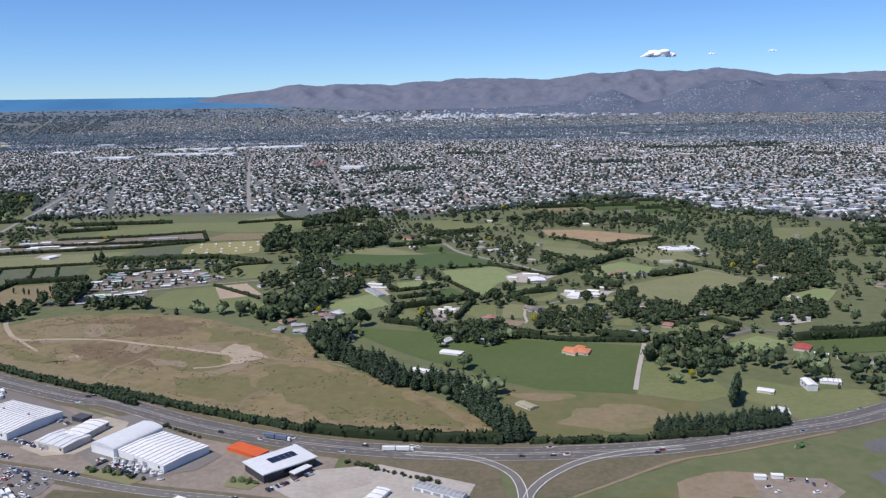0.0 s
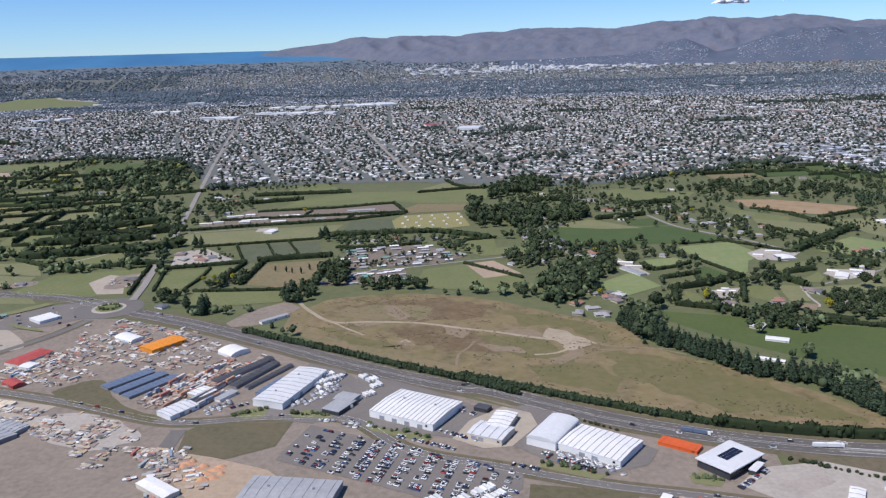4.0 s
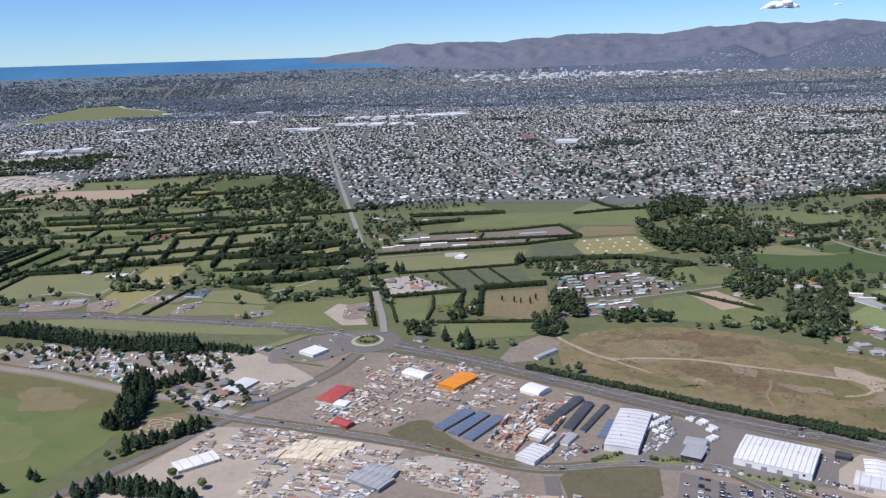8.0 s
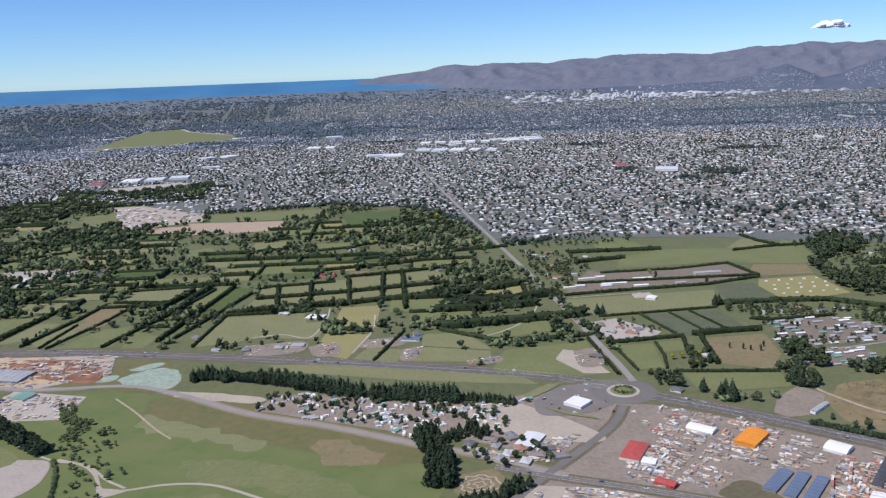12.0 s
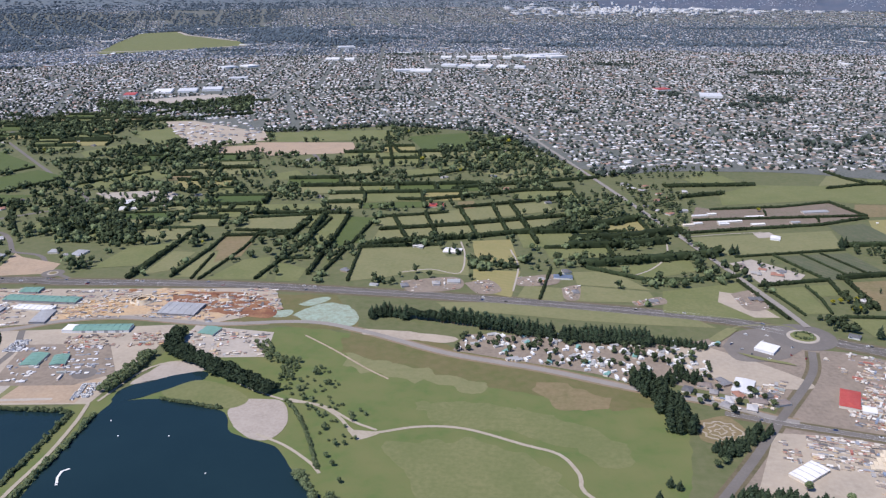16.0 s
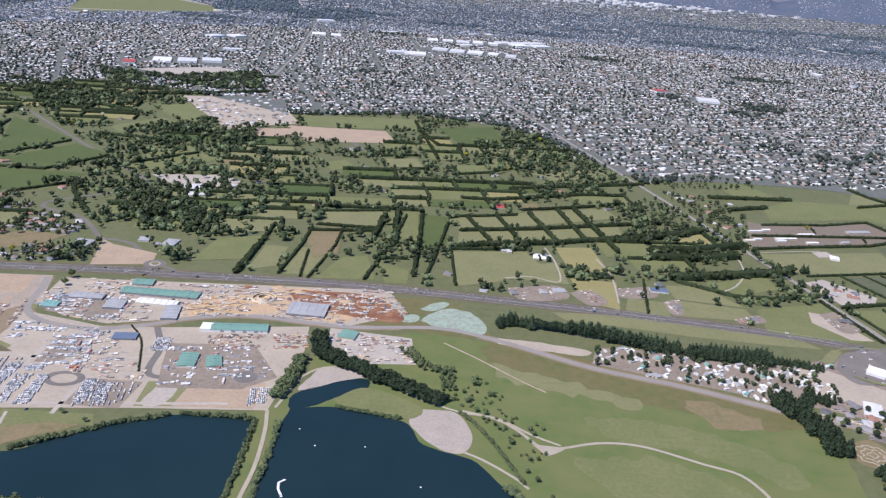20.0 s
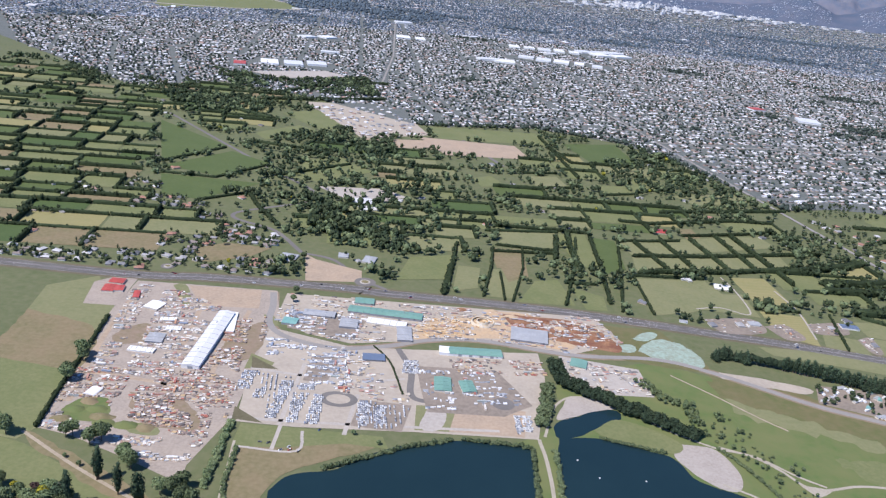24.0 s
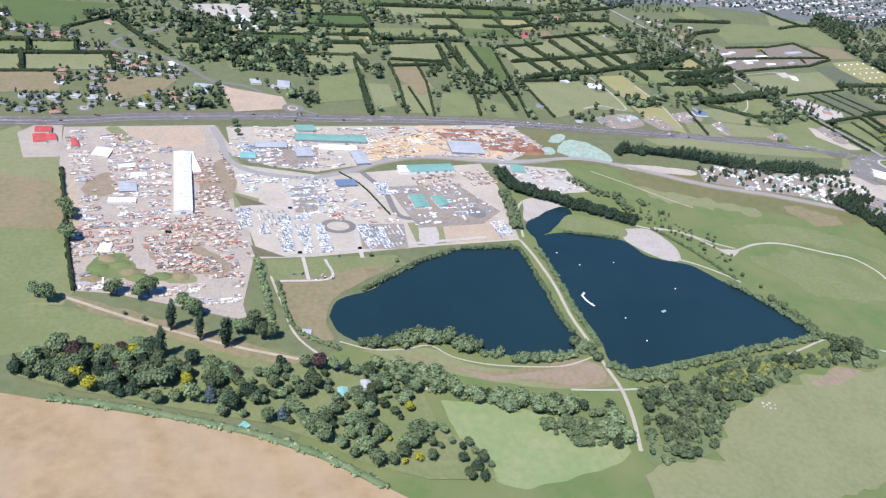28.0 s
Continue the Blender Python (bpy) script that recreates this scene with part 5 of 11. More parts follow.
for pts in ([(-192.5, 308), (-189, 328), (-174, 321), (-153, 307.5), (-132.5, 288.5), (-135.5, 274), (-147, 267), (-164.5, 272.5), (-177.5, 274.5), (-192.5, 282), (-200, 292.5)], [(-224, 285), (-219, 298), (-214.5, 342), (-198, 333.5), (-189, 321.5), (-193.5, 286), (-200.5, 279.5)], [(-137.5, 274), (-132.5, 288.5), (-118, 296.5), (-108.5, 288.5), (-75, 257.5), (-80, 247.5), (-95, 240), (-113.5, 249.5)]):
    field(pts, M_LOT, "grey asphalt round the warehouses", z=0.065, name="yard", category="yard")
for pts in ([(-234, 286.5), (-227.5, 294), (-221.5, 292.5), (-220.5, 286.5), (-228, 283.5)], [(-212, 288.5), (-204.5, 292.5), (-194, 287), (-195, 284), (-209, 285)], [(-116.5, 249.5), (-104, 243.5), (-95, 240), (-98.5, 237), (-116.5, 245.5)], [(-69, 239.5), (-63.5, 242.5), (-58.5, 236), (-60.5, 232.5), (-68.5, 235)], [(-181.5, 278.5), (-169, 274), (-154, 267), (-156.5, 264), (-177, 273)]):
    field(pts, M_OLIVE, "planted verge beside the access road", z=0.09)
    a, b = np.array(pts[0]), np.array(pts[len(pts) // 2])
    for q in np.linspace(0.08, 0.95, 9):
        p = a + (b - a) * q
        tree(p[0] + random.uniform(-1, 1), p[1] + random.uniform(-1, 1), random.uniform(1.0, 2.3), "bush", wide=1.1, label="small planted shrub on the verge")
field([(-141, 281.5), (-128, 294), (-117.5, 288), (-115.5, 277.5), (-125.5, 260.5), (-135.5, 259), (-147, 266.5)], M_STORE, "pale concrete yard round the cream halls", z=0.085, name="yard", category="yard")
CARPARK = [(-208, 251), (-201, 278.5), (-122.5, 240.5), (-123, 231.5), (-135.5, 216.5), (-172, 234.5)]
field(CARPARK, M_LOT, "grey asphalt car park full of cars", z=0.07, name="car_park", category="car park")
field([(-247.5, 273.5), (-243.5, 279), (-208.5, 281), (-210.5, 261), (-226, 251.5), (-245, 257)], M_PLOT, "dry grass plot beside the car park", z=0.08)
field([(-245.5, 259), (-209, 244), (-199.5, 234.5), (-167, 216), (-223, 216), (-241, 238.5)], M_DIRT, "tan dirt yard with orange soil", z=0.07, name="yard", category="yard")
field([(-120.5, 234.5), (-86.5, 229), (-90.5, 216), (-122.5, 216)], M_PLOT, "dry brown grass plot", z=0.07)
field([(-45, 245), (-22, 249), (8, 234), (2.5, 216), (-38.5, 219), (-54.5, 234)], M_PALE, "pale gravel yard", z=0.07, name="yard", category="yard")
field([(-42, 234), (-26, 241.5), (-24, 236), (-38.5, 227)], M_SAND, "pale scraped patch in the yard", z=0.09, wavy=1)
field([(-34, 252.5), (15.5, 249), (17, 224.5), (-24, 225.5)], M_VERGE, "dry grass by the slip road", z=0.06)
field([(-398, 316), (-375, 315), (-309.5, 296.5), (-326.5, 256.5), (-426.5, 251)], M_STORE, "tan yard of timber stacks", z=0.06, name="yard", category="yard")
field([(-319, 310.5), (-313.5, 319), (-303, 324), (-290, 305.5), (-279, 295), (-261, 284.5), (-263.5, 281), (-283.5, 290), (-305.5, 300.5)], M_PLOT, "dark disturbed soil beside the sheds", z=0.06, wavy=1.5)
field([(-441.5, 402.5), (-411.5, 412), (-364, 371), (-375, 360.5), (-419.5, 374.5)], M_STORE, "bare levelled plot by the fuel station", z=0.06, wavy=1.0)
field([(-398, 412), (-382.5, 434), (-357.5, 438), (-348.5, 419), (-366.5, 397.5), (-393, 393)], M_LOT, "asphalt forecourt of the fuel station", z=0.075, wavy=0.5)
ribbon("verge", [(-404, 411.5), (-385.5, 438), (-365.5, 444.5), (-349, 442), (-345, 422.5)], 1.4, M_OLIVE, "planted verge round the forecourt", "verge", z=0.12)
field([(-271, 399.5), (-263.5, 420), (-246.5, 437.5), (-236.5, 424.5), (-245, 403.5), (-254, 395.5), (-266, 393)], M_YARD, "pale drive round a small shed", z=0.07)

# paddocks between the highway and the suburbs
def paddock(pts, cover, label):
    field(pts, cover, label, z=0.05 + random.uniform(0, 0.02))


paddock([(-638.5, 575.5), (-576, 586.5), (-568, 561.5), (-551, 565.5), (-550, 522), (-593.5, 525.5), (-608.5, 515), (-634, 505.5)], M_OLIVE, "large olive pasture with young trees")
paddock([(-550, 601.5), (-519, 608), (-513, 551.5), (-545.5, 552.5)], M_HAY, "dry yellow-green pasture")
paddock([(-547, 534.5), (-512.5, 532.5), (-520, 481), (-546.5, 492.5)], M_HAY, "dry yellow-green pasture")
paddock([(-510, 503.5), (-481.5, 499.5), (-486, 475), (-516, 481.5)], M_OLIVE, "olive pasture beside sheds")
paddock([(-660.5, 667), (-639.5, 664.5), (-641, 593), (-661, 577.5), (-664.5, 658)], M_BRIGHT, "bright green narrow paddock")
paddock([(-696, 665), (-666, 672.5), (-664, 584.5), (-682, 591)], M_GREEN, "green paddock")
paddock([(-739.5, 662.5), (-704.5, 664.5), (-699.5, 619.5), (-748.5, 622)], M_OLIVE, "olive paddock behind hedges")
paddock([(-756.5, 610), (-729.5, 615), (-731.5, 573.5), (-751.5, 565)], M_TAN, "tan dry paddock")
paddock([(-757, 562), (-731.5, 566), (-741.5, 507), (-762, 506)], M_OLIVE, "olive paddock with young trees")
paddock([(-722, 546), (-703, 554), (-694, 506.5), (-737.5, 501.5)], M_GREEN, "green paddock with a drive")
paddock([(-694.5, 541), (-670, 529.5), (-670.5, 503), (-686.5, 502)], M_GREEN, "green paddock")
paddock([(-635.5, 665), (-484.5, 726), (-477.5, 696.5), (-628.5, 625.5)], M_OLIVE, "strip of small paddocks")
paddock([(-632, 594), (-629.5, 630.5), (-482.5, 681), (-483.5, 638.5)], M_OLIVE, "strip of small paddocks")
paddock([(-567.5, 721.5), (-552, 726.5), (-549, 682.5), (-563.5, 676.5)], M_TAN, "small tan paddock")
paddock([(-836, 1063), (-682, 1093), (-661, 1027.5), (-812.5, 996.5)], M_GREEN, "mown green park")
paddock([(-648, 1044), (-572, 1077), (-557.5, 959.5), (-618.5, 949.5)], M_BRIGHT, "green playing field")
paddock([(-841.5, 995), (-715, 1001.5), (-698, 938.5), (-803.5, 916)], M_DIRT, "bare earth of a new subdivision")
paddock([(-632, 850.5), (-595.5, 863.5), (-589, 825.5), (-624, 815.5)], M_GREEN, "small green paddock")
paddock([(-595, 887), (-551.5, 920.5), (-546, 878), (-587, 839)], M_GREEN, "small green paddock")
paddock([(-544.5, 841.5), (-463.5, 882.5), (-452.5, 846.5), (-525, 816)], M_OLIVE, "narrow pasture strip")
paddock([(-770, 826), (-750, 844), (-734.5, 809.5), (-761, 795.5)], M_GREEN, "small green paddock")
paddock([(-706.5, 860.5), (-673, 871), (-662, 826.5), (-700.5, 819.5)], M_OLIVE, "small olive paddock")
paddock([(-416.5, 498), (-361, 517.5), (-358, 480.5), (-349.5, 457), (-368, 451), (-423, 461)], M_GREEN, "green paddock by the highway")
paddock([(-378, 500), (-365.5, 495.5), (-351, 456.5), (-367, 456), (-383.5, 481)], M_STORE, "bare yard of rubble and soil")
paddock([(-473.5, 505.5), (-426, 497), (-423, 476.5), (-476.5, 476.5)], M_OLIVE, "olive paddock by the highway")
paddock([(-475, 532.5), (-446, 536.5), (-424, 499.5), (-473.5, 507.5)], M_OLIVE, "olive paddock")
paddock([(-441.5, 543), (-384.5, 565.5), (-384.5, 540), (-423, 522)], M_GREEN, "green strip between hedges")
paddock([(134.5, 381), (152, 392), (164, 379.5), (154.5, 364), (131, 363)], M_GREEN, "green paddock")
paddock([(-1155, 936.5), (-1050.5, 849.5), (-1095.5, 768.5)], M_BRIGHT, "large bright green field")
paddock([(-1086, 749.5), (-1038.5, 828.5), (-987.5, 796.5), (-1026, 731)], M_BRIGHT, "large bright green field")
paddock([(-1079, 720), (-981.5, 722), (-1022, 654.5), (-1058, 660.5)], M_BRIGHT, "large bright green field")
paddock([(-972.5, 757), (-907, 830.5), (-879, 806.5), (-930.5, 748.5)], M_GREEN, "green paddock")
paddock([(-961.5, 819.5), (-923, 854), (-907.5, 835.5), (-949.5, 789)], M_GREEN, "green paddock")
paddock([(-1036.5, 923), (-994, 987), (-968.5, 966.5), (-1016, 894)], M_GREEN, "green paddock")
paddock([(-1029, 1048.5), (-990, 1090), (-931.5, 1009), (-962, 970)], M_GREEN, "green paddock")
paddock([(-1015.5, 1139.5), (-885.5, 1171), (-827, 1010.5), (-909.5, 954)], M_STORE, "bare ground and streets of a new estate")
paddock([(-909.5, 954), (-811, 985.5), (-803, 944), (-864.5, 924)], M_DIRT, "bare levelled earth")
paddock([(-1151, 1312), (-1065.5, 1406), (-1033, 1334.5), (-1096.5, 1279)], M_DIRT, "bare earth by the big store")
paddock([(-927.5, 733.5), (-861, 749), (-836.5, 728.5), (-876.5, 686.5)], M_PALE, "pale nursery yard")
paddock([(-904.5, 550.5), (-894, 541.5), (-857, 528.5), (-854.5, 507), (-895, 499)], M_DIRT, "bare brown field by the roundabout")
paddock([(-822.5, 569), (-788, 583.5), (-791.5, 530), (-830, 519.5)], M_GREEN, "rough green paddock")
paddock([(-990, 537), (-969, 556.5), (-932.5, 555), (-945, 532.5), (-974, 512)], M_TAN, "dry paddock")
paddock([(-753.5, 657), (-694.5, 673.5), (-696.5, 627.5), (-739.5, 621.5)], M_OLIVE, "olive paddock")
paddock([(-783, 562), (-765, 561), (-767.5, 520), (-786.5, 509.5)], M_OLIVE, "olive paddock")
paddock([(-754.5, 603), (-727.5, 611), (-726.5, 554), (-743, 538)], M_TAN, "tan paddock")
# the mapped block of country east of the avenue
BLOCK = [(-338, 455), (-377, 622), (-395, 690), (-416, 805), (-357, 885), (-120, 870), (-58, 850), (-45, 690), (-58, 640), (-88, 575), (-95, 452), (-165, 452), (-244, 428), (-303, 418)]
M_BEDS = mat("nursery_beds", (0.115, 0.125, 0.075), (0.165, 0.15, 0.10), (0.075, 0.10, 0.05), big=9, small=1.6, stripes=(2.6, 62, (0.055, 0.08, 0.035), 0.55, 1.0))
M_SOILBED = mat("tilled_beds", (0.19, 0.145, 0.115), (0.135, 0.125, 0.08), (0.25, 0.205, 0.17), big=8, small=1.4)
for pts, m, lab in (
    ([(-320, 723.5), (-313, 765), (-268, 803), (-203, 803), (-129, 808), (-133, 752), (-150, 734), (-195, 737), (-217, 748)], M_GREEN, "wide green pasture behind a hedge"),
    ([(-195.6, 733.5), (-150, 732.5), (-154, 698.5), (-199, 691), (-206, 708.5)], M_TAN, "brown end of the wide pasture"),
    ([(-371, 636), (-346, 716), (-330, 708), (-219, 738), (-203, 693), (-252, 664.5)], M_SOILBED, "tilled nursery plots between hedges"),
    ([(-334, 823.5), (-311, 872), (-290, 841), (-282, 812), (-327, 801)], M_GREEN, "green paddock at the edge of the suburb"),
    ([(-204, 803.5), (-173, 860), (-152, 816)], M_OLIVE, "three-cornered hay paddock"),
    ([(-149, 819), (-134, 857), (-119, 822)], M_GREEN, "three-cornered green paddock"),
    ([(-205, 680), (-156, 691), (-146, 635), (-195, 612), (-217, 637)], M_HAY, "yellow hay field dotted with white bales"),
    ([(-247, 662), (-213, 669), (-204, 620), (-245, 612)], M_BEDS, "nursery beds with blue-grey pots"),
    ([(-374, 620), (-249, 647), (-257, 597.5), (-352, 577.5)], M_OLIVE, "long olive field with a white barn"),
    ([(-356, 559), (-337, 569), (-308, 537), (-315, 526), (-345, 517.5)], M_PALE, "pale yard round a red-roofed house"),
    ([(-317, 577), (-258, 588.5), (-249, 548.5), (-284, 530), (-296, 526.5)], M_BEDS, "dark nursery rows inside hedges"),
    ([(-344, 507), (-318, 512.5), (-317, 465), (-334, 463)], M_GREEN, "plain green paddock by the avenue"),
    ([(-315, 515), (-296.5, 518), (-297, 498), (-313, 494)], M_GREEN, "small green paddock"),
    ([(-281, 523), (-240, 532), (-241, 490.5), (-254, 463.5), (-281, 472.5)], M_TAN, "brown paddock with a few young trees"),
    ([(-308, 456.5), (-251, 457.5), (-250, 436), (-303, 426)], M_GREEN, "plain green paddock by the highway"),
    ([(-228, 562), (-181, 572), (-146, 537), (-166, 516.5), (-238, 502.5)], M_SOILBED, "grey-brown ground of a greenhouse nursery"),
    ([(-229, 495), (-186, 505), (-180, 472.5), (-235, 468.5)], M_SOILBED, "grey-brown ground of plant sales plots"),
    ([(-174, 503), (-148, 514), (-114, 479), (-101, 460), (-118, 449), (-166, 459.5), (-176, 472)], M_GREEN, "green pasture beside the nursery"),
    ([(-147.5, 515), (-129, 522.5), (-112, 490), (-135, 480)], M_DIRT, "bare tan corner of the pasture"),
    ([(-148, 581), (-128, 588), (-125, 538), (-137, 535.5), (-159, 559.5)], M_GREEN, "green paddock behind the nursery"),
    ([(-131, 558), (-107.5, 562.5), (-94, 546), (-130, 537)], M_GREEN, "small green paddock in a hedge"),
):
    field(pts, m, lab, z=0.055)
TAKEN.append(BLOCK)
# the mapped country beside the vineyard
MANOR = [(-111.4, 582.7), (-108.4, 649.3), (-94.6, 846.1), (22.4, 847.2), (214.6, 808.6), (373.3, 775), (311.9, 597.1), (195.2, 388.3), (173.1, 383.6), (121.9, 356.3), (106.3, 369.2), (99.9, 385.5), (44.2, 386.7), (4.6, 403.7), (-29.7, 417.5), (-66.2, 430), (-87.9, 461.1)]
first = len(TAKEN)
for pts, m, lab in (
    ([(-91.9, 626.7), (-44.5, 616.6), (7.4, 619.9), (38.3, 573.4), (0.9, 564.1), (-73.2, 561)], M_DEEP, "dark green vineyard rows"),
    ([(-91.9, 626.7), (-49.5, 650.1), (-14.4, 614.6), (-44.4, 614.4)], M_OLIVE, "mown strip beside the vineyard"),
    ([(-19.3, 624), (-21.5, 643.2), (-1.9, 651.7), (7.7, 624.5)], M_DEEP, "dark crop beside the lane"),
    ([(-2.1, 553.1), (37.4, 565.7), (47.4, 527.5), (33.3, 512), (25.3, 486.8), (20.1, 480), (2.7, 521.7)], M_MEADOW, "bright green paddock below the vineyard"),
    ([(-31.4, 518.7), (-10, 524), (-3.5, 509.2), (-23.5, 495.1), (-29.4, 496.9)], M_MEADOW, "small bright paddock inside hedges"),
    ([(-8.1, 489.9), (3.1, 501.2), (13.2, 478.9), (-5.7, 473)], M_DEEP, "dark nursery blocks inside hedges"),
    ([(-68.6, 465.3), (-44.3, 488.9), (-32.4, 458.5), (-60.4, 435.5)], M_MEADOW, "bright green paddock beside the pines"),
    ([(-31.1, 425.2), (-21.4, 448), (-15.4, 439.3), (-16.2, 420.1)], M_GREEN, "green lawn behind a hedge"),
    ([(7.8, 438.3), (14.3, 456.3), (28.7, 455.6), (26.2, 426), (20, 424.1)], M_GREEN, "green lawn round a house"),
    ([(32.8, 457.9), (44.6, 454.9), (40.3, 425.4), (29.2, 425.9)], M_OLIVE, "pale mown plot beside the drive"),
    ([(38.2, 500.9), (69.8, 510), (67.4, 497.8), (46.3, 485.7)], M_GREEN, "green strip between hedges"),
    ([(47.7, 463.7), (66.5, 484.7), (66, 473.5), (58.5, 460.6)], M_GREEN, "green plot by the farm drive"),
    ([(47.1, 451), (62, 454), (76.8, 455.9), (97.1, 472), (99.1, 461.2), (86.6, 444.3), (56.8, 436.1)], M_OLIVE, "dry lawn below the farm drive"),
    ([(105.2, 495.8), (138.6, 519.1), (174.9, 540.9), (191.5, 516.1), (206.1, 501.1), (180.4, 481.7), (150.5, 473.4), (138, 446.8), (127.1, 453.5), (117.8, 464.3), (105.8, 485.5)], M_OLIVE, "large pale mown pasture"),
    ([(88.3, 546), (124.8, 575.9), (143.3, 551.8), (136.8, 530.9), (105.5, 524.2), (87.5, 533.7)], M_MEADOW, "bright green lawn with garden sheds"),
    ([(78.9, 661.1), (92.2, 635.1), (122.9, 616.6), (124.7, 598.8), (97.6, 579.7), (74.2, 619.9)], M_OLIVE, "olive paddock behind a shelter hedge"),
    ([(84.7, 726.1), (119.2, 723.2), (173.2, 686.4), (172.9, 672.6), (140.5, 651.4), (116.1, 663.6), (88.1, 687.4)], M_PLOUGH, "tan harvested field"),
    ([(62.9, 712.6), (81.1, 674.2), (107.8, 646.3), (99.9, 629.8), (67.9, 649.1)], M_GREEN, "green paddock beside the tan field"),
    ([(-25.2, 785.7), (8.3, 801.1), (20, 771.1), (62.2, 767.4), (48.1, 735.4), (13.8, 716.5), (-15.4, 740.7)], M_GREEN, "green park with large trees"),
    ([(-102, 792.5), (-79.2, 797.8), (-73.3, 745.5), (-95.7, 747.4)], M_GREEN, "green field beside the dark wood"),
    ([(131.1, 632.4), (173.4, 641.5), (182.3, 580.3), (154.5, 556.7), (140, 587.2)], M_OLIVE, "orchard ground with rows of young trees"),
    ([(287.5, 715.5), (330.4, 718.1), (319.9, 691.9), (281.8, 651.2), (265.6, 660.2)], M_GREEN, "green playing field beside dark woods"),
    ([(106.7, 401.6), (134, 413.8), (144.7, 398), (129.9, 389), (106.2, 391.8)], M_GREEN, "green paddocks between clipped hedges"),
    ([(124.4, 368.6), (151, 387.2), (161.8, 375.9), (145.5, 363.6)], M_MEADOW, "bright green plot inside a bend of the lane"),
    ([(196.3, 467.1), (225.8, 486.6), (232.6, 479), (215.6, 453.1), (192.5, 454.2)], M_MEADOW, "bright green field"),
    ([(87.7, 420.1), (99.6, 425.1), (94.2, 407.1), (86.2, 409.5)], M_GREEN, "small green lawn"),
    ([(228.3, 525.6), (249.5, 533), (241.1, 516.6), (228.1, 514.1)], M_TAN, "tan dry plot"),
    ([(-52.1, 516.6), (-46.8, 524.4), (-34, 485.5), (-35.7, 481.3)], M_PALE, "pale yard of the greenhouses"),
    ([(-7.1, 448.5), (10.7, 452.7), (-0.6, 429.4), (-11.1, 433.3)], M_PALE, "pale sales yard with benches"),
    ([(27.7, 426), (41.7, 419.9), (37, 409.5), (27.7, 415.1)], M_EARTH, "brown yard beside the drive"),
    ([(67.4, 480.4), (77.9, 489.9), (100.8, 485.8), (93.8, 472.2), (72.7, 466.5)], M_PALE, "pale farmyard round white sheds"),
    ([(39, 533), (51.9, 544.5), (74.6, 534.4), (57.4, 510.7), (40.1, 514.8)], M_PALE, "pale farmyard beside the lane"),
    ([(171.7, 419.8), (199.7, 435.5), (186.9, 410.5), (168.6, 404.1)], M_PALE, "pale works yard"),
):
    field(pts, m, lab, z=0.055)
COVERS = TAKEN[first:]
TAKEN.append(MANOR)
for pts, w, m, lab in (
    ([(-62.4, 761.1), (-36, 726.6), (-3.4, 667.2), (9.8, 624.3), (30.5, 594.3), (48.2, 572.8), (66.6, 541.9)], 3.0, M_LANE, "grey country lane lined with houses"),
    ([(57.7, 456.8), (72.7, 466.5), (100, 483), (137.1, 514.3), (176.3, 542.6)], 1.6, M_LANE, "narrow farm lane beside the pasture"),
    ([(175.6, 540.8), (191.5, 516.1), (207.8, 501)], 1.8, M_LANE, "narrow pale lane beside the pasture"),
    ([(44.6, 454.9), (42.1, 431), (41.2, 416.7), (29.4, 417.2)], 1.5, M_PALE, "pale curving house drive"),
    ([(124.8, 372.9), (135.9, 386.9), (151.6, 397.8)], 3.4, M_ROAD, "grey lane bending between trees"),
    ([(139.6, 424.5), (147.9, 412.2), (151.6, 397.8), (160.3, 395.5), (174.5, 386.3)], 3.0, M_ROAD, "grey lane between trees"),
    ([(2.7, 521.7), (13, 494.7), (26.6, 478.2)], 1.8, M_OLIVE, "mown grass path between paddocks"),
):
    ribbon("road", pts, w, m, lab, "road")
ribbon("road", [(-239, 490), (-194, 504.5), (-146, 523), (-127, 530), (-108, 540)], 2.2, M_LANE, "narrow pale lane past the nursery", "road")
ribbon("drive", [(-371, 624), (-340, 633), (-308, 640)], 1.2, M_PALE, "pale drive to the white barn", "drive", z=0.1)
field([(-316, 623), (-299, 627), (-302, 640), (-317, 636)], M_PALE, "pale apron of the barn", z=0.1)
YARDS = [[(-597.5, 508), (-559, 517), (-555.5, 494.5), (-588.5, 487)], [(-552.5, 506), (-535, 513), (-526.5, 492), (-542, 486)], [(-514.5, 519.5), (-487.5, 527), (-488, 508), (-514.5, 503)], [(-485, 500), (-472.5, 506), (-475, 480), (-484, 479.5)], [(-440, 476.5), (-420.5, 487.5), (-418, 476), (-437.5, 470)], [(-371.5, 496.5), (-352.5, 503), (-352, 473.5), (-368, 468)]]
for pts in YARDS:
    field(pts, M_YARD, "gravel yard of a roadside property", z=0.085, wavy=0.3, name="yard", category="yard")
for pts in ([(-414.5, 609), (-394.5, 617.5), (-399, 575.5), (-416, 543), (-436, 524.5)], [(-598.5, 526), (-578, 533), (-557, 526), (-554.5, 566), (-559, 600)], [(-518.5, 492.5), (-514, 543), (-519, 581.5)]):
    ribbon("drive", pts, 1.3, M_PALE, "pale gravel drive to a house", "drive", z=0.1)
BALES = [(-157.0 - 11.0 * i + 3.0 * (j % 2), 682.0 - 13.0 * j - 2.5 * i) for i in range(5) for j in range(4)]
for x, y in BALES:
    tagged(new("hay_bale", from_bm("hay_bale", block(x, y, 0.05, 2.0, 1.3, 0.9, top=0.9), M_VAN)), "white wrapped hay bale on yellow stubble", "bale", "hay bales")

# small paddocks and lawns in the remaining country
r = np.random.RandomState(77)
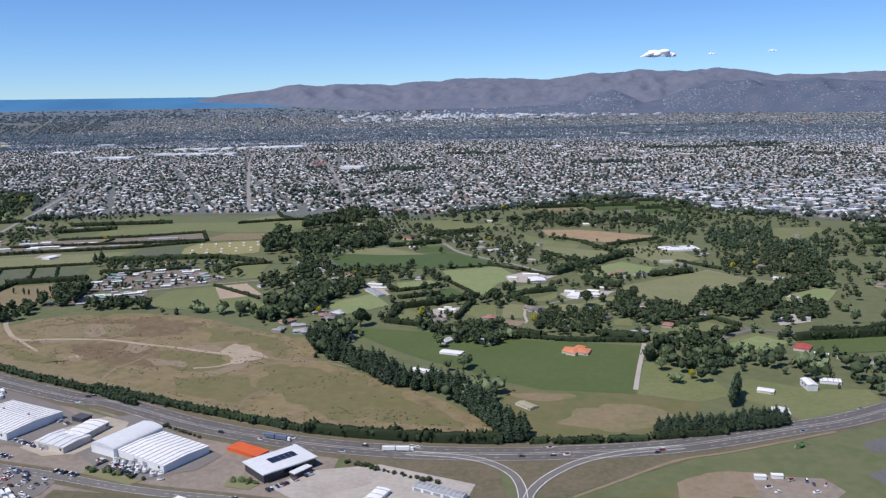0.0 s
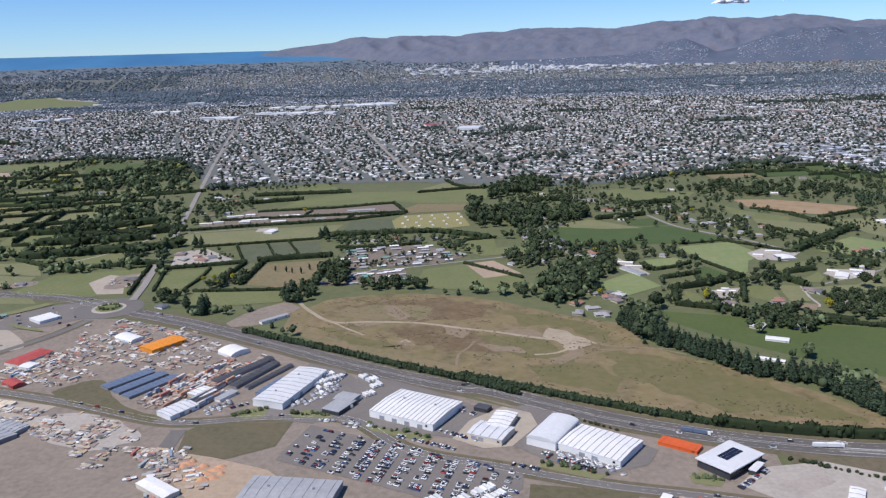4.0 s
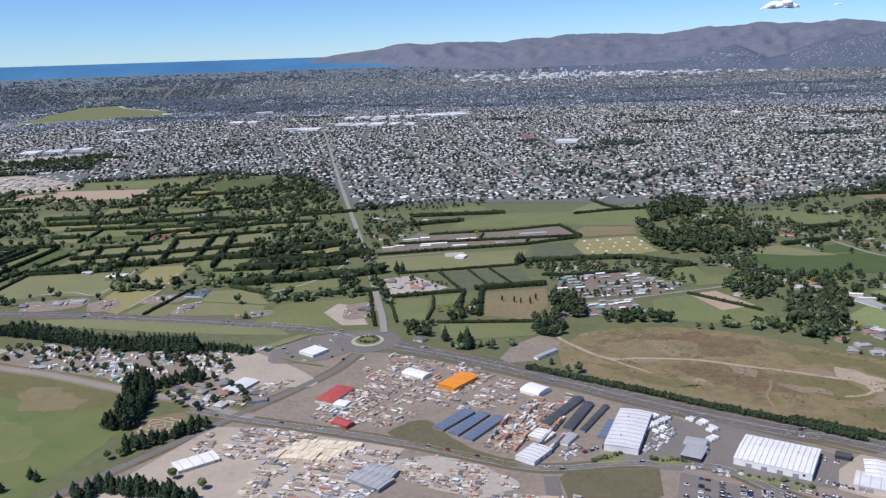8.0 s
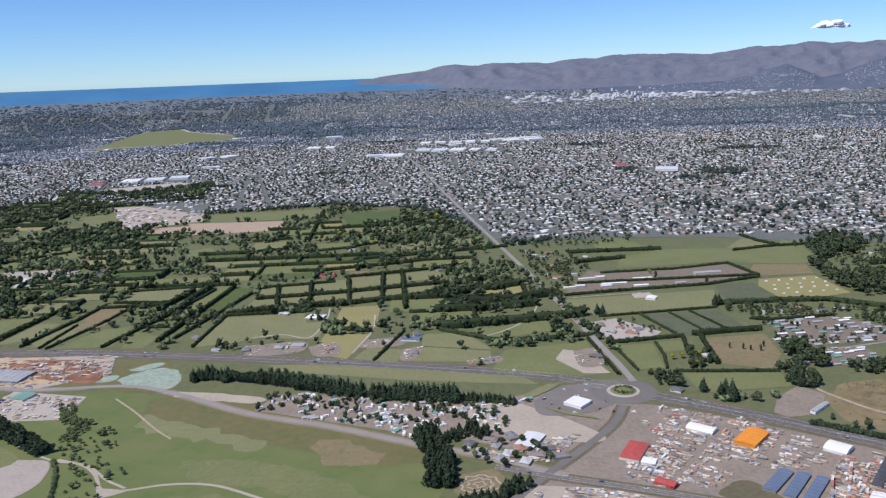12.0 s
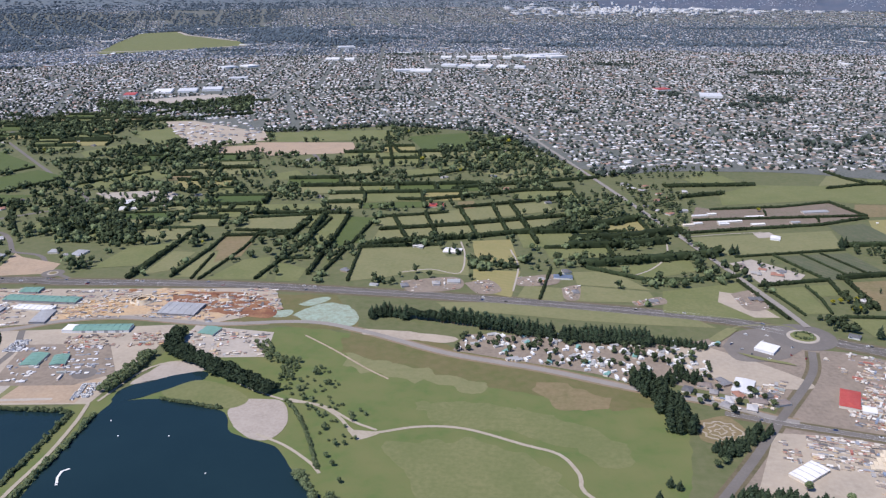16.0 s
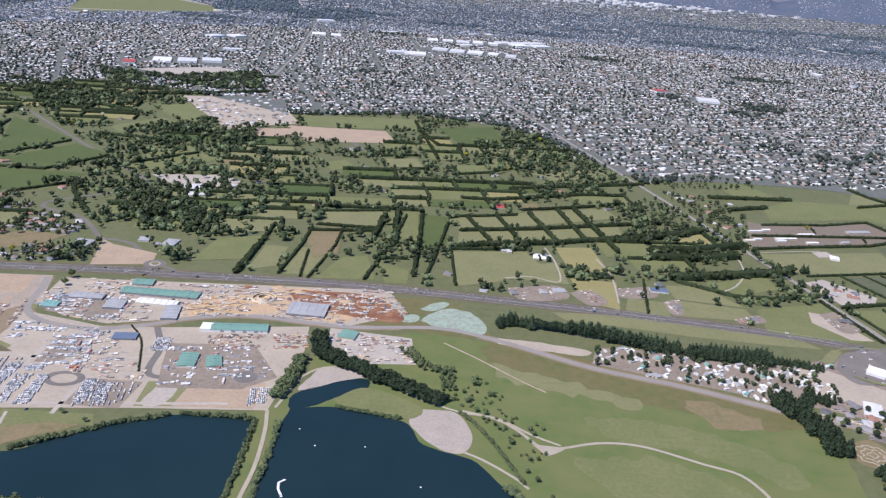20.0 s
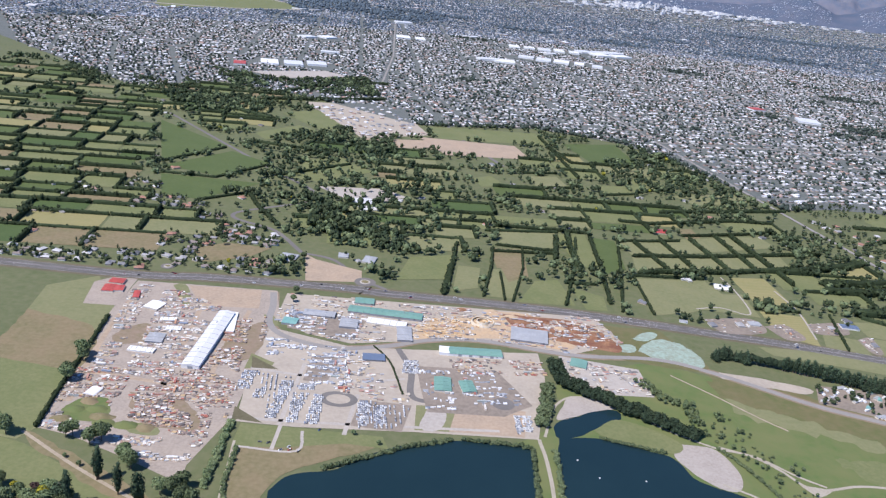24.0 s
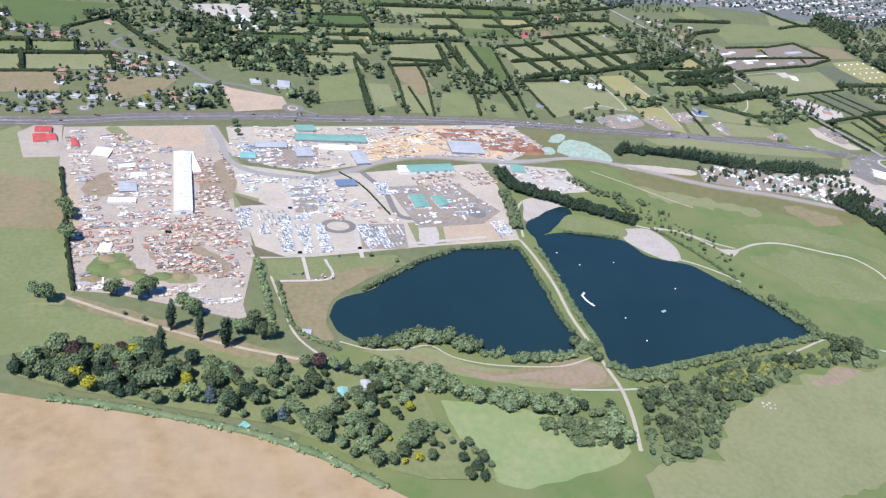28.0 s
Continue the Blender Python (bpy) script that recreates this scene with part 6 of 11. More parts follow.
turn_c = math.atan2(AVENUE[3][1] - AVENUE[1][1], AVENUE[3][0] - AVENUE[1][0])
ux, uy = math.cos(turn_c), math.sin(turn_c)
edge_x, edge_y = [-4000, -1700, -1262, -1159, -1020, -877, -836, -676, -550, -487, -423, -347, -213, -131, -26, 119, 231, 281, 396, 1500], [1900, 1500, 1120, 1221, 1180, 1082, 1065, 1125, 1084, 979, 830, 862, 863, 833, 817, 903, 960, 812, 735, 500]
road_x, road_y = [p[0] for p in HIGHWAY + HIGHWAY2], [p[1] for p in HIGHWAY + HIGHWAY2]
# long narrow parcels with hedgerows along their far sides
PARCELS = []
c8, s8 = math.cos(radians(7)), math.sin(radians(7))
v = 260.0
while v < 1300:
    deep = r.uniform(20, 40)
    u = -1500.0 + r.uniform(0, 60)
    while u < 700:
        wide = r.uniform(26, 64)
        corner = [(u + 1.2, v + 1.5), (u + wide - 1.2, v + 1.5), (u + wide - 1.2, v + deep - 1.5), (u + 1.2, v + deep - 1.5)]
        q = [(-300 + (a + 300) * c8 - (b - 500) * s8, 500 + (a + 300) * s8 + (b - 500) * c8) for a, b in corner]
        u += wide
        if r.uniform() < 0.16:
            continue
        g = np.array([(q[0][0] * (1 - a) * (1 - b) + q[1][0] * a * (1 - b) + q[2][0] * a * b + q[3][0] * (1 - a) * b, q[0][1] * (1 - a) * (1 - b) + q[1][1] * a * (1 - b) + q[2][1] * a * b + q[3][1] * (1 - a) * b) for a in np.linspace(0, 1, 9) for b in (0, 0.33, 0.67, 1)])
        x, y = g[:, 0], g[:, 1]
        if (y < np.interp(x, road_x, road_y) + 20).any() or (y > np.interp(x, edge_x, edge_y) - 4).any():
            continue
        if any(inside(x, y, poly).any() for poly in TAKEN):
            continue
        if any((np.hypot(line[:, 0][:, None] - x[None], line[:, 1][:, None] - y[None]) < 6).any() for line, width in ROADS):
            continue
        PARCELS.append(q)
        field(q, (M_GREEN, M_OLIVE, M_GREEN, M_BRIGHT, M_GREEN, M_BRIGHT, M_HAY, M_TAN, M_OLIVE, M_DEEP)[r.randint(0, 10)], "narrow fenced grass paddock between hedgerows", z=0.05)
    v += deep

# ---- the city on the plain ----
EDGE_X = [-4000, -1700, -1262, -1159, -1020, -877, -836, -676, -550, -487, -423, -347, -213, -131, -26, 119, 231, 281, 396, 1500, 4000]
EDGE_Y = [1900, 1500, 1120, 1221, 1180, 1082, 1065, 1125, 1084, 979, 830, 862, 863, 833, 817, 903, 960, 812, 735, 500, 300]


cols = np.arange(-3400, 3000, 40.0)
steps = np.linspace(0, 1, 40)
X = np.repeat(cols[:, None], len(steps), 1)
edge = np.interp(cols, EDGE_X, EDGE_Y)
Y = edge[:, None] + (4330 - edge)[:, None] * steps[None]
Z = lift(X, Y) + 0.25
i, j = np.meshgrid(np.arange(len(cols) - 1), np.arange(len(steps) - 1), indexing="ij")
q = (i * len(steps) + j).ravel()
F = np.concatenate([np.stack([q, q + len(steps), q + len(steps) + 1], 1), np.stack([q, q + len(steps) + 1, q + 1], 1)])
tagged(new("suburb_ground", mesh_of("suburb_ground", np.stack([X, Y, Z], -1).reshape(-1, 3), F, [M_CITY], smooth=True)), "paved and planted ground of the suburbs", "ground", kind="structure")


def in_city(x, y):
    return np.asarray(y) > np.interp(x, EDGE_X, EDGE_Y)


def clear_of(x, y, reach=1.0):
    """Which places are free of fields, roads and yards."""
    ok = np.ones(np.shape(x), bool)
    for poly in TAKEN:
        xs, ys = [p[0] for p in poly], [p[1] for p in poly]
        near = ok & (x > min(xs)) & (x < max(xs)) & (y > min(ys)) & (y < max(ys))
        if near.any():
            ok[near] &= ~inside(x[near], y[near], poly)
    for line, width in ROADS:
        lo, hi = line.min(0) - width, line.max(0) + width
        near = np.where(ok & (x > lo[0]) & (x < hi[0]) & (y > lo[1]) & (y < hi[1]))[0]
        for k in range(0, len(near), 4000):
            i = near[k:k + 4000]
            d = np.hypot(x[i][:, None] - line[None, :, 0], y[i][:, None] - line[None, :, 1]).min(1)
            ok[i[d < width / 2 + reach]] = False
    return ok


M_HALLS = palette("hall_roofs", [(0.70, 0.70, 0.70), (0.45, 0.46, 0.48), (0.28, 0.29, 0.31), (0.62, 0.60, 0.57), (0.20, 0.21, 0.23), (0.76, 0.76, 0.76), (0.36, 0.37, 0.39)], rough=0.5)
MALLS = []
for n_, (x, y, deg, L, W, H, roof) in enumerate((
    (-584.9, 2100.2, 1, 192.1, 104.6, 6.0, M_RWHITE),
    (-562.1, 1891.1, -8, 206.2, 83.3, 6.0, M_RWHITE),
    (-697.9, 1799.3, -0, 62.8, 52.5, 5.0, M_RWHITE),
    (-920.3, 2041.2, 8, 83.5, 70.4, 6.0, M_RWHITE),
    (-430.0, 2165.1, 23, 140.6, 87.0, 5.0, M_RPALE),
    (-159.3, 1444.1, -9, 47.2, 84.7, 5.0, M_RWHITE),
    (-1098.0, 1462.0, 14, 128.0, 80.0, 6.0, M_RWHITE),
    (-1180.0, 1400.0, 14, 36.0, 34.0, 6.0, M_RRED),
    (-967.0, 2380.0, 20, 60.0, 40.0, 6.0, M_RWHITE),
    (-735.0, 1800.0, 18, 70.0, 30.0, 6.0, M_RPALE),
    (-1060.0, 1645.0, 10, 50.0, 24.0, 5.0, M_RPALE),
    (-1850.0, 3640.0, 20, 120.0, 46.0, 7.0, M_RWHITE),
    (-230.0, 1517.0, 20, 36.0, 26.0, 5.0, M_RRED),
    (-410.0, 2120.0, 24, 110.0, 46.0, 6.0, M_RWHITE),
    (-1124.1, 1860.7, 49, 97.9, 39.5, 5.0, M_RWHITE),
)):
    W, H = min(max(W, 14.0), 46.0), H * 0.6
    pieces = max(1, int(L / 38))
    for p in range(pieces):
        u, wide = (p + 0.5) / pieces * L - L / 2, L / pieces * random.uniform(0.55, 0.85)
        off = random.uniform(-10, 10) if pieces > 1 else 0.0
        c, s = math.cos(radians(deg)), math.sin(radians(deg))
        building("shopping_hall", x + u * c - off * s, y + u * s + off * c, deg, wide, W * random.uniform(0.7, 1.1), H * random.uniform(0.8, 1.1), random.choice((roof, roof, roof, M_RPALE)), M_WHITE, "flat", 0.5, label="large flat-roofed pale shopping hall in the suburbs", category="store", group="shopping halls", vents=3)
    MALLS.append([(x + a * L * 0.6, y + b * W * 0.8) for a, b in ((-1, -1), (1, -1), (1, 1), (-1, 1))])
TAKEN.extend(MALLS)
AIRFIELD = [(-1592, 2118), (-1434, 2266), (-1272, 2428), (-1357, 2610), (-1598, 2837), (-1696, 3002), (-1790, 2900), (-1700, 2500)]
field(AIRFIELD, M_GREEN, "dry grass airfield beyond the suburb", z=0.6)
for pts in ([(-1660, 2180), (-1434, 2266), (-1272, 2428)], [(-1357, 2600), (-1598, 2830), (-1690, 2990)]):
    ribbon("road", pts, 14.0, M_PALE, "pale strip of the airfield", "road", z=1.2, curve=False)
field([(-1145, 1335), (-1032, 1420), (-985, 1386), (-1090, 1300)], M_PALE, "pale car park of the big store", z=0.5)
STREETS = ([(-374, 2230), (-196, 1439), (-110, 938)], [(-473, 2090), (-384, 1631), (-281, 1182), (-215, 900)], [(-574, 1640), (-250, 1700), (60, 1790), (420, 1950)], [(-1300, 1760), (-960, 1720), (-600, 1560)], [(60, 1010), (20, 1500), (-40, 2200)], [(-500, 1120), (-200, 1190), (120, 1260), (420, 1400)])
for pts in STREETS:
    ribbon("street", pts, 4.6, M_LANE, "straight grey street through the suburb", "road", z=0.45, curve=False)
STANDS = [(-227, 1464, 20, 26), (-133, 1336, 34, 26), (-72, 1405, 38, 40), (65, 1784, 70, 30), (-275, 1957, 70, 30), (-995, 2602, 150, 70), (-899, 2754, 150, 60), (-593, 2578, 110, 50), (-1119, 2648, 150, 90), (-327, 2474, 90, 50), (210, 930, 26, 40), (160, 960, 22, 40), (-420, 1250, 20, 14), (300, 1500, 60, 40), (-760, 2180, 60, 30), (560, 1900, 120, 40), (150, 2500, 160, 50), (700, 2700, 220, 60), (450, 3250, 300, 60), (1000, 3350, 300, 70)]

HOUSE_V = np.array([(-1, -1, 0), (1, -1, 0), (1, 1, 0), (-1, 1, 0), (-1, -1, 0.6), (1, -1, 0.6), (1, 1, 0.6), (-1, 1, 0.6), (-0.45, 0, 1), (0.45, 0, 1)], float)
HOUSE_F = np.array([(0, 1, 5), (0, 5, 4), (1, 2, 6), (1, 6, 5), (2, 3, 7), (2, 7, 6), (3, 0, 4), (3, 4, 7), (4, 5, 9), (4, 9, 8), (6, 7, 8), (6, 8, 9), (5, 6, 9), (7, 4, 8)])
BLOCK_V = np.array([(-1, -1, 0), (1, -1, 0), (1, 1, 0), (-1, 1, 0), (-1, -1, 1), (1, -1, 1), (1, 1, 1), (-1, 1, 1)], float)
BLOCK_F = np.array([(0, 1, 5), (0, 5, 4), (1, 2, 6), (1, 6, 5), (2, 3, 7), (2, 7, 6), (3, 0, 4), (3, 4, 7), (4, 5, 6), (4, 6, 7)])


def many(name, pv, pf, split, spots, mats, label, category):
    """Many alike buildings in one mesh, rows of x, y, z, half length, half width, height, turn. The roof is apart from the walls."""
    s = np.asarray(spots, float)
    c, n = np.cos(s[:, 6])[:, None], np.sin(s[:, 6])[:, None]
    px, py = pv[None, :, 0] * s[:, 3:4], pv[None, :, 1] * s[:, 4:5]
    V = np.stack([px * c - py * n + s[:, 0:1], px * n + py * c + s[:, 1:2], pv[None, :, 2] * s[:, 5:6] + s[:, 2:3]], -1).reshape(-1, 3)
    base = (np.arange(len(s)) * len(pv))[:, None, None]
    walls = (pf[None, :split] + base).reshape(-1, 3)
    roofs = (pf[None, split:] + base).reshape(-1, 3) + len(V)
    me = mesh_of(name, np.concatenate([V, V]), np.concatenate([walls, roofs]), mats, np.r_[np.zeros(len(walls)), np.ones(len(roofs))])
    return tagged(new(name, me), label, category, kind="stuff")


def street_grid(y0, y1, gx, gy, turn, seed, keep):
    """Places of plots along streets: every sixth row and every twelfth plot is left to a street."""
    r = np.random.RandomState(seed)
    c, s = math.cos(turn), math.sin(turn)
    n, m = int(6400 / gx), int(5200 / gy)
    u, v = np.meshgrid(np.arange(-n, n), np.arange(-m, m), indexing="ij")
    ok = (v % 3 != 0) & (u % 13 != 0)
    u, v = u[ok] * gx, v[ok] * gy
    u = u + r.uniform(-0.28, 0.28, u.shape) * gx
    v = v + r.uniform(-0.22, 0.22, v.shape) * gy
    x, y = -300 + u * c - v * s, 2400 + u * s + v * c
    reach = np.hypot(x - CX, y - CY)
    ok = (y > y0) & (y <= y1) & (reach < 4250) & (x > -700 - 0.62 * y) & (x < 150 + 0.62 * y) & in_city(x, y) & (r.uniform(size=x.shape) < keep)
    return x[ok], y[ok], r


SPOTS, GROVES = [], []
for y0, y1, gx, gy, turn, keep in ((400, 1500, 7.6, 8.4, 0.36, 0.86), (1500, 2400, 8.6, 9.4, 0.12, 0.85), (2400, 3300, 11, 12, 0.62, 0.85), (3300, 4300, 14, 15, 0.25, 0.85)):
    x, y, r = street_grid(y0, y1, gx, gy, turn, int(y0), keep)
    park = np.array([noise.noise(Vector((a * 0.0034, b * 0.0034, 2.2))) + 0.5 * noise.noise(Vector((a * 0.012, b * 0.012, 5.0))) for a, b in zip(x, y)])
    ok = clear_of(x, y, 3.0)
    x, y, park = x[ok], y[ok], park[ok]
    grown = np.zeros(len(x), bool)
    for sx, sy, rx, ry in STANDS:
        grown |= ((x - sx) / rx) ** 2 + ((y - sy) / ry) ** 2 < 1
    # orchards, reserves and shelter woods take more of the land towards the coast
    coast = np.clip((np.degrees(np.arctan2(CX - x, y - CY)) - 11) / 9, 0, 1) * np.clip((np.hypot(x - CX, y - CY) - 2250) / 500, 0, 1)
    grown |= (park + 0.25) * 1.5 + r.uniform(-0.2, 0.2, len(x)) > 1.35 - coast
    built = ~grown
    a, b = x[built], y[built]
    k = len(a)
    grow = gx / 8.0 if gx < 10 else gx / 9.6
    SPOTS.append(np.stack([a, b, lift(a, b), r.uniform(2.7, 4.5, k) * grow, r.uniform(1.9, 2.9, k) * grow, r.uniform(1.7, 2.8, k), turn + r.choice([0, 1.571], k) + r.uniform(-0.12, 0.12, k)], 1))
    for rep in range(2):
        a, b = x + r.uniform(-0.5, 0.5, len(x)) * gx, y + r.uniform(-0.55, 0.55, len(x)) * gy
        take = (r.uniform(size=len(x)) < 0.78) | grown
        a, b = a[take], b[take]
        k = len(a)
        size = r.uniform(2.2, 5.2, k) * (1 + 0.4 * (gx > 10)) * np.where(grown[take], 1.35, 1.0)
        GROVES.append(np.stack([a, b, lift(a, b), size * 1.15, size * r.uniform(0.75, 1.1, k), r.uniform(0, 6.3, k)], 1))
r = np.random.RandomState(52)
a = r.uniform(-1000, 520, 1500)
b = np.interp(a, EDGE_X, EDGE_Y) + r.uniform(-3, 16, 1500)
ok = clear_of(a, b, 1.0)
a, b = a[ok], b[ok]
size = r.uniform(2.4, 6.0, len(a))
GROVES.append(np.stack([a, b, 0 * a, size * 1.15, size, r.uniform(0, 6.3, len(a))], 1))
SPOTS = np.concatenate(SPOTS)
GROVES = np.concatenate(GROVES)
# houses beyond 2300 m take the haze-tinted roof colours
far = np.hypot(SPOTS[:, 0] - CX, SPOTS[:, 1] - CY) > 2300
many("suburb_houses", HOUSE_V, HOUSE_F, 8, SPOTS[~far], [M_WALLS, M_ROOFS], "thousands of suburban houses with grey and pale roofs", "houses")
many("old_suburb_houses", HOUSE_V, HOUSE_F, 8, SPOTS[far], [M_WALLS, M_HAZEROOF], "thousands of distant houses with roofs tinted hazy blue", "houses")


def tiny_crown(seed):
    r = np.random.RandomState(seed)
    a = np.arange(5) * 1.2566 + r.uniform(-0.3, 0.3, 5)
    ring = np.stack([np.cos(a) * r.uniform(0.4, 0.62, 5), np.sin(a) * r.uniform(0.4, 0.62, 5), r.uniform(0.35, 0.6, 5)], 1)
    v = np.concatenate([[(r.uniform(-0.15, 0.15), r.uniform(-0.15, 0.15), 1.0)], ring, [(0, 0, 0.0)]])
    k = np.arange(5)
    return v, np.concatenate([np.stack([0 * k, k + 1, (k + 1) % 5 + 1], 1), np.stack([0 * k + 6, (k + 1) % 5 + 1, k + 1], 1)])


FAR_TREES = [tiny_crown(i) for i in range(6)]
# trees beyond 2300 m take the haze-tinted foliage
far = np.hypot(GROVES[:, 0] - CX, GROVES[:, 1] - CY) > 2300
tagged(new("suburb_trees", gather("suburb_trees", FAR_TREES, GROVES[~far], M_HAZELEAF)), "countless dark garden and street trees of the suburbs", "trees", kind="stuff")
tagged(new("gum_trees", gather("gum_trees", FAR_TREES, GROVES[far], M_HAZETREE)), "countless distant suburb trees tinted hazy blue-green", "trees", kind="stuff")
# the coastal ground colour holds the blue haze of distance
M_HAZECOAST = mat("coastal_plain", (0.12, 0.15, 0.175), (0.155, 0.178, 0.19), (0.095, 0.125, 0.152), big=60, small=14)
polar("coastal_plain", 4080.0, 4440.0, 10, -62, 1.5, 100, lambda x, y, R, A: lift(x, y) + 1.0, M_HAZECOAST, "dull coastal plain before the sea, tinted hazy blue-green", "ground")
rs = np.random.RandomState(18)
A_, R_ = np.radians(rs.uniform(-48, 2, 1800)), rs.uniform(4100, 4420, 1800)
X_, Y_ = CX + R_ * np.sin(A_), CY + R_ * np.cos(A_)
S_ = rs.uniform(2.5, 6.0, 1800)
tagged(new("coastal_woods", gather("coastal_woods", FAR_TREES, np.stack([X_, Y_, lift(X_, Y_) + 1.0, S_ * 3.0, S_ * 0.7, rs.uniform(0, 6, 1800)], 1), M_HAZETREE)), "woods along the far coast tinted hazy blue-green", "trees", kind="stuff")
# houses on the spurs of the hills
rs = np.random.RandomState(8)
A_, R_ = np.radians(np.concatenate([rs.uniform(12, 15.5, 420), rs.uniform(17.3, 22.5, 700), rs.uniform(22, 34, 560), rs.uniform(5, 12, 220)])), rs.uniform(4040, 4240, 1900)
X_, Y_ = CX + R_ * np.sin(A_), CY + R_ * np.cos(A_)
many("hill_houses", HOUSE_V, HOUSE_F, 8, np.stack([X_, Y_, spur_height(X_, Y_, R_, A_) - 0.5, rs.uniform(1.6, 3.2, 1900), rs.uniform(1.4, 2.4, 1900), rs.uniform(1.4, 2.4, 1900), rs.uniform(0, 3, 1900)], 1), [M_HAZEROOF, M_HAZEROOF], "pale houses climbing the spurs of the hills", "houses")
r = np.random.RandomState(5)
x, y = r.uniform(-2600, 2400, 900), r.uniform(1500, 4200, 900)
big = np.array([noise.noise(Vector((a * 0.0022, b * 0.0022, 7.7))) for a, b in zip(x, y)])
ok = in_city(x, y) & (big > 0.12) & (np.hypot(x - CX, y - CY) < 4250) & clear_of(x, y, 2.0)
x, y = x[ok], y[ok]
k = len(x)
many("commercial_blocks", BLOCK_V, BLOCK_F, 8, np.stack([x, y, lift(x, y), r.uniform(6, 22, k), r.uniform(5, 10, k), r.uniform(3, 5, k), 0.3 + r.choice([0, 1.571], k)], 1), [M_WALLS, M_HALLS], "large pale commercial roofs among the houses", "buildings")
x, y = r.uniform(230, 760, 420), r.uniform(780, 1130, 420)
ok = in_city(x, y) & (y > 0.3 * x + 690)
x, y = x[ok], y[ok]
k = len(x)
many("industrial_halls", BLOCK_V, BLOCK_F, 8, np.stack([x, y, 0 * x, r.uniform(3, 12, k), r.uniform(2.5, 6, k), r.uniform(1.6, 3.2, k), 0.4 + r.choice([0, 1.571], k)], 1), [M_GREYW, M_HALLS], "big white industrial roofs at the edge of the city", "buildings")
x, y = r.normal(60, 130, 70), r.normal(3950, 110, 70)
many("city_towers", BLOCK_V, BLOCK_F, 8, np.stack([x, y, lift(x, y), r.uniform(4, 7, 70), r.uniform(4, 7, 70), r.uniform(5, 17, 70), 0.3 + 0 * x], 1), [M_RPALE, M_RWHITE], "distant tall pale blocks of the city centre", "buildings")
x, y = r.uniform(-500, 2300, 500), r.normal(3960, 70, 500).clip(3700, 4150)
ok = np.hypot(x - CX, y - CY) < 4240
y = np.where(ok, y, CY + np.sqrt(np.maximum(4200.0 ** 2 - (x - CX) ** 2, 1e4)) - 60)
z = lift(x, y)
many("far_halls", BLOCK_V, BLOCK_F, 8, np.stack([x, y, z, r.uniform(8, 26, 500), r.uniform(6, 12, 500), r.uniform(3.5, 7.5, 500), 0.3 + 0 * x], 1), [M_RPALE, M_RWHITE], "distant white industrial roofs under the hills", "buildings")

ESTATE = [(-1008, 1122), (-884.5, 1162.5), (-831, 1015), (-910.5, 960)]
u, v = r.uniform(min(p[0] for p in ESTATE), max(p[0] for p in ESTATE), 500), r.uniform(min(p[1] for p in ESTATE), max(p[1] for p in ESTATE), 500)
ok = inside(u, v, ESTATE)
u, v = u[ok][:105], v[ok][:105]
k = len(u)
many("estate_houses", HOUSE_V, HOUSE_F, 8, np.stack([u, v, 0 * u, r.uniform(2.2, 3.6, k), r.uniform(1.8, 2.6, k), r.uniform(1.7, 2.4, k), 0.4 + r.choice([0, 1.571], k)], 1), [M_WALLS, M_ROOFS], "new houses with grey and pale roofs on bare ground", "houses")

# tussocks in the paddock
xs, ys = [p[0] for p in PADDOCK], [p[1] for p in PADDOCK]
u, v = r.uniform(min(xs), max(xs), 9000), r.uniform(min(ys), max(ys), 9000)
ok = inside(u, v, PADDOCK) & np.array([noise.noise(Vector((a * 0.03, b * 0.07, 2.0))) + 0.6 * noise.noise(Vector((a * 0.2, b * 0.3, 7.0))) > 0.1 for a, b in zip(u, v)])
u, v = u[ok], v[ok]
k = len(u)
s = r.uniform(0.4, 1.2, k)
tagged(new("tussocks", gather("tussocks", FAR_TREES, np.stack([u, v, 0 * u + 0.02, s * 1.1, s * 0.2, r.uniform(0, 6, k)], 1), M_TUSSOCK)), "low dry tussocks in the paddock", "grass", kind="stuff")

# ---- hedges and tree rows between the paddocks ----
def field_hedge(pts, h, w):
    hedge(pts, h * 1.2, w * 1.1)


field_hedge([(-632, 583.5), (-613.5, 593.5), (-550.5, 609), (-486, 635), (-476, 649)], 4.2, 4.0)
field_hedge([(-473, 589.5), (-432.5, 595), (-393.5, 606)], 5.4, 9.0)
field_hedge([(-468, 607.5), (-421.5, 616.5), (-377.5, 635)], 5.4, 9.0)
field_hedge([(-486, 628.5), (-447, 647.5), (-411.5, 666.5)], 5.4, 9.0)
field_hedge([(-464, 546.5), (-414.5, 560), (-361, 576.5)], 5.4, 9.0)
field_hedge([(-464, 541.5), (-423.5, 517.5), (-392, 519.5), (-356.5, 529.5)], 2.6, 3.5)
field_hedge([(-666.5, 517.5), (-663.5, 581.5), (-662.5, 667)], 3.0, 3.2)
field_hedge([(-638, 664.5), (-606.5, 672), (-574.5, 683)], 2.4, 2.6)
field_hedge([(-568, 699), (-516.5, 718), (-463, 742)], 2.8, 3.0)
field_hedge([(-628.5, 627), (-563, 644), (-495.5, 667.5), (-439.5, 687)], 3.4, 3.4)
field_hedge([(-621.5, 665.5), (-603, 600)], 3.6, 3.0)
field_hedge([(-594.5, 678.5), (-578, 604.5)], 3.6, 3.0)
field_hedge([(-563.5, 691.5), (-546.5, 612.5)], 3.8, 3.0)
field_hedge([(-534.5, 709), (-521, 623.5)], 3.8, 3.0)
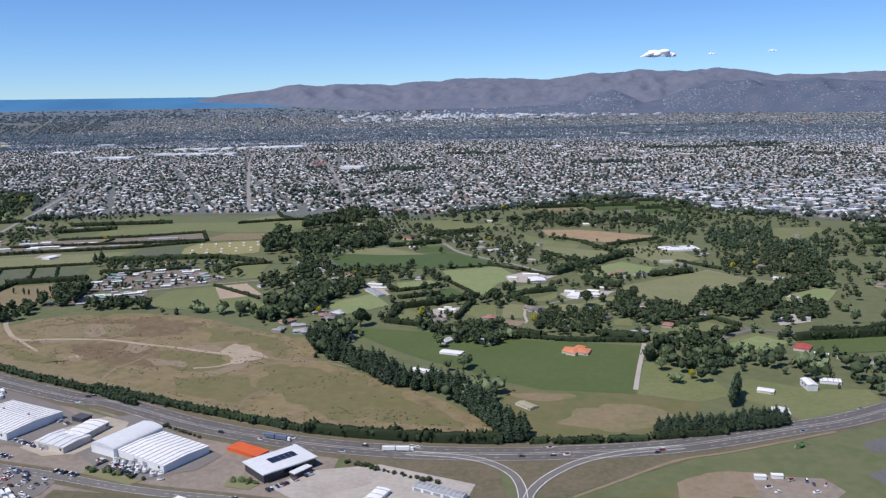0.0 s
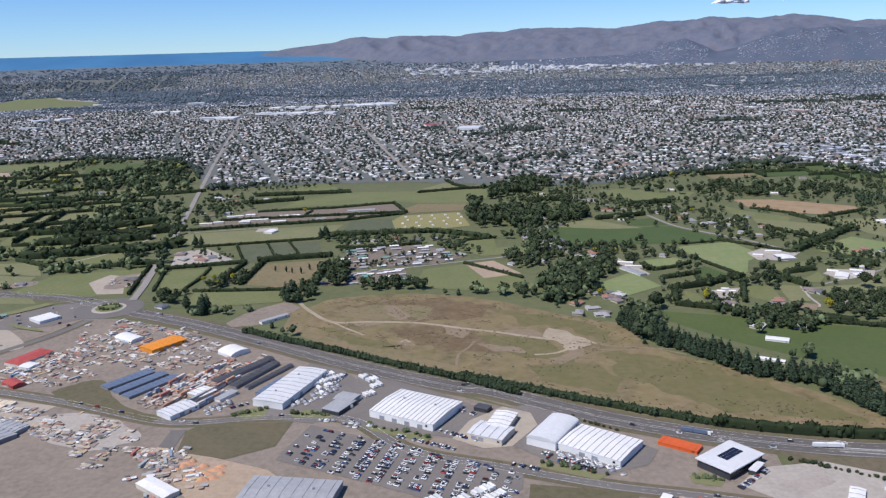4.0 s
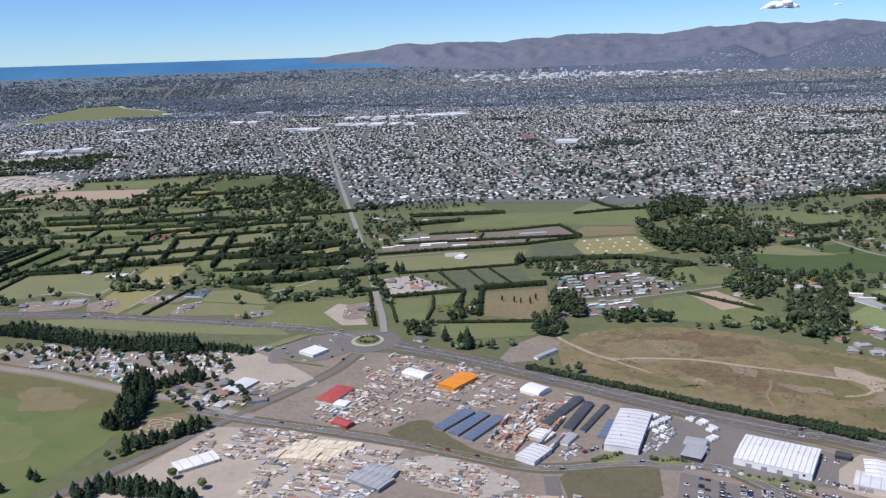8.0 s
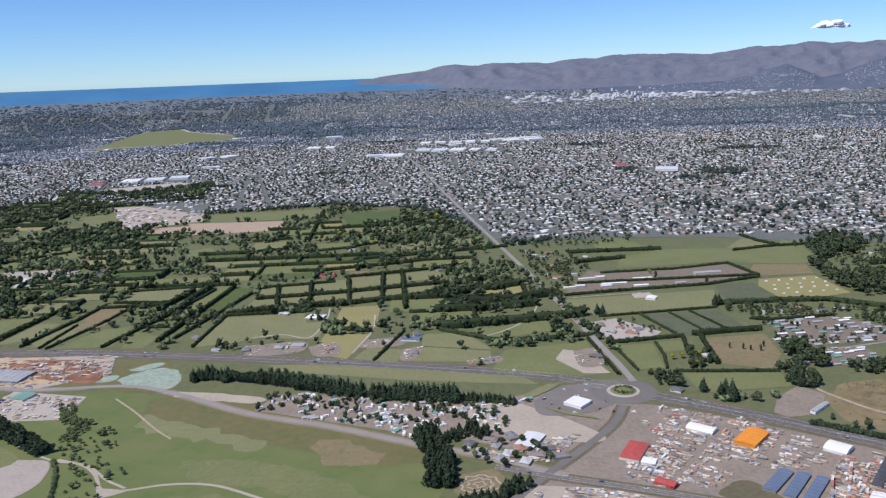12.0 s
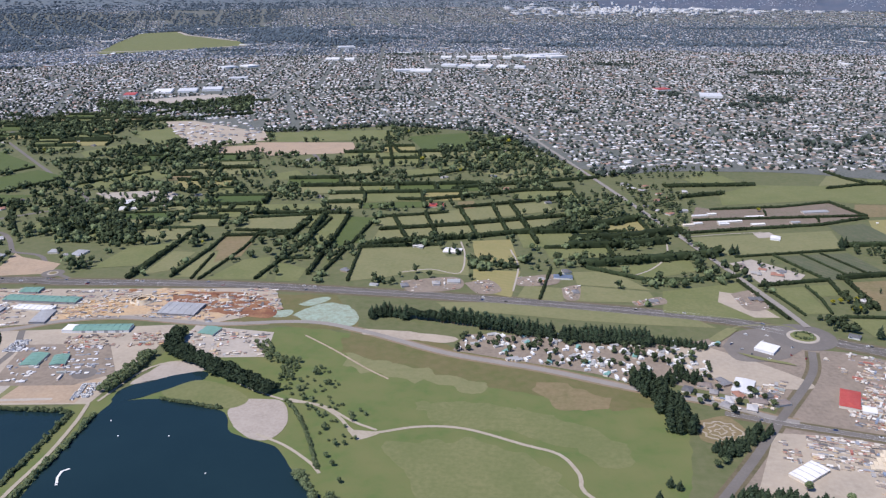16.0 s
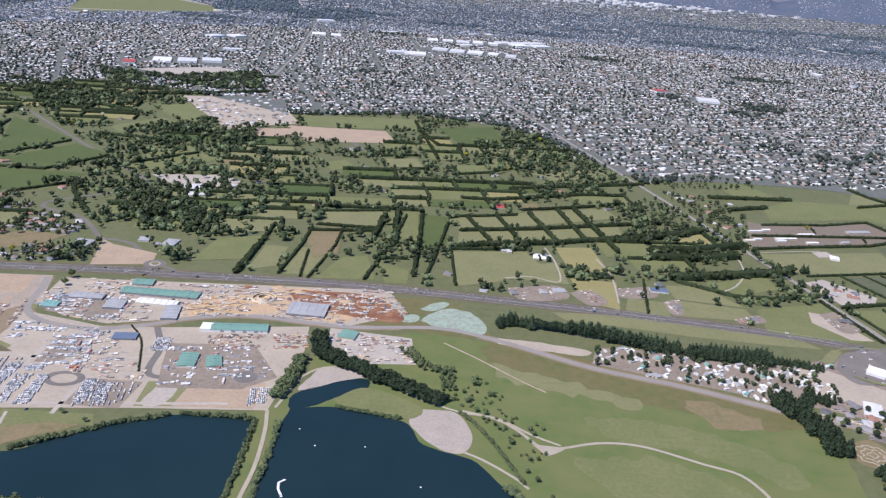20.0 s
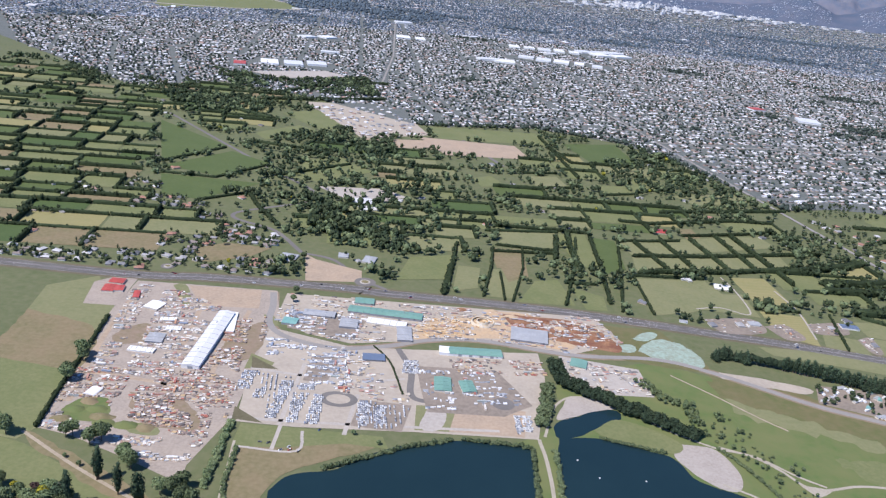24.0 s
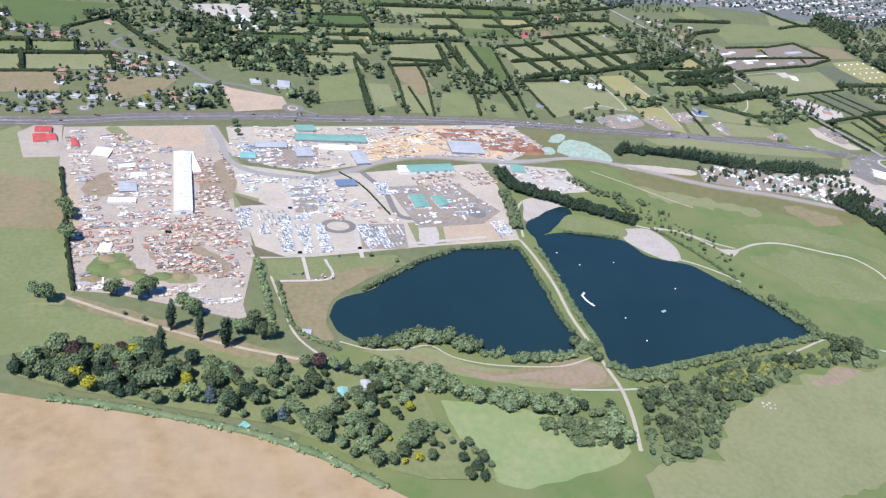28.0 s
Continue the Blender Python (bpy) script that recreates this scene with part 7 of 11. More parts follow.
field_hedge([(-517.5, 714), (-497.5, 597)], 4.2, 3.4)
field_hedge([(-471, 746), (-452, 694)], 3.6, 3.0)
field_hedge([(-574.5, 769.5), (-507, 794.5), (-424, 824)], 3.4, 4.2)
field_hedge([(-624.5, 724.5), (-592.5, 726), (-484, 772)], 3.2, 3.6)
field_hedge([(-749.5, 669.5), (-704.5, 674), (-664.5, 676)], 3.0, 3.4)
field_hedge([(-683, 586.5), (-684.5, 627), (-684, 666)], 4.6, 5.0)
field_hedge([(-544, 547), (-514, 538.5)], 2.4, 3.0)
field_hedge([(-490, 540), (-501, 478)], 1.8, 1.8)
field_hedge([(-635.5, 505), (-637.5, 577)], 1.8, 2.0)
field_hedge([(-638, 580), (-576.5, 589.5)], 2.4, 2.6)
field_hedge([(-360, 521), (-353, 485.5), (-346.5, 454)], 2.0, 2.0)
field_hedge([(-626.5, 813), (-586.5, 831)], 2.6, 3.0)
field_hedge([(-587, 836.5), (-539.5, 872.5)], 2.4, 2.6)
field_hedge([(-648, 872.5), (-679, 1071.5)], 3.6, 3.2)
field_hedge([(-668.5, 1004), (-648, 941), (-631, 942), (-557.5, 959.5)], 3.2, 3.4)
field_hedge([(-552, 988), (-502.5, 1013)], 3.6, 6.0)
field_hedge([(-711.5, 869), (-672, 883)], 2.6, 3.0)
field_hedge([(-699, 814), (-659, 827)], 2.6, 3.0)
field_hedge([(-763.5, 505), (-756, 565), (-754, 610)], 2.2, 2.4)
field_hedge([(-792.5, 501), (-787, 574.5)], 3.0, 4.0)
field_hedge([(-741.5, 501.5), (-730, 569), (-728, 618)], 1.8, 1.8)
field_hedge([(-750, 618.5), (-699, 618)], 2.4, 2.6)
field_hedge([(30.5, 392.5), (59.5, 383), (94, 379.5)], 2.2, 2.6)
field_hedge([(180, 392.5), (201, 389), (219, 398.5)], 3.0, 5.0)
field_hedge([(-790, 519.5), (-785, 611.5)], 2.8, 2.8)
field_hedge([(-1091, 763.5), (-1048, 839.5)], 2.2, 3.0)
field_hedge([(-1080, 724), (-1027, 724.5), (-986.5, 792)], 2.2, 3.0)
field_hedge([(-1021.5, 651.5), (-984.5, 688.5)], 2.2, 3.0)
field_hedge([(-971.5, 753), (-906.5, 826)], 2.6, 3.4)
field_hedge([(-1032.5, 880), (-978, 872), (-933, 876)], 3.0, 5.0)
field_hedge([(-1065.5, 1179), (-999, 1300), (-920, 1352)], 4.0, 10.0)
field_hedge([(-1062.5, 1129), (-986.5, 1166), (-906.5, 1213.5)], 4.0, 8.0)
field_hedge([(-1204.5, 1335.5), (-1095.5, 1235.5)], 3.6, 6.0)
field_hedge([(-1212, 1211), (-1142.5, 1107.5)], 3.6, 6.0)
field_hedge([(-1105, 1045), (-1035, 1007.5)], 3.6, 7.0)
field_hedge([(-749, 557), (-747.5, 502)], 1.6, 1.8)
field_hedge([(-694.5, 655.5), (-701, 595.5)], 4.0, 4.2)
field_hedge([(-676.5, 658.5), (-686.5, 581.5), (-701.5, 505)], 2.2, 2.4)
field_hedge([(-636.5, 664), (-647, 585.5), (-659, 504.5)], 2.2, 2.4)
field_hedge([(-754.5, 602), (-699, 611.5)], 2.6, 3.0)
field_hedge([(-758.5, 653.5), (-692.5, 669.5)], 2.4, 2.8)
field_hedge([(-697, 549), (-673, 551)], 2.2, 2.6)
field_hedge([(-789.5, 559), (-794, 504)], 2.6, 2.8)
field_hedge([(-984, 687.5), (-965, 648.5), (-938.5, 607.5)], 3.0, 4.0)
# hedges, belts and buildings of the mapped block
for pts, h, w in (
    ([(-335, 706), (-269, 718), (-218, 738)], 2.2, 2.4), ([(-218, 738), (-202, 690.5)], 2.4, 2.6), ([(-358, 670), (-304, 678), (-255, 685.5), (-204, 693)], 2.2, 2.6),
    ([(-371, 632), (-318, 646.5), (-252, 662.5), (-204, 686.5)], 2.4, 2.8), ([(-361, 790), (-315, 796), (-268, 802)], 3.6, 5.0), ([(-353, 748), (-310, 765)], 3.4, 5.0),
    ([(-176, 866), (-165, 833), (-151, 813), (-199, 792)], 2.6, 3.2), ([(-151, 811), (-125, 817)], 2.4, 3.0), ([(-252, 605), (-212, 610), (-173, 613), (-132, 589)], 3.6, 4.6),
    ([(-348, 573), (-300, 585), (-259, 595)], 1.8, 2.2), ([(-347, 511.5), (-323, 518.5), (-296, 525.5)], 2.6, 3.0), ([(-286, 529), (-265, 535), (-241, 540)], 3.6, 4.4),
    ([(-316, 513), (-314, 490), (-316, 464)], 1.6, 1.8), ([(-296, 524), (-298, 496)], 2.4, 2.6), ([(-284, 526), (-284, 472)], 2.6, 3.0), ([(-309, 459), (-252, 460)], 1.8, 2.2),
    ([(-345, 510), (-334, 461)], 1.6, 1.8), ([(-318, 579), (-297, 525)], 1.6, 1.8), ([(-296, 583), (-277, 534)], 1.4, 1.6), ([(-280, 586), (-262, 541)], 1.4, 1.6), ([(-240, 566), (-228, 562), (-181, 573)], 2.2, 2.6),
    ([(-160, 560), (-148, 583), (-127, 589)], 2.0, 2.4), ([(-107, 564), (-92, 546)], 2.4, 3.0), ([(-148, 516), (-112, 480)], 1.8, 2.2), ([(-290, 690), (-287, 707)], 1.6, 1.8), ([(-250, 672), (-246, 690)], 1.6, 1.8),
):
    field_hedge(pts, h, w)
r = np.random.RandomState(61)
for poly, n_, h, m, protos, lab in (
    ([(-121, 811), (-90, 868), (-66, 839), (-72, 795), (-122, 757)], 60, 8.5, M_WOOD, MED_ROUND, "dark tall trees behind the paddocks"),
    ([(-145, 752), (-130, 686), (-47, 680), (-59, 647), (-97, 625), (-140, 624), (-152, 683)], 190, 8.5, M_WOOD, MED_ROUND, "dense dark shelter wood round a homestead"),
    ([(-412, 800), (-358, 780), (-345, 720), (-372, 640), (-392, 690)], 120, 5.0, M_WOOD, LOW_ROUND, "garden trees beside the avenue"),
    ([(-405, 812), (-355, 884), (-290, 868), (-292, 845), (-330, 828)], 70, 4.4, M_WOOD, LOW_ROUND, "garden trees at the edge of the suburb"),
    ([(-250, 600), (-130, 588), (-150, 578), (-235, 568), (-255, 588)], 90, 4.6, M_WOOD, LOW_ROUND, "garden trees behind the greenhouses"),
    ([(-332, 455), (-312, 458), (-308, 432), (-326, 438)], 30, 4.6, M_WOOD, MED_ROUND, "dark trees in the corner by the roundabout"),
    ([(-298, 496), (-284, 494), (-283, 470), (-304, 464)], 26, 4.6, M_WOOD, MED_ROUND, "dark trees round a cottage garden"),
    ([(-257, 462), (-238, 468), (-232, 436), (-248, 432)], 30, 5.4, M_WOOD, MED_ROUND, "dark trees by the paddock corner"),
    ([(-347, 562), (-335, 572), (-308, 540), (-316, 530)], 16, 3.4, M_WOOD, LOW_ROUND, "small trees round the red-roofed house"),
    ([(-175, 570), (-146, 540), (-133, 534), (-150, 578)], 30, 4.4, M_WOOD, LOW_ROUND, "trees between nursery and paddock"),
    ([(-72, 795), (-30, 770), (-8, 712), (-45, 690), (-120, 735), (-120, 757)], 90, 4.6, M_WOOD, LOW_ROUND, "garden trees round country houses"),
    ([(-240, 466), (-236, 505), (-222, 506), (-217, 468)], 34, 7.5, M_WOOD, MED_ROUND, "dark trees beside the nursery"),
    ([(-210, 470), (-180, 472), (-170, 458), (-205, 455)], 34, 6.0, M_WOOD, MED_ROUND, "dark trees between the plots"),
    ([(-125, 536), (-90, 560), (-88, 520), (-112, 496)], 60, 5.5, M_WOOD, LOW_ROUND, "garden trees by the lane"),
    ([(-100, 625), (-60, 640), (-88, 578), (-128, 590)], 60, 5.0, M_WOOD, LOW_ROUND, "trees round houses by the vineyard"),
    ([(-238, 560), (-146, 537), (-166, 516), (-238, 502)], 70, 3.4, M_WOOD, LOW_ROUND, "small trees between the greenhouses"),
):
    xs, ys = [p[0] for p in poly], [p[1] for p in poly]
    u, v = r.uniform(min(xs), max(xs), n_ * 4), r.uniform(min(ys), max(ys), n_ * 4)
    ok = inside(u, v, poly)
    u, v = u[ok][:n_], v[ok][:n_]
    hh = h * r.uniform(0.6, 1.2, len(u))
    tagged(new("copse", gather("copse", protos, np.stack([u, v, 0 * u, hh * 1.05, hh, r.uniform(0, 6.3, len(u))], 1), m)), lab, "trees", kind="stuff")
for poly, n_, size in (([(-228, 562), (-181, 572), (-146, 537), (-166, 516.5), (-238, 502.5)], 46, 1.0), ([(-229, 495), (-186, 505), (-180, 472.5), (-235, 468.5)], 26, 0.7)):
    done = []
    while len(done) < n_:
        a, b = r.uniform(-240, -145), r.uniform(466, 574)
        if len(done) < 999 and inside(np.array([a]), np.array([b]), poly)[0] and all(abs(a - c) > 7 * size or abs(b - d) > 4.2 * size for c, d in done):
            done.append((a, b))
        elif r.uniform() < 0.0006:
            break
    for a, b in done:
        building("greenhouse", a, b, 14, r.uniform(5, 9) * size, r.uniform(2.6, 3.8) * size, 0.9, (M_RPALE, M_RGREY, M_RGREY, M_RWHITE, M_RGREEN, M_RGREY)[r.randint(0, 6)], M_GREYW, "gable", 0.5, label="pale plastic-covered greenhouse of the nursery", category="greenhouse", group="greenhouses")
for x, y, L, W, roof in ((-302, 684, 17, 3.4, M_RWHITE), (-328, 667, 22, 3.4, M_RWHITE), (-306, 660, 12, 4, M_RWHITE), (-335, 660, 9, 5, M_RPALE), (-243, 703, 24, 6, M_RGREY), (-272, 668, 8, 4, M_RGREY), (-350, 684, 14, 3.4, M_RPALE), (-361, 700, 8, 5, M_RGREY), (-338, 690, 8, 4, M_RWHITE), (-366, 655, 10, 4, M_CREAM), (-357, 660, 8, 4, M_RPALE)):
    building("farm_shed", x, y, 12, L, W, 1.5, roof, M_CREAM, "gable", 0.5, label="long pale-roofed shed between nursery plots", category="shed", group="nursery sheds")
for x, y in ((-343, 537), (-336, 545), (-329, 533), (-324, 541), (-349, 552), (-120, 672), (-108, 668), (-97, 672), (-82, 668), (-110, 652), (-87, 655), (-378, 735), (-372, 760), (-385, 772), (-396, 780), (-365, 745), (-392, 715), (-384, 700), (-374, 690), (-400, 795), (-380, 790), (-103, 605), (-92, 612), (-84, 622), (-74, 630), (-108, 528), (-100, 536), (-96, 520), (-117, 512), (-345, 770), (-350, 755), (-170, 545), (-152, 540), (-215, 583), (-200, 590), (-185, 584), (-170, 588), (-228, 580), (-80, 770), (-66, 760), (-52, 748), (-90, 752), (-40, 735), (-292, 480), (-288, 488)):
    house(x, y, r.uniform(0, 360), label="country house with a hipped roof among trees", group="country houses")
# hedges, gardens and buildings beside the vineyard
for pts, h, w in (
    ([(0.7, 560.4), (19.5, 564.9), (38.1, 571.5)], 1.2, 1.4),
    ([(-29.5, 492.5), (-16.4, 499.2), (-3.5, 509.2)], 2, 2.4),
    ([(-35.7, 504.8), (-29.5, 492.5)], 2.4, 2.6),
    ([(-27.3, 474), (-5, 484)], 2.4, 3),
    ([(-27.7, 450.7), (-9.8, 457.4), (17.8, 474.5)], 3.4, 4.2),
    ([(2.4, 516.8), (9.9, 499.3), (18.3, 478.7)], 1.8, 2),
    ([(-31.1, 428.5), (-26.1, 450.6)], 3.4, 4),
    ([(-32, 421.9), (-17.9, 415.9), (-6.5, 410.2)], 2.8, 3.4),
    ([(5.1, 425.8), (14.8, 461.4)], 3, 3.2),
    ([(37.9, 474.9), (47.8, 454.7)], 3.6, 4),
    ([(45.6, 481.5), (65.7, 489)], 3, 4),
    ([(30, 570), (49.4, 553.7), (66.9, 533.2)], 1.8, 2.2),
    ([(70.9, 534.6), (108.6, 575), (130.2, 596.3)], 4.4, 6.5),
    ([(73.5, 615.4), (96.8, 575.7)], 2.2, 2.6),
    ([(129.2, 642.2), (172.2, 667.3)], 2.6, 3.4),
    ([(109.9, 656.2), (126.5, 614.1)], 2.4, 3),
    ([(90.3, 513.6), (106.9, 495.7)], 3.6, 5),
    ([(133.5, 526), (162.7, 536.3)], 3.8, 4.6),
    ([(164, 573.5), (184.3, 543.9)], 1.8, 2.2),
    ([(31.8, 394.7), (45.9, 388.5)], 4, 5.5),
    ([(75, 389.2), (94.7, 382)], 4, 5.5),
    ([(116.4, 405.2), (139.4, 420.1), (147.3, 403.9)], 2.2, 2.8),
    ([(108.2, 389.8), (129.5, 388.1), (145.3, 398)], 2.2, 2.8),
    ([(-11.3, 709.6), (28.8, 718.3)], 3.6, 5),
    ([(-44.9, 649.8), (-3.5, 664.6)], 3.6, 4.4),
    ([(-94.2, 728.3), (-56.6, 740.9)], 4.4, 5),
    ([(119.9, 403), (119.1, 389.4)], 1.6, 1.8),
    ([(87.6, 684.6), (115, 658.4)], 1.8, 2.4),
):
    field_hedge(pts, h, w)
for poly, n_, h, m, protos, lab in (
    ([(-125.3, 733.9), (-76.9, 736.2), (-45.9, 712.3), (-45.2, 665), (-93.6, 636.1), (-111.9, 603.5)], 50, 5, M_WOOD, MED_ROUND, "dark shelter wood round a homestead"),
    ([(-89.9, 495.6), (-72.2, 517.7), (-52.1, 516.6), (-53.1, 493.7), (-68.9, 469.3), (-71, 453.9), (-91.2, 461.2)], 80, 5.6, M_WOOD, MED_ROUND, "dense dark trees beside the green paddock"),
    ([(-108.5, 592.7), (-79.8, 570.9), (-72, 542.8), (-75.2, 509.9), (-95.1, 527.1)], 46, 4.8, M_WOOD, MED_ROUND, "garden trees round country houses"),
    ([(-75.1, 561.2), (-39.7, 562.8), (-21.7, 577.2), (-24.4, 540.1), (-13.7, 522.6), (-43, 516.1), (-72.7, 525.9)], 60, 4.8, M_WOOD, MED_ROUND, "garden trees below the vineyard"),
    ([(-14.6, 548.4), (1.4, 530.1), (2.2, 513.7), (-13.6, 525.9)], 20, 4.6, M_WOOD, MED_ROUND, "trees at the corner of a paddock"),
    ([(5.8, 666.5), (40.8, 691), (55.5, 657.7), (68.6, 625), (77.4, 601.9), (79.8, 570.9), (58.6, 562.5), (31.7, 604.9), (8.8, 641)], 80, 4.4, M_WOOD, MED_ROUND, "garden trees along the lane"),
    ([(-138.6, 822.2), (-95.5, 858.7), (-80.3, 797.9), (-94.3, 763.8), (-129.8, 750.2)], 56, 7, M_WOOD, MED_ROUND, "dark tall trees at the edge of the suburb"),
    ([(73.3, 791.4), (99.7, 819.5), (155.9, 795), (203.8, 772.4), (191, 729.8), (91.8, 738.2)], 120, 6, M_WOOD, MED_ROUND, "trees between the fields and the suburb"),
    ([(49.2, 436.4), (70.8, 443.8), (87.2, 434.7), (81.5, 397.6), (56.7, 393.7), (44.7, 404.1)], 110, 4, M_WOOD, MED_ROUND, "leafy gardens behind the orange-roofed villa"),
    ([(87.2, 459.2), (107.2, 478.4), (109.5, 458.2), (124.2, 445), (130.2, 427.1), (118.6, 411.3), (97, 407), (91.7, 434.5)], 130, 4.8, M_WOOD, MED_ROUND, "leafy gardens beside the pasture"),
    ([(147.4, 469.5), (164.5, 475.5), (196.8, 480.9), (197, 467.1), (182.2, 442.3), (154.9, 415.1), (141.2, 432.3), (136.5, 444.4)], 150, 6, M_WOOD, MED_ROUND, "dark trees round houses"),
    ([(196.7, 488.1), (241.1, 516.6), (235.3, 490.5), (198.2, 469.7)], 64, 6, M_WOOD, MED_ROUND, "dark trees between fields"),
    ([(115, 382.1), (130.7, 390.8), (138.8, 390.5), (121, 360.4), (106.9, 356.8), (106.3, 369.2)], 30, 5, M_WOOD, MED_ROUND, "dark trees in the bend of the lane"),
    ([(99, 380.9), (112.4, 382.2), (104.6, 360.9), (93, 361.3)], 24, 4.4, M_PINE, LOW_CONE, "dark shelter trees beside the drive"),
    ([(229.4, 711.1), (291.7, 730.9), (260.1, 647.7), (290.2, 645.5), (319.3, 669.5), (267.9, 568.9), (235.9, 602.2), (203.6, 627.3)], 240, 7, M_PINE, LOW_CONE, "dark shelter woods at the far fields"),
    ([(189.1, 723.7), (218.5, 737.2), (208.3, 692.2), (180.8, 680.2)], 44, 7, M_PINE, LOW_CONE, "dark shelter trees beside the tan field"),
    ([(11.6, 415.8), (3.8, 395.8), (-6.6, 408.2), (-5.4, 384.8), (17.9, 375), (36.3, 388.8), (28.5, 410.9)], 90, 4.6, M_WOOD, MED_ROUND, "garden trees round houses behind the paddock"),
    ([(201.2, 548.3), (225.8, 552.3), (253.9, 541.5), (245.3, 524.6), (194.9, 524.2)], 56, 4.4, M_WOOD, MED_ROUND, "garden trees round farm sheds"),
    ([(175.3, 430.8), (208.8, 453.4), (197.5, 418.6), (165.4, 406.3)], 60, 5, M_WOOD, MED_ROUND, "trees round works buildings"),
    ([(-13.6, 445.2), (4.7, 438.4), (-6.1, 416.5), (-14.7, 422.3)], 14, 3, M_WOOD, MED_ROUND, "small trees in the sales yard"),
    ([(133.6, 625.1), (169, 634.5), (171.4, 595.7), (145.2, 591)], 60, 1.8, M_WOOD, MED_ROUND, "rows of small orchard trees"),
    ([(86.1, 544.3), (101.5, 561.8), (105.2, 516), (87.5, 517)], 22, 4, M_WOOD, MED_ROUND, "garden trees on the bright lawn"),
    ([(191.9, 573.7), (231.4, 591.7), (265, 563.2), (255.7, 545), (195.2, 552.3)], 90, 5, M_WOOD, MED_ROUND, "trees beyond the pasture"),
    ([(107.3, 524.1), (133.9, 539.7), (133, 524.3), (105.5, 503.4)], 22, 3.2, M_WOOD, MED_ROUND, "shrubs round garden sheds"),
):
    xs, ys = [p[0] for p in poly], [p[1] for p in poly]
    u, v = r.uniform(min(xs), max(xs), n_ * 5), r.uniform(min(ys), max(ys), n_ * 5)
    ok = inside(u, v, poly)
    u, v = u[ok][:n_], v[ok][:n_]
    hh = h * r.uniform(0.6, 1.2, len(u))
    tagged(new("copse", gather("copse", protos, np.stack([u, v, 0 * u, hh * 1.05, hh, r.uniform(0, 6.3, len(u))], 1), m)), lab, "trees", kind="stuff")
u, v = r.uniform(-110, 330, 5200), r.uniform(380, 860, 5200)
ok = inside(u, v, MANOR) & np.array([noise.noise(Vector((a * 0.03, b * 0.05, 9.3))) + r.uniform(-0.35, 0.35) > -0.02 for a, b in zip(u, v)])
for poly in COVERS:
    ok &= ~inside(u, v, poly)
for line, width in ROADS:
    ok[ok] = np.hypot(u[ok][:, None] - line[None, :, 0], v[ok][:, None] - line[None, :, 1]).min(1) > width / 2 + 1.5
u, v = u[ok], v[ok]
hh = r.uniform(2.0, 5.2, len(u))
for lo, hi, protos, m, lab in ((0.0, 0.72, MED_ROUND, M_WOOD, "broadleaf garden trees round country houses"), (0.72, 0.88, LOW_CONE, M_PINE, "dark conifers in country gardens"), (0.88, 1.0, LOW_BUSH, M_WILLOW, "pale shrubs in country gardens")):
    k = slice(int(lo * len(u)), int(hi * len(u)))
    tagged(new("garden_trees", gather("garden_trees", protos, np.stack([u[k], v[k], 0 * u[k], hh[k] * 1.05, hh[k], hh[k] * 9], 1), m)), lab, "trees", kind="stuff")
HOMES = [(-77.7, 543.2), (-91, 562.1), (-98, 572.1), (-84.4, 554.3), (8.5, 671.6), (14.5, 658.1), (20.5, 647.6), (28.8, 664.8), (28.5, 637.2), (33.6, 622.7), (40.6, 626.9), (43.2, 613), (50.4, 619.3), (57.3, 637.6), (62.5, 613.9), (74.6, 648.7), (74.8, 610.9), (21.8, 692.5), (53.1, 592.8), (61.7, 582), (-13.4, 416.8), (-5.7, 421.9), (19.3, 418.7), (23.8, 426.1), (46.7, 444.9), (50.4, 441.1), (164, 556.1), (109.5, 532.4), (116.3, 523.6), (127.7, 531.4), (116.4, 537.2)]
HOMES += [(111.1, 448), (99.2, 434.2), (97.2, 394.1), (92.5, 392.3), (112.6, 406.4), (121.6, 419.7), (137.3, 430.2), (84.2, 423.5), (156.4, 443.5), (153.2, 447.3), (166, 444.2), (195.7, 447.8), (199.6, 446.4), (198.6, 460.4), (236.3, 546.2), (224.6, 541.5), (213.1, 549.4), (251, 541.7), (189.5, 594.5), (-84, 425.2), (-77.1, 416.3), (-72, 408.8), (-85.2, 409.3), (0.1, 384.6), (19.1, 383.9), (59.3, 419.1), (65.7, 408.3), (176.6, 624.4), (-72.7, 525.9), (-17.2, 527.8), (289.2, 671.8)]
for x, y in HOMES:
    house(x, y, r.uniform(0, 360), label="country house with a hipped roof among trees", group="country houses")
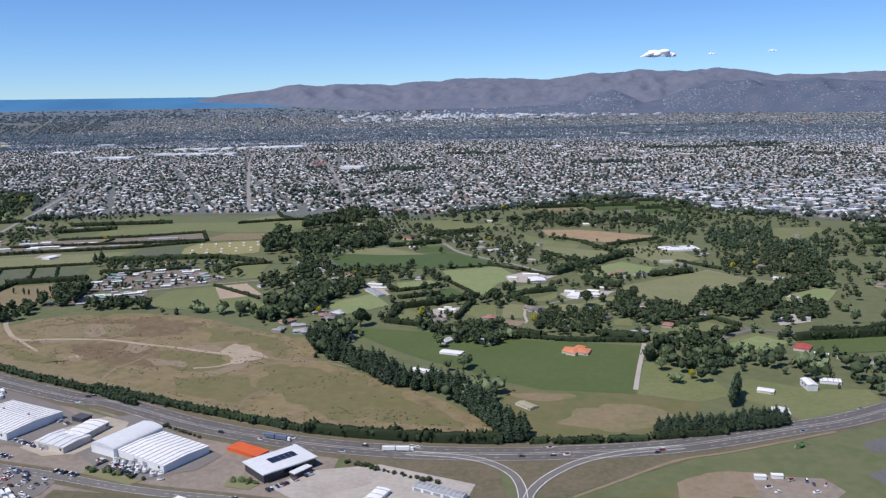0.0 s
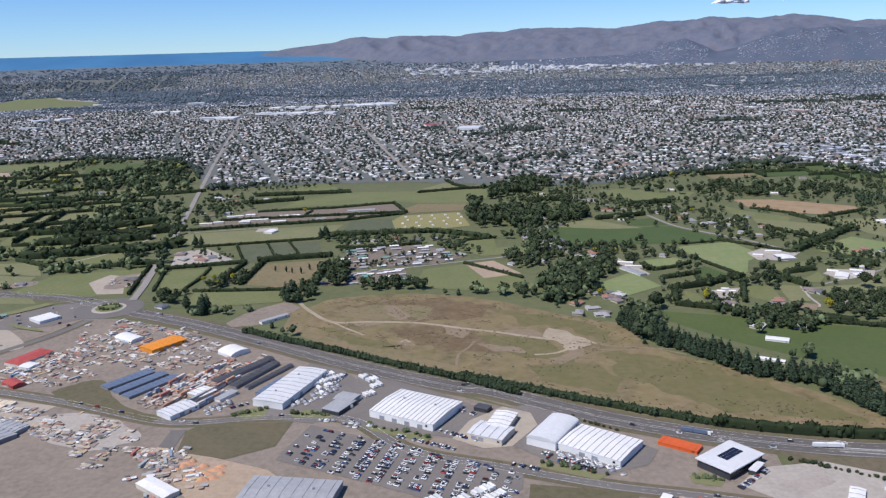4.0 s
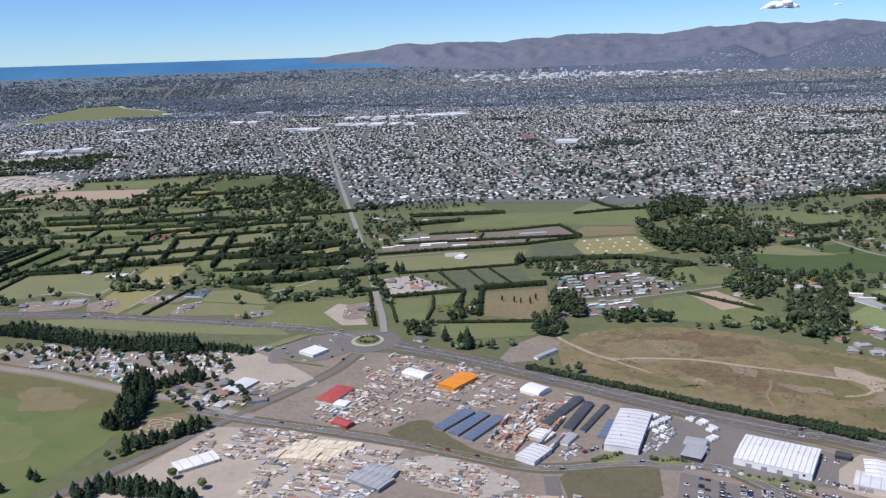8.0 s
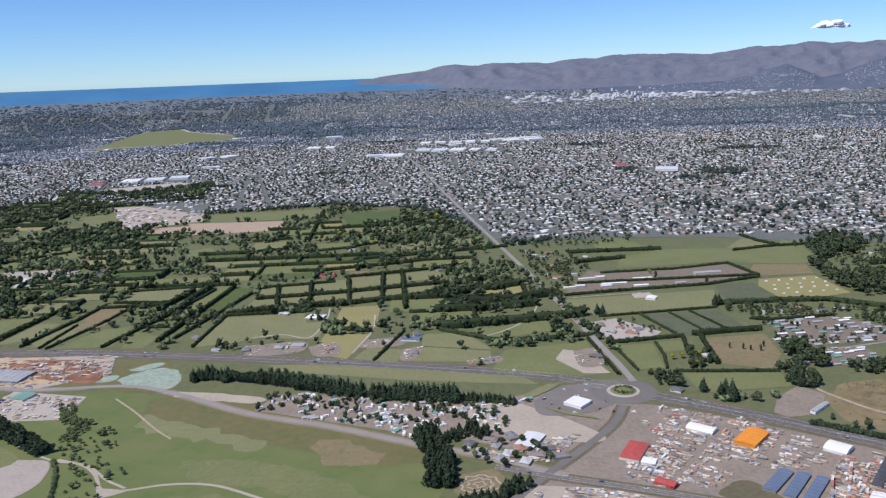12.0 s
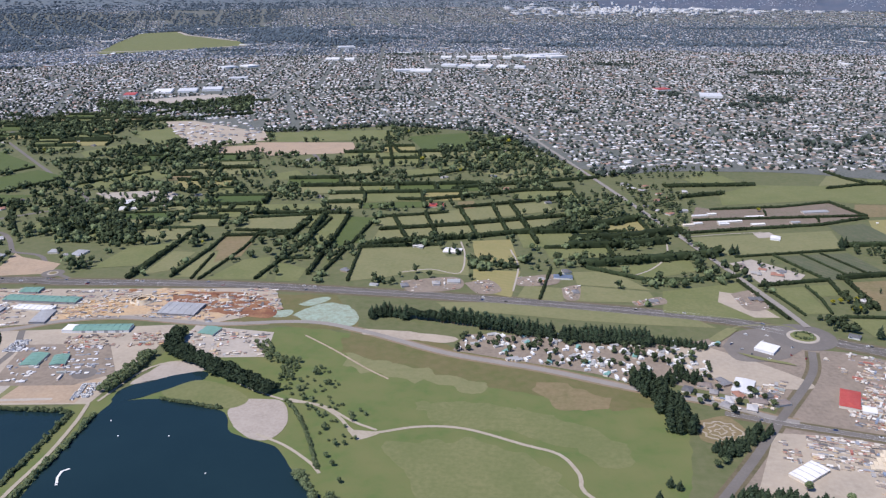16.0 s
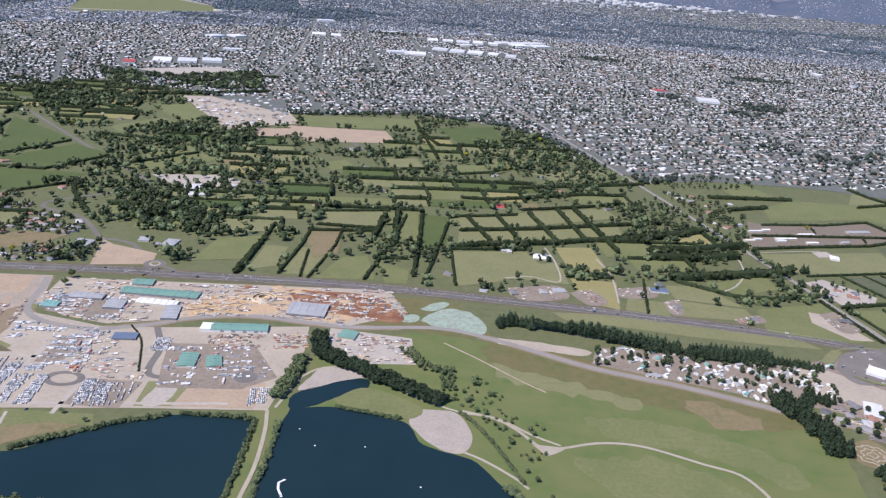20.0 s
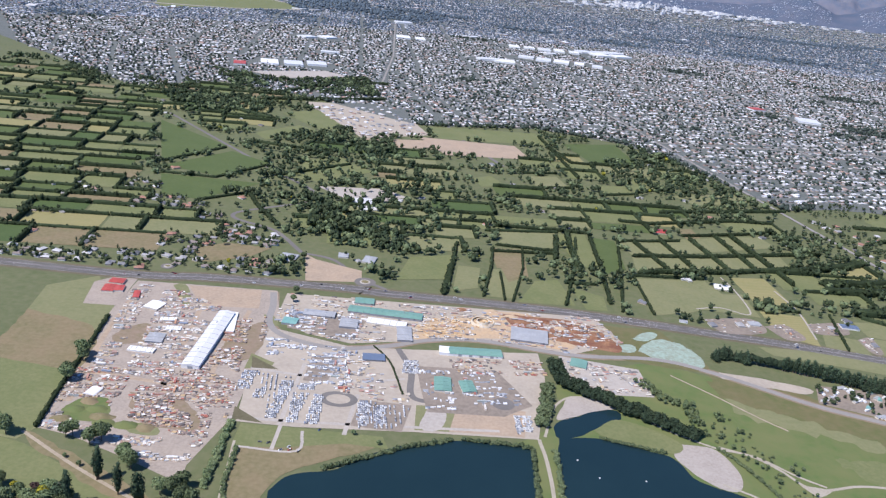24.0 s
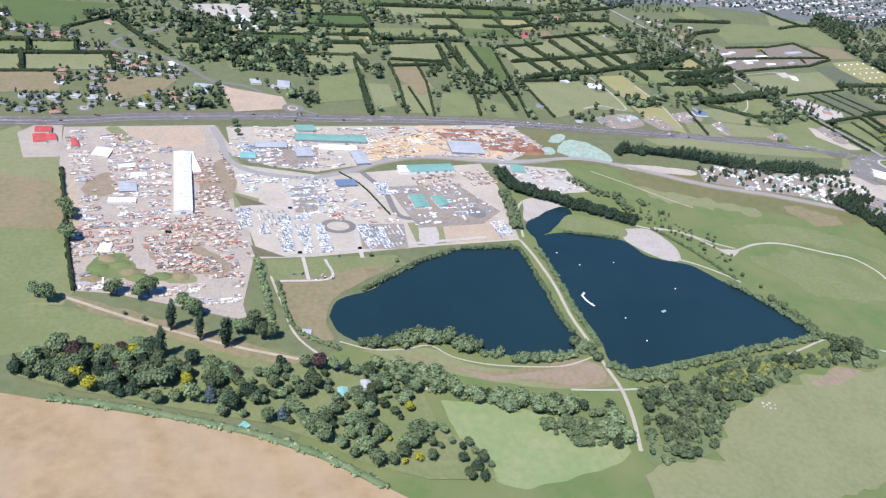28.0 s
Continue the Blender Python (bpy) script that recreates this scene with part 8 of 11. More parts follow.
for (x, y), L, W, roof in (
    ((-30.2, 685.3), 16, 6, M_RRED),
    ((-52.5, 681.5), 12, 5, M_RWHITE),
    ((-26, 643.5), 8, 4, M_RWHITE),
    ((55.9, 533.8), 15, 4.5, M_RWHITE),
    ((61.5, 523.4), 8, 4, M_RGREY),
    ((43.3, 524.4), 9, 4, M_RWHITE),
    ((74.3, 482.9), 9, 6, M_RWHITE),
    ((88.3, 483.6), 10, 6, M_RWHITE),
    ((96.2, 491.8), 7, 5, M_RPALE),
    ((168.3, 622.7), 16, 6, M_RWHITE),
    ((155.5, 572), 13, 6, M_RGREY),
    ((213.7, 510), 20, 6, M_RPALE),
    ((116, 436.9), 7, 4, M_RRED),
    ((175.8, 452.5), 9, 5, M_RRED),
    ((-41, 500.5), 16, 3, M_RPALE),
    ((-44.7, 509.9), 14, 3, M_RWHITE),
    ((-2.7, 443.5), 6, 2.4, M_RWHITE),
    ((0.8, 448.2), 6, 2.4, M_RPALE),
    ((3.5, 443.2), 5, 2.4, M_RWHITE),
    ((174.9, 414.2), 12, 6, M_RPALE),
    ((184.5, 416), 12, 6, M_RGREY),
    ((187.5, 428), 9, 5, M_RWHITE),
    ((132.8, 751.1), 18, 7, M_RWHITE),
    ((42.2, 779.7), 10, 5, M_RWHITE),
):
    building("farm_shed", x, y, -18 + r.uniform(-12, 12), L * 0.68, W * 0.72, 1.2, roof, M_CREAM, "gable", 0.5, label="long low farm shed among gardens", category="shed", group="farm sheds")
for x, y in [(-82.5, 439.9), (-60.4, 538.7), (-47.1, 537.9), (36.5, 672.2), (193.1, 545.1), (209.4, 549.6), (46.4, 419.7), (-13.6, 432.3), (-70.1, 441.7)]:
    tree(x, y, r.uniform(3.4, 5.0), "round", M_GOLD, 1.1)
for x, y in [(28, 455.6), (-44.5, 414.9), (20.8, 781.6), (30.6, 770.2), (7.7, 790), (46.4, 758.5), (62.5, 757.1), (79.4, 776.4), (182.1, 481.6), (108.2, 464.7), (78.5, 449.5)]:
    tree(x, y, r.uniform(8.0, 11.0), "round", M_WOOD, 1.05)
# hedgerows of the narrow paddocks
rh = np.random.RandomState(91)
ROWS, CORES = [], []
for q in PARCELS:
    for a, b, chance in ((q[3], q[2], 0.92), (q[1], q[2], 0.8)):
        if rh.uniform() > chance:
            continue
        h, w = rh.uniform(2.4, 5.6), rh.uniform(2.8, 5.2)
        core, spots = hedge_shape(straight([a, b], w * 0.9), w, h, 0.3, len(ROWS))
        CORES.append(core)
        ROWS.append(spots[rh.uniform(size=len(spots)) < 0.9])
tagged(new("hedgerows", hedge_mesh("hedgerows", CORES, np.concatenate(ROWS), M_HEDGE)), "dark hedgerows between the narrow paddocks", "hedges", kind="stuff")
# the long pine hedge beside the highway
hedge([(-256.5, 385), (-224, 366), (-197, 351), (-172, 336), (-144.5, 321), (-122, 306), (-144.5, 324), (-108, 304.5), (-78, 289.5), (-49, 276.5)], 3.0, 3.0, M_HEDGE, "long dark pine hedge along the highway", curve=True, ragged=0.28)
hedge([(-51, 277), (-28.5, 271), (-2.5, 266.5), (18.5, 264.5)], 4.4, 4.0, M_HEDGE, "tall dark pine hedge along the highway", curve=True, ragged=0.3)
for a in ([(29, 264), (33, 264.5)], [(36.5, 263.5), (51, 264)], [(55, 264.5), (67.5, 265)], [(70.5, 266), (95, 269.5)]):
    hedge(a, 2.6, 3.2, M_HEDGE, "low dense shrub row by the highway")
hedge([(-1003.5, 410.5), (-997.5, 358.5), (-993, 319), (-988.5, 286.5)], 2.6, 2.6, M_HEDGE, "dark boundary hedge of the yard", curve=True)
hedge([(-897.5, 309), (-896.5, 278), (-896, 254.5)], 3.2, 4.5, M_LEAF, "overgrown hedge between yard and path", curve=True, ragged=0.5)
hedge([(-889.5, 287.5), (-885.5, 249.5), (-866.5, 230.5)], 2.2, 3.0, M_LEAF, "overgrown hedge beside the path", curve=True, ragged=0.5)
hedge([(-812, 354.5), (-822.5, 390), (-834.5, 409)], 1.0, 1.2, M_HEDGE, "low planted strip along the street", curve=True)
# willows and shrubs on the shores
def shore(pts, h, w):
    hedge(pts, h, w, M_WILLOW, "dense green willows along the lake shore", curve=True, ragged=0.5, name="shore_hedge")


shore([(-854.5, 233.5), (-840.5, 232), (-827.5, 237.5), (-810.5, 233), (-798, 224)], 5.2, 7.5)
shore([(-834, 232), (-826, 235), (-819, 236), (-811, 230), (-803, 223.5)], 7.5, 10.0)
shore([(-795, 220), (-788, 218.5)], 4.6, 6.5)
shore([(-780.5, 213.5), (-765, 213), (-749, 214), (-737, 221.5)], 4.6, 6.0)
shore([(-743.5, 224), (-736.5, 219), (-735, 209)], 4.2, 6.0)
shore([(-845.5, 277), (-837, 282), (-827, 289), (-815.5, 296.5), (-799.5, 305.5), (-783.5, 312.5)], 2.4, 3.4)
shore([(-776, 314), (-754, 314.5), (-741, 313.5)], 2.2, 3.0)
shore([(-740, 313.5), (-740, 292.5), (-740, 270), (-741, 247), (-740, 232)], 2.2, 3.2)
shore([(-728, 313), (-728, 286), (-730, 256), (-730, 233.5), (-729, 221)], 2.4, 3.6)
shore([(-732, 204.5), (-721, 196.5), (-704, 198), (-678, 201), (-653, 206), (-620, 210.5), (-593.5, 214)], 4.0, 5.2)
shore([(-616, 269), (-604, 249.5), (-595.5, 232.5), (-590.5, 218)], 3.4, 5.0)
shore([(-598, 252), (-590, 229.5), (-586, 213.5), (-567, 207)], 3.6, 5.5)
shore([(-727.5, 197.5), (-713.5, 193), (-700, 193)], 4.4, 6.5)
shore([(-701.5, 330.5), (-683, 325.5), (-668, 322.5)], 2.0, 2.8)
shore([(-637, 333), (-627.5, 319), (-618, 298.5), (-608.5, 273.5)], 1.8, 2.4)


# ---- woods of the country ----
r = np.random.RandomState(11)
x, y = r.uniform(-1500, 620, 46000), r.uniform(300, 1250, 46000)
hx = [p[0] for p in HIGHWAY] + [p[0] for p in HIGHWAY2]
hy = [p[1] for p in HIGHWAY] + [p[1] for p in HIGHWAY2]
wild = np.array([noise.noise(Vector((a * 0.010, b * 0.03, 4.1))) + 0.55 * noise.noise(Vector((a * 0.04, b * 0.06, 1.1))) for a, b in zip(x, y)])
SUBURB = [(-1123.5, 478.5), (-1149.5, 668.5), (-1074.5, 705.5), (-1028, 654), (-981.5, 620), (-934.5, 578), (-927, 545.5), (-920.5, 510), (-929, 491.5)]
ok = (y > np.interp(x, hx, hy) + 12) & ~in_city(x, y) & ((wild > 0.0) | (r.uniform(size=len(x)) < 0.1)) & ~inside(x, y, SUBURB)
x, y, wild = x[ok], y[ok], wild[ok]
ok = clear_of(x, y, 2.0)
x, y, wild = x[ok], y[ok], wild[ok]
THICK = []
THICK.append(([(-104, 457.5), (-88, 502.5), (-70, 501.5), (-69.5, 462), (-83.5, 439.5), (-96, 424)], 200))
THICK.append(([(-603, 999.5), (-491, 953.5), (-438.5, 828.5), (-497.5, 818.5), (-596, 867)], 260))
THICK.append(([(-382.5, 618.5), (-419, 745.5), (-418, 760.5), (-375, 628.5), (-343.5, 497), (-349, 497)], 160))
THICK.append(([(-65, 398), (-48.5, 416.5), (-47, 384), (-60.5, 360)], 60))
THICK.append(([(-1010.5, 921.5), (-940, 965.5), (-858.5, 917), (-807.5, 807.5), (-787.5, 701), (-810.5, 580), (-865, 575), (-901.5, 586), (-938.5, 631.5), (-980, 681.5)], 520))
THICK.append(([(-939.5, 710), (-879.5, 661), (-829.5, 615), (-829, 576), (-883, 577.5), (-914.5, 623)], 260))
THICK.append(([(96, 377.5), (108.5, 377), (100.5, 348), (88.5, 348.5)], 16))
THICK.append(([(96.5, 350), (119, 357), (118.5, 333.5), (100.5, 313.5), (91.5, 320.5)], 14))
THICK.append(([(-1137, 1290), (-1055, 1300), (-954, 1385), (-913, 1244), (-958, 1197), (-1026, 1218)], 520))
THICK.append(([(-1189, 1284), (-1144, 1326), (-1090, 1220), (-1128, 1184)], 200))
THICK.append(([(-921, 919), (-873, 972), (-856, 856), (-888, 837)], 150))
THICK.append(([(-1295, 1200), (-1178, 1123), (-1054, 1126), (-1052, 1038), (-1142, 1000)], 420))
for poly, n_ in THICK:
    u, v = r.uniform(min(p[0] for p in poly), max(p[0] for p in poly), n_ * 3), r.uniform(min(p[1] for p in poly), max(p[1] for p in poly), n_ * 3)
    q = inside(u, v, poly)
    x, y, wild = np.r_[x, u[q][:n_]], np.r_[y, v[q][:n_]], np.r_[wild, 0.6 + 0 * u[q][:n_]]
k = len(x)
h = r.uniform(2.8, 7.2, k) * (1 + 0.6 * np.clip(wild, 0, 1))
WOOD = np.stack([x, y, 0 * x, h * r.uniform(0.85, 1.25, k), h, r.uniform(0, 6.3, k)], 1)
pick = np.where(wild == 0.6, r.uniform(0.45, 0.9, k), r.uniform(size=k))
for lo, hi, protos, m, l, n in ((0.0, 0.66, LOW_ROUND, M_WOOD, "broadleaf woods and garden trees between the paddocks", "woodland"), (0.66, 0.84, LOW_CONE, M_PINE, "dark conifers scattered among the gardens", "conifer_woodland"), (0.84, 0.996, LOW_BUSH, M_WILLOW, "pale green shrubs among the gardens", "shrubs"), (0.996, 1.0, LOW_ROUND, M_GOLD, "golden-leaved garden trees", "golden_trees")):
    take = (pick >= lo) & (pick < hi)
    tagged(new(n, gather(n, protos, WOOD[take], m)), l, "trees", kind="stuff")

# houses scattered in the country and the near suburb
x, y = r.uniform(-1250, 520, 900), r.uniform(330, 1050, 900)
ok = (y > np.interp(x, hx, hy) + 14) & ~in_city(x, y) & ~inside(x, y, SUBURB)
x, y = x[ok], y[ok]
ok = clear_of(x, y, 3.0)
x, y = list(x[ok][:60]), list(y[ok][:60])
HAMLETS = []
HAMLETS.append(([(-980, 594.5), (-929.5, 582.5), (-915.5, 560), (-972.5, 568.5)], 8))
HAMLETS.append(([(-106.5, 596), (-70, 574), (-50.5, 522.5), (-66, 508.5), (-94.5, 541)], 14))
HAMLETS.append(([(-89, 457), (-57.5, 449.5), (-54, 422), (-84, 428.5)], 8))
for poly, n_ in HAMLETS:
    u, v = r.uniform(min(p[0] for p in poly), max(p[0] for p in poly), 300), r.uniform(min(p[1] for p in poly), max(p[1] for p in poly), 300)
    ok = inside(u, v, poly)
    x, y = x + list(u[ok][:n_]), y + list(v[ok][:n_])
for a, b in zip(x, y):
    house(a, b, r.uniform(0, 360), label="country house with a hipped roof among trees", group="country houses")
gx, gy = np.meshgrid(np.arange(-1300, -820, 11.0), np.arange(400, 760, 11.5))
gx, gy = gx.ravel() + r.uniform(-2, 2, gx.size), gy.ravel() + r.uniform(-2, 2, gx.size)
ok = inside(gx, gy, SUBURB)
gx, gy = gx[ok], gy[ok]
ok = clear_of(gx, gy, 3.5) & (r.uniform(size=len(gx)) < 0.85)
gx, gy = gx[ok], gy[ok]
near = np.argsort(np.hypot(gx + 900, gy - 250))
for i in near[:90]:
    house(gx[i], gy[i], r.uniform(-20, 20))
far = near[90:]
k = len(far)
many("edge_suburb_houses", HOUSE_V, HOUSE_F, 8, np.stack([gx[far], gy[far], 0 * gx[far], r.uniform(2.6, 4.0, k), r.uniform(2.0, 2.6, k), r.uniform(1.7, 2.3, k), 0.4 + r.choice([0, 1.571], k) + r.uniform(-0.3, 0.3, k)], 1), [M_WALLS, M_ROOFS], "houses with gardens at the edge of the suburb", "houses")
a, b = np.repeat(gx, 6) + r.uniform(-6, 6, 6 * len(gx)), np.repeat(gy, 6) + r.uniform(-6, 6, 6 * len(gx))
k = len(a)
tagged(new("garden_trees", gather("garden_trees", LOW_ROUND, np.stack([a, b, 0 * a, r.uniform(2.4, 5.2, k), r.uniform(2.0, 5.0, k), r.uniform(0, 6, k)], 1), M_WOOD)), "small garden trees between the houses", "trees", kind="stuff")

# ---- single trees ----
belt([(-64, 391.5), (-49.5, 363.5), (-32.5, 344), (-18, 324)], 4.2, 9.0, "cone", 3, "pine shelterbelt", wide=1.25, label="tall dark pine in a shelterbelt")
belt([(-13, 322), (1.5, 318), (10, 301.5), (17.5, 281.5), (24.5, 265.5)], 4.2, 8.5, "cone", 3, "pine shelterbelt", wide=1.3, label="tall dark pine in a shelterbelt")
belt([(74.5, 270.5), (88, 273), (100.5, 275), (119, 279)], 2.4, 6.0, "cone", 4, "pine plantation", wide=1.3, label="dark young pine in a dense plantation")
belt([(107, 294), (110, 301), (113, 308)], 2.4, 9.5, "poplar", 1, "poplar row", wide=1.3)
belt([(-608, 441), (-600.5, 446), (-587, 442)], 3.2, 9.0, "cone", 2, "roadside trees", wide=1.4)
belt([(-583.5, 442), (-568.5, 440), (-557.5, 437)], 2.8, 6.5, "round", 2, "roadside trees", M_PINE, wide=1.0, label="dark evergreen tree beside the highway")
belt([(-564.5, 436.5), (-546.5, 432), (-539, 431)], 2.2, 11.5, "poplar", 1, "roadside poplars", wide=1.5)
belt([(-539.5, 429), (-518, 423)], 2.4, 10.5, "poplar", 2, "roadside poplars", wide=1.7)
belt([(-516, 421.5), (-497.5, 418.5)], 2.6, 10.5, "cone", 2, "roadside trees", wide=1.3)
belt([(-490, 416), (-474, 415.5), (-441, 412)], 2.7, 10.0, "cone", 3, "roadside pines", wide=1.4)
belt([(-437.5, 414.5), (-425, 411.5), (-409, 408)], 2.4, 5.4, "cone", 2, "roadside pines", wide=1.4)


def grove(name, pts, gap, h, rows, protos, material, label):
    """A narrow wood along a line, grown together."""
    line = straight(pts, gap)
    nr = normals_of(line)
    rr = np.random.RandomState(len(line))
    p = np.concatenate([line + nr * (k - (rows - 1) / 2) * gap * 0.9 + rr.uniform(-0.4, 0.4, line.shape) * gap for k in range(rows)])
    k = len(p)
    hh = h * rr.uniform(0.7, 1.2, k)
    tagged(new(name, gather(name, protos, np.stack([p[:, 0], p[:, 1], 0 * hh, hh * 1.05, hh, rr.uniform(0, 6.3, k)], 1), material)), label, "trees", kind="stuff")


grove("pine_row", smooth_line([(-256.5, 385), (-224, 366), (-197, 351), (-172, 336), (-144.5, 321), (-122, 306), (-144.5, 324), (-108, 304.5), (-78, 289.5), (-49, 276.5)], 6.0), 1.7, 4.6, 2, LOW_CONE, M_PINE, "dark ragged pines grown into the highway hedge")
GROVE_ROUND = [crown(500 + i, "round", 170, 6, 0.7) for i in range(5)]
GROVE_CONE = [crown(520 + i, "cone", 150, 6, 0.75) for i in range(4)]
grove("lakeside_wood", [(-719.5, 406.5), (-718, 386.5), (-699.5, 374.5), (-679.5, 361), (-663, 350.5), (-646.5, 340)], 2.6, 5.6, 4, GROVE_ROUND, M_PINE, "dark evergreen wood by the lake's end")
grove("lakeside_wood", [(-727, 378.5), (-729, 356.5), (-734, 336)], 2.6, 4.4, 3, GROVE_ROUND, M_WILLOW, "grey-green willow wood by the lake")
grove("reserve_wood", [(-667, 398.5), (-654, 378), (-642.5, 374), (-643, 355)], 2.8, 3.4, 3, GROVE_ROUND, M_LEAF, "scrubby young wood on the reserve")
grove("pine_grove", [(-453.5, 366), (-446, 347.5), (-440.5, 327.5), (-440.5, 314)], 3.4, 9.0, 4, GROVE_CONE, M_PINE, "dense dark pine grove at the reserve's corner")
grove("pine_grove", [(-430, 256.5), (-420, 262.5), (-402.5, 259.5), (-386, 253.5)], 3.2, 6.5, 3, GROVE_CONE, M_PINE, "dark pine row along the yard")
grove("pine_grove", [(-428.5, 294.5), (-416, 302.5), (-403.5, 316)], 3.2, 6.5, 3, GROVE_CONE, M_PINE, "dark pines beside the side road")
grove("pine_grove", [(-442, 360.5), (-429, 374), (-424, 364.5)], 3.2, 6.0, 3, GROVE_CONE, M_PINE, "dark pines by the caravan park")
def lone_trees(kind, h, m, wide, spots):
    for x, y in spots:
        tree(x, y, h * random.uniform(0.85, 1.1), kind, m, wide)


lone_trees("round", 10.5, None, 1.0, [(-997.5, 359.5), (-995, 353.5), (-995, 335), (-993, 331), (-971, 281), (-968.5, 283), (-958, 277.5), (-957, 280), (-953.5, 281), (-938, 268), (-934.5, 264.5), (-932, 262), (-913, 246.5), (-907.5, 247), (-904.5, 253), (-902, 242), (-897.5, 241.5), (-1005, 283), (-999, 278.5)])
lone_trees("poplar", 18.0, M_PINE, 1.0, [(-943.5, 252), (-943, 252.5), (-930.5, 243.5), (-919.5, 237), (-918, 238), (-948, 232.5)])
lone_trees("round", 3.2, None, 1.1, [(-964.5, 265.5), (-955.5, 260.5), (-907.5, 251), (-626, 362.5), (-617.5, 351), (-628.5, 366), (-619, 322), (-617, 318.5), (-606, 282.5), (-602, 276), (-596.5, 263.5), (-599.5, 314.5), (-820.5, 302.5), (-834, 309)])
lone_trees("cone", 12.0, M_PINE, 1.1, [(-246, 436), (-244.5, 439.5), (-248.5, 439.5), (-288.5, 417), (-288.5, 414)])
lone_trees("cone", 5.5, None, 1.3, [(-462, 258.5), (-455.5, 269), (-452, 267), (-426.5, 264.5), (-419.5, 264.5), (-410.5, 265), (-402, 261.5), (-396, 258), (-430, 256.5), (-435, 252)])
lone_trees("round", 4.5, None, 1.1, [(-419.5, 396), (-396.5, 353), (-390.5, 341.5), (-398, 270), (-383.5, 262.5), (-432, 285.5), (-428, 288), (-420.5, 337), (-426.5, 342.5)])
lone_trees("round", 7.0, None, 1.0, [(7, 342.5), (9, 346), (-123, 446), (-115, 445.5), (-3, 376), (91.5, 338.5), (122, 393.5), (114, 384), (96.5, 350)])
lone_trees("round", 5.0, M_GOLD, 1.0, [(45, 413.5), (101, 327), (-955.5, 514), (-989.5, 234.5), (-301.5, 466.5), (-297, 469.5), (-13, 435)])
lone_trees("round", 6.0, None, 1.0, [(-101.5, 434.5), (-94, 439), (-88, 439), (-113, 440), (-117, 450.5), (-54.5, 408.5), (-85, 438.5)])
lone_trees("round", 7.0, None, 1.0, [(-969.5, 551.5), (-688.5, 513.5), (-408.5, 505.5), (-502.5, 580.5), (-581.5, 606), (-896, 460.5), (-897, 474)])
lone_trees("round", 8.0, None, 1.1, [(-3, 797.5), (19, 779), (37.5, 807.5), (51.5, 799), (64.5, 743.5), (99.5, 814.5)])

lone_trees("cone", 9.0, M_PINE, 1.1, [(-302, 428), (-293, 424), (-290, 427), (-249, 444), (-247, 440), (-349, 580), (-345, 581), (-259, 600), (-257, 606), (-255, 603)])
lone_trees("round", 4.0, M_GOLD, 1.1, [(-310, 481), (-304, 483), (-293, 486), (-299, 484), (-293, 703)])
lone_trees("poplar", 5.0, None, 1.4, [(-262, 500), (-258, 498), (-252, 497), (-248, 505), (-270, 503)])

# the garden wood in the foreground
GARDEN = [(-1008.5, 227.5), (-996.5, 241), (-968.5, 243.5), (-937, 229), (-915, 219.5), (-878.5, 223.5), (-859, 211.5), (-842.5, 211.5), (-833, 195), (-831, 173), (-814.5, 157.5), (-815, 142), (-843.5, 146), (-869.5, 159), (-886, 173.5), (-906, 186), (-945, 200.5), (-985.5, 216)]
xs, ys = [p[0] for p in GARDEN], [p[1] for p in GARDEN]
field(GARDEN, M_GREEN, "lawns and beds of a large garden", z=0.06, name="garden", category="garden")
r = np.random.RandomState(21)
x, y = r.uniform(min(xs), max(xs), 1500), r.uniform(min(ys), max(ys), 1500)
ok = inside(x, y, GARDEN)
x, y = x[ok], y[ok]
placed = []
for a, b in zip(x, y):
    west = (a - min(xs)) / (max(xs) - min(xs))
    if any((a - c) ** 2 + (b - d) ** 2 < (2.6 + 1.2 * west) ** 2 for c, d in placed):
        continue
    if noise.noise(Vector((a * 0.07, b * 0.07, 8.0))) > 0.5 - 0.42 * west:
        continue
    placed.append((a, b))
    q = random.random()
    m, kind = (None, "round") if q < 0.6 else (M_WILLOW, "round") if q < 0.78 else (M_PINE, "round") if q < 0.84 else (M_PURPLE, "round") if q < 0.87 else (M_BLUEFIR, "cone") if q < 0.9 else (M_PINE, "cone") if q < 0.975 else (M_GOLD, "round")
    tree(a, b, random.uniform(4.5, 11.0) * (1.1 - 0.3 * west) * (0.75 if m is M_GOLD else 1), kind, m, 1.05 if kind == "round" else 1.4, label={None: "", M_GOLD: "golden-yellow leafed garden tree", M_PURPLE: "dark copper-leafed garden tree", M_BLUEFIR: "blue-grey fir tree in the garden"}.get(m, ""))
BANK = [(-857, 221), (-826, 210), (-808.5, 192.5), (-792.5, 188.5), (-766, 181.5), (-745.5, 173.5), (-746, 155), (-753, 149.5), (-758.5, 171.5), (-780, 176), (-805.5, 184.5), (-829, 198.5), (-848.5, 210.5)]
SCRUB = [(-724, 185.5), (-706.5, 186), (-673.5, 195), (-652, 199), (-620.5, 201), (-605, 198), (-577, 211), (-556.5, 198.5), (-573, 187), (-594, 193), (-616.5, 190.5), (-639, 181.5), (-666, 173), (-684.5, 167), (-698.5, 150), (-711, 141), (-740, 139), (-733.5, 163)]
LIMES = [(-682, 187.5), (-658, 194.5), (-611.5, 199), (-595, 200), (-600, 193), (-620, 191), (-640, 190.5), (-657, 184), (-679, 177.5)]
DELL = [(-685, 166), (-667, 172), (-640, 180), (-612, 186.5), (-578, 185), (-530, 188), (-560, 140), (-654, 110), (-745, 110), (-742, 137), (-709, 138), (-701, 147)]
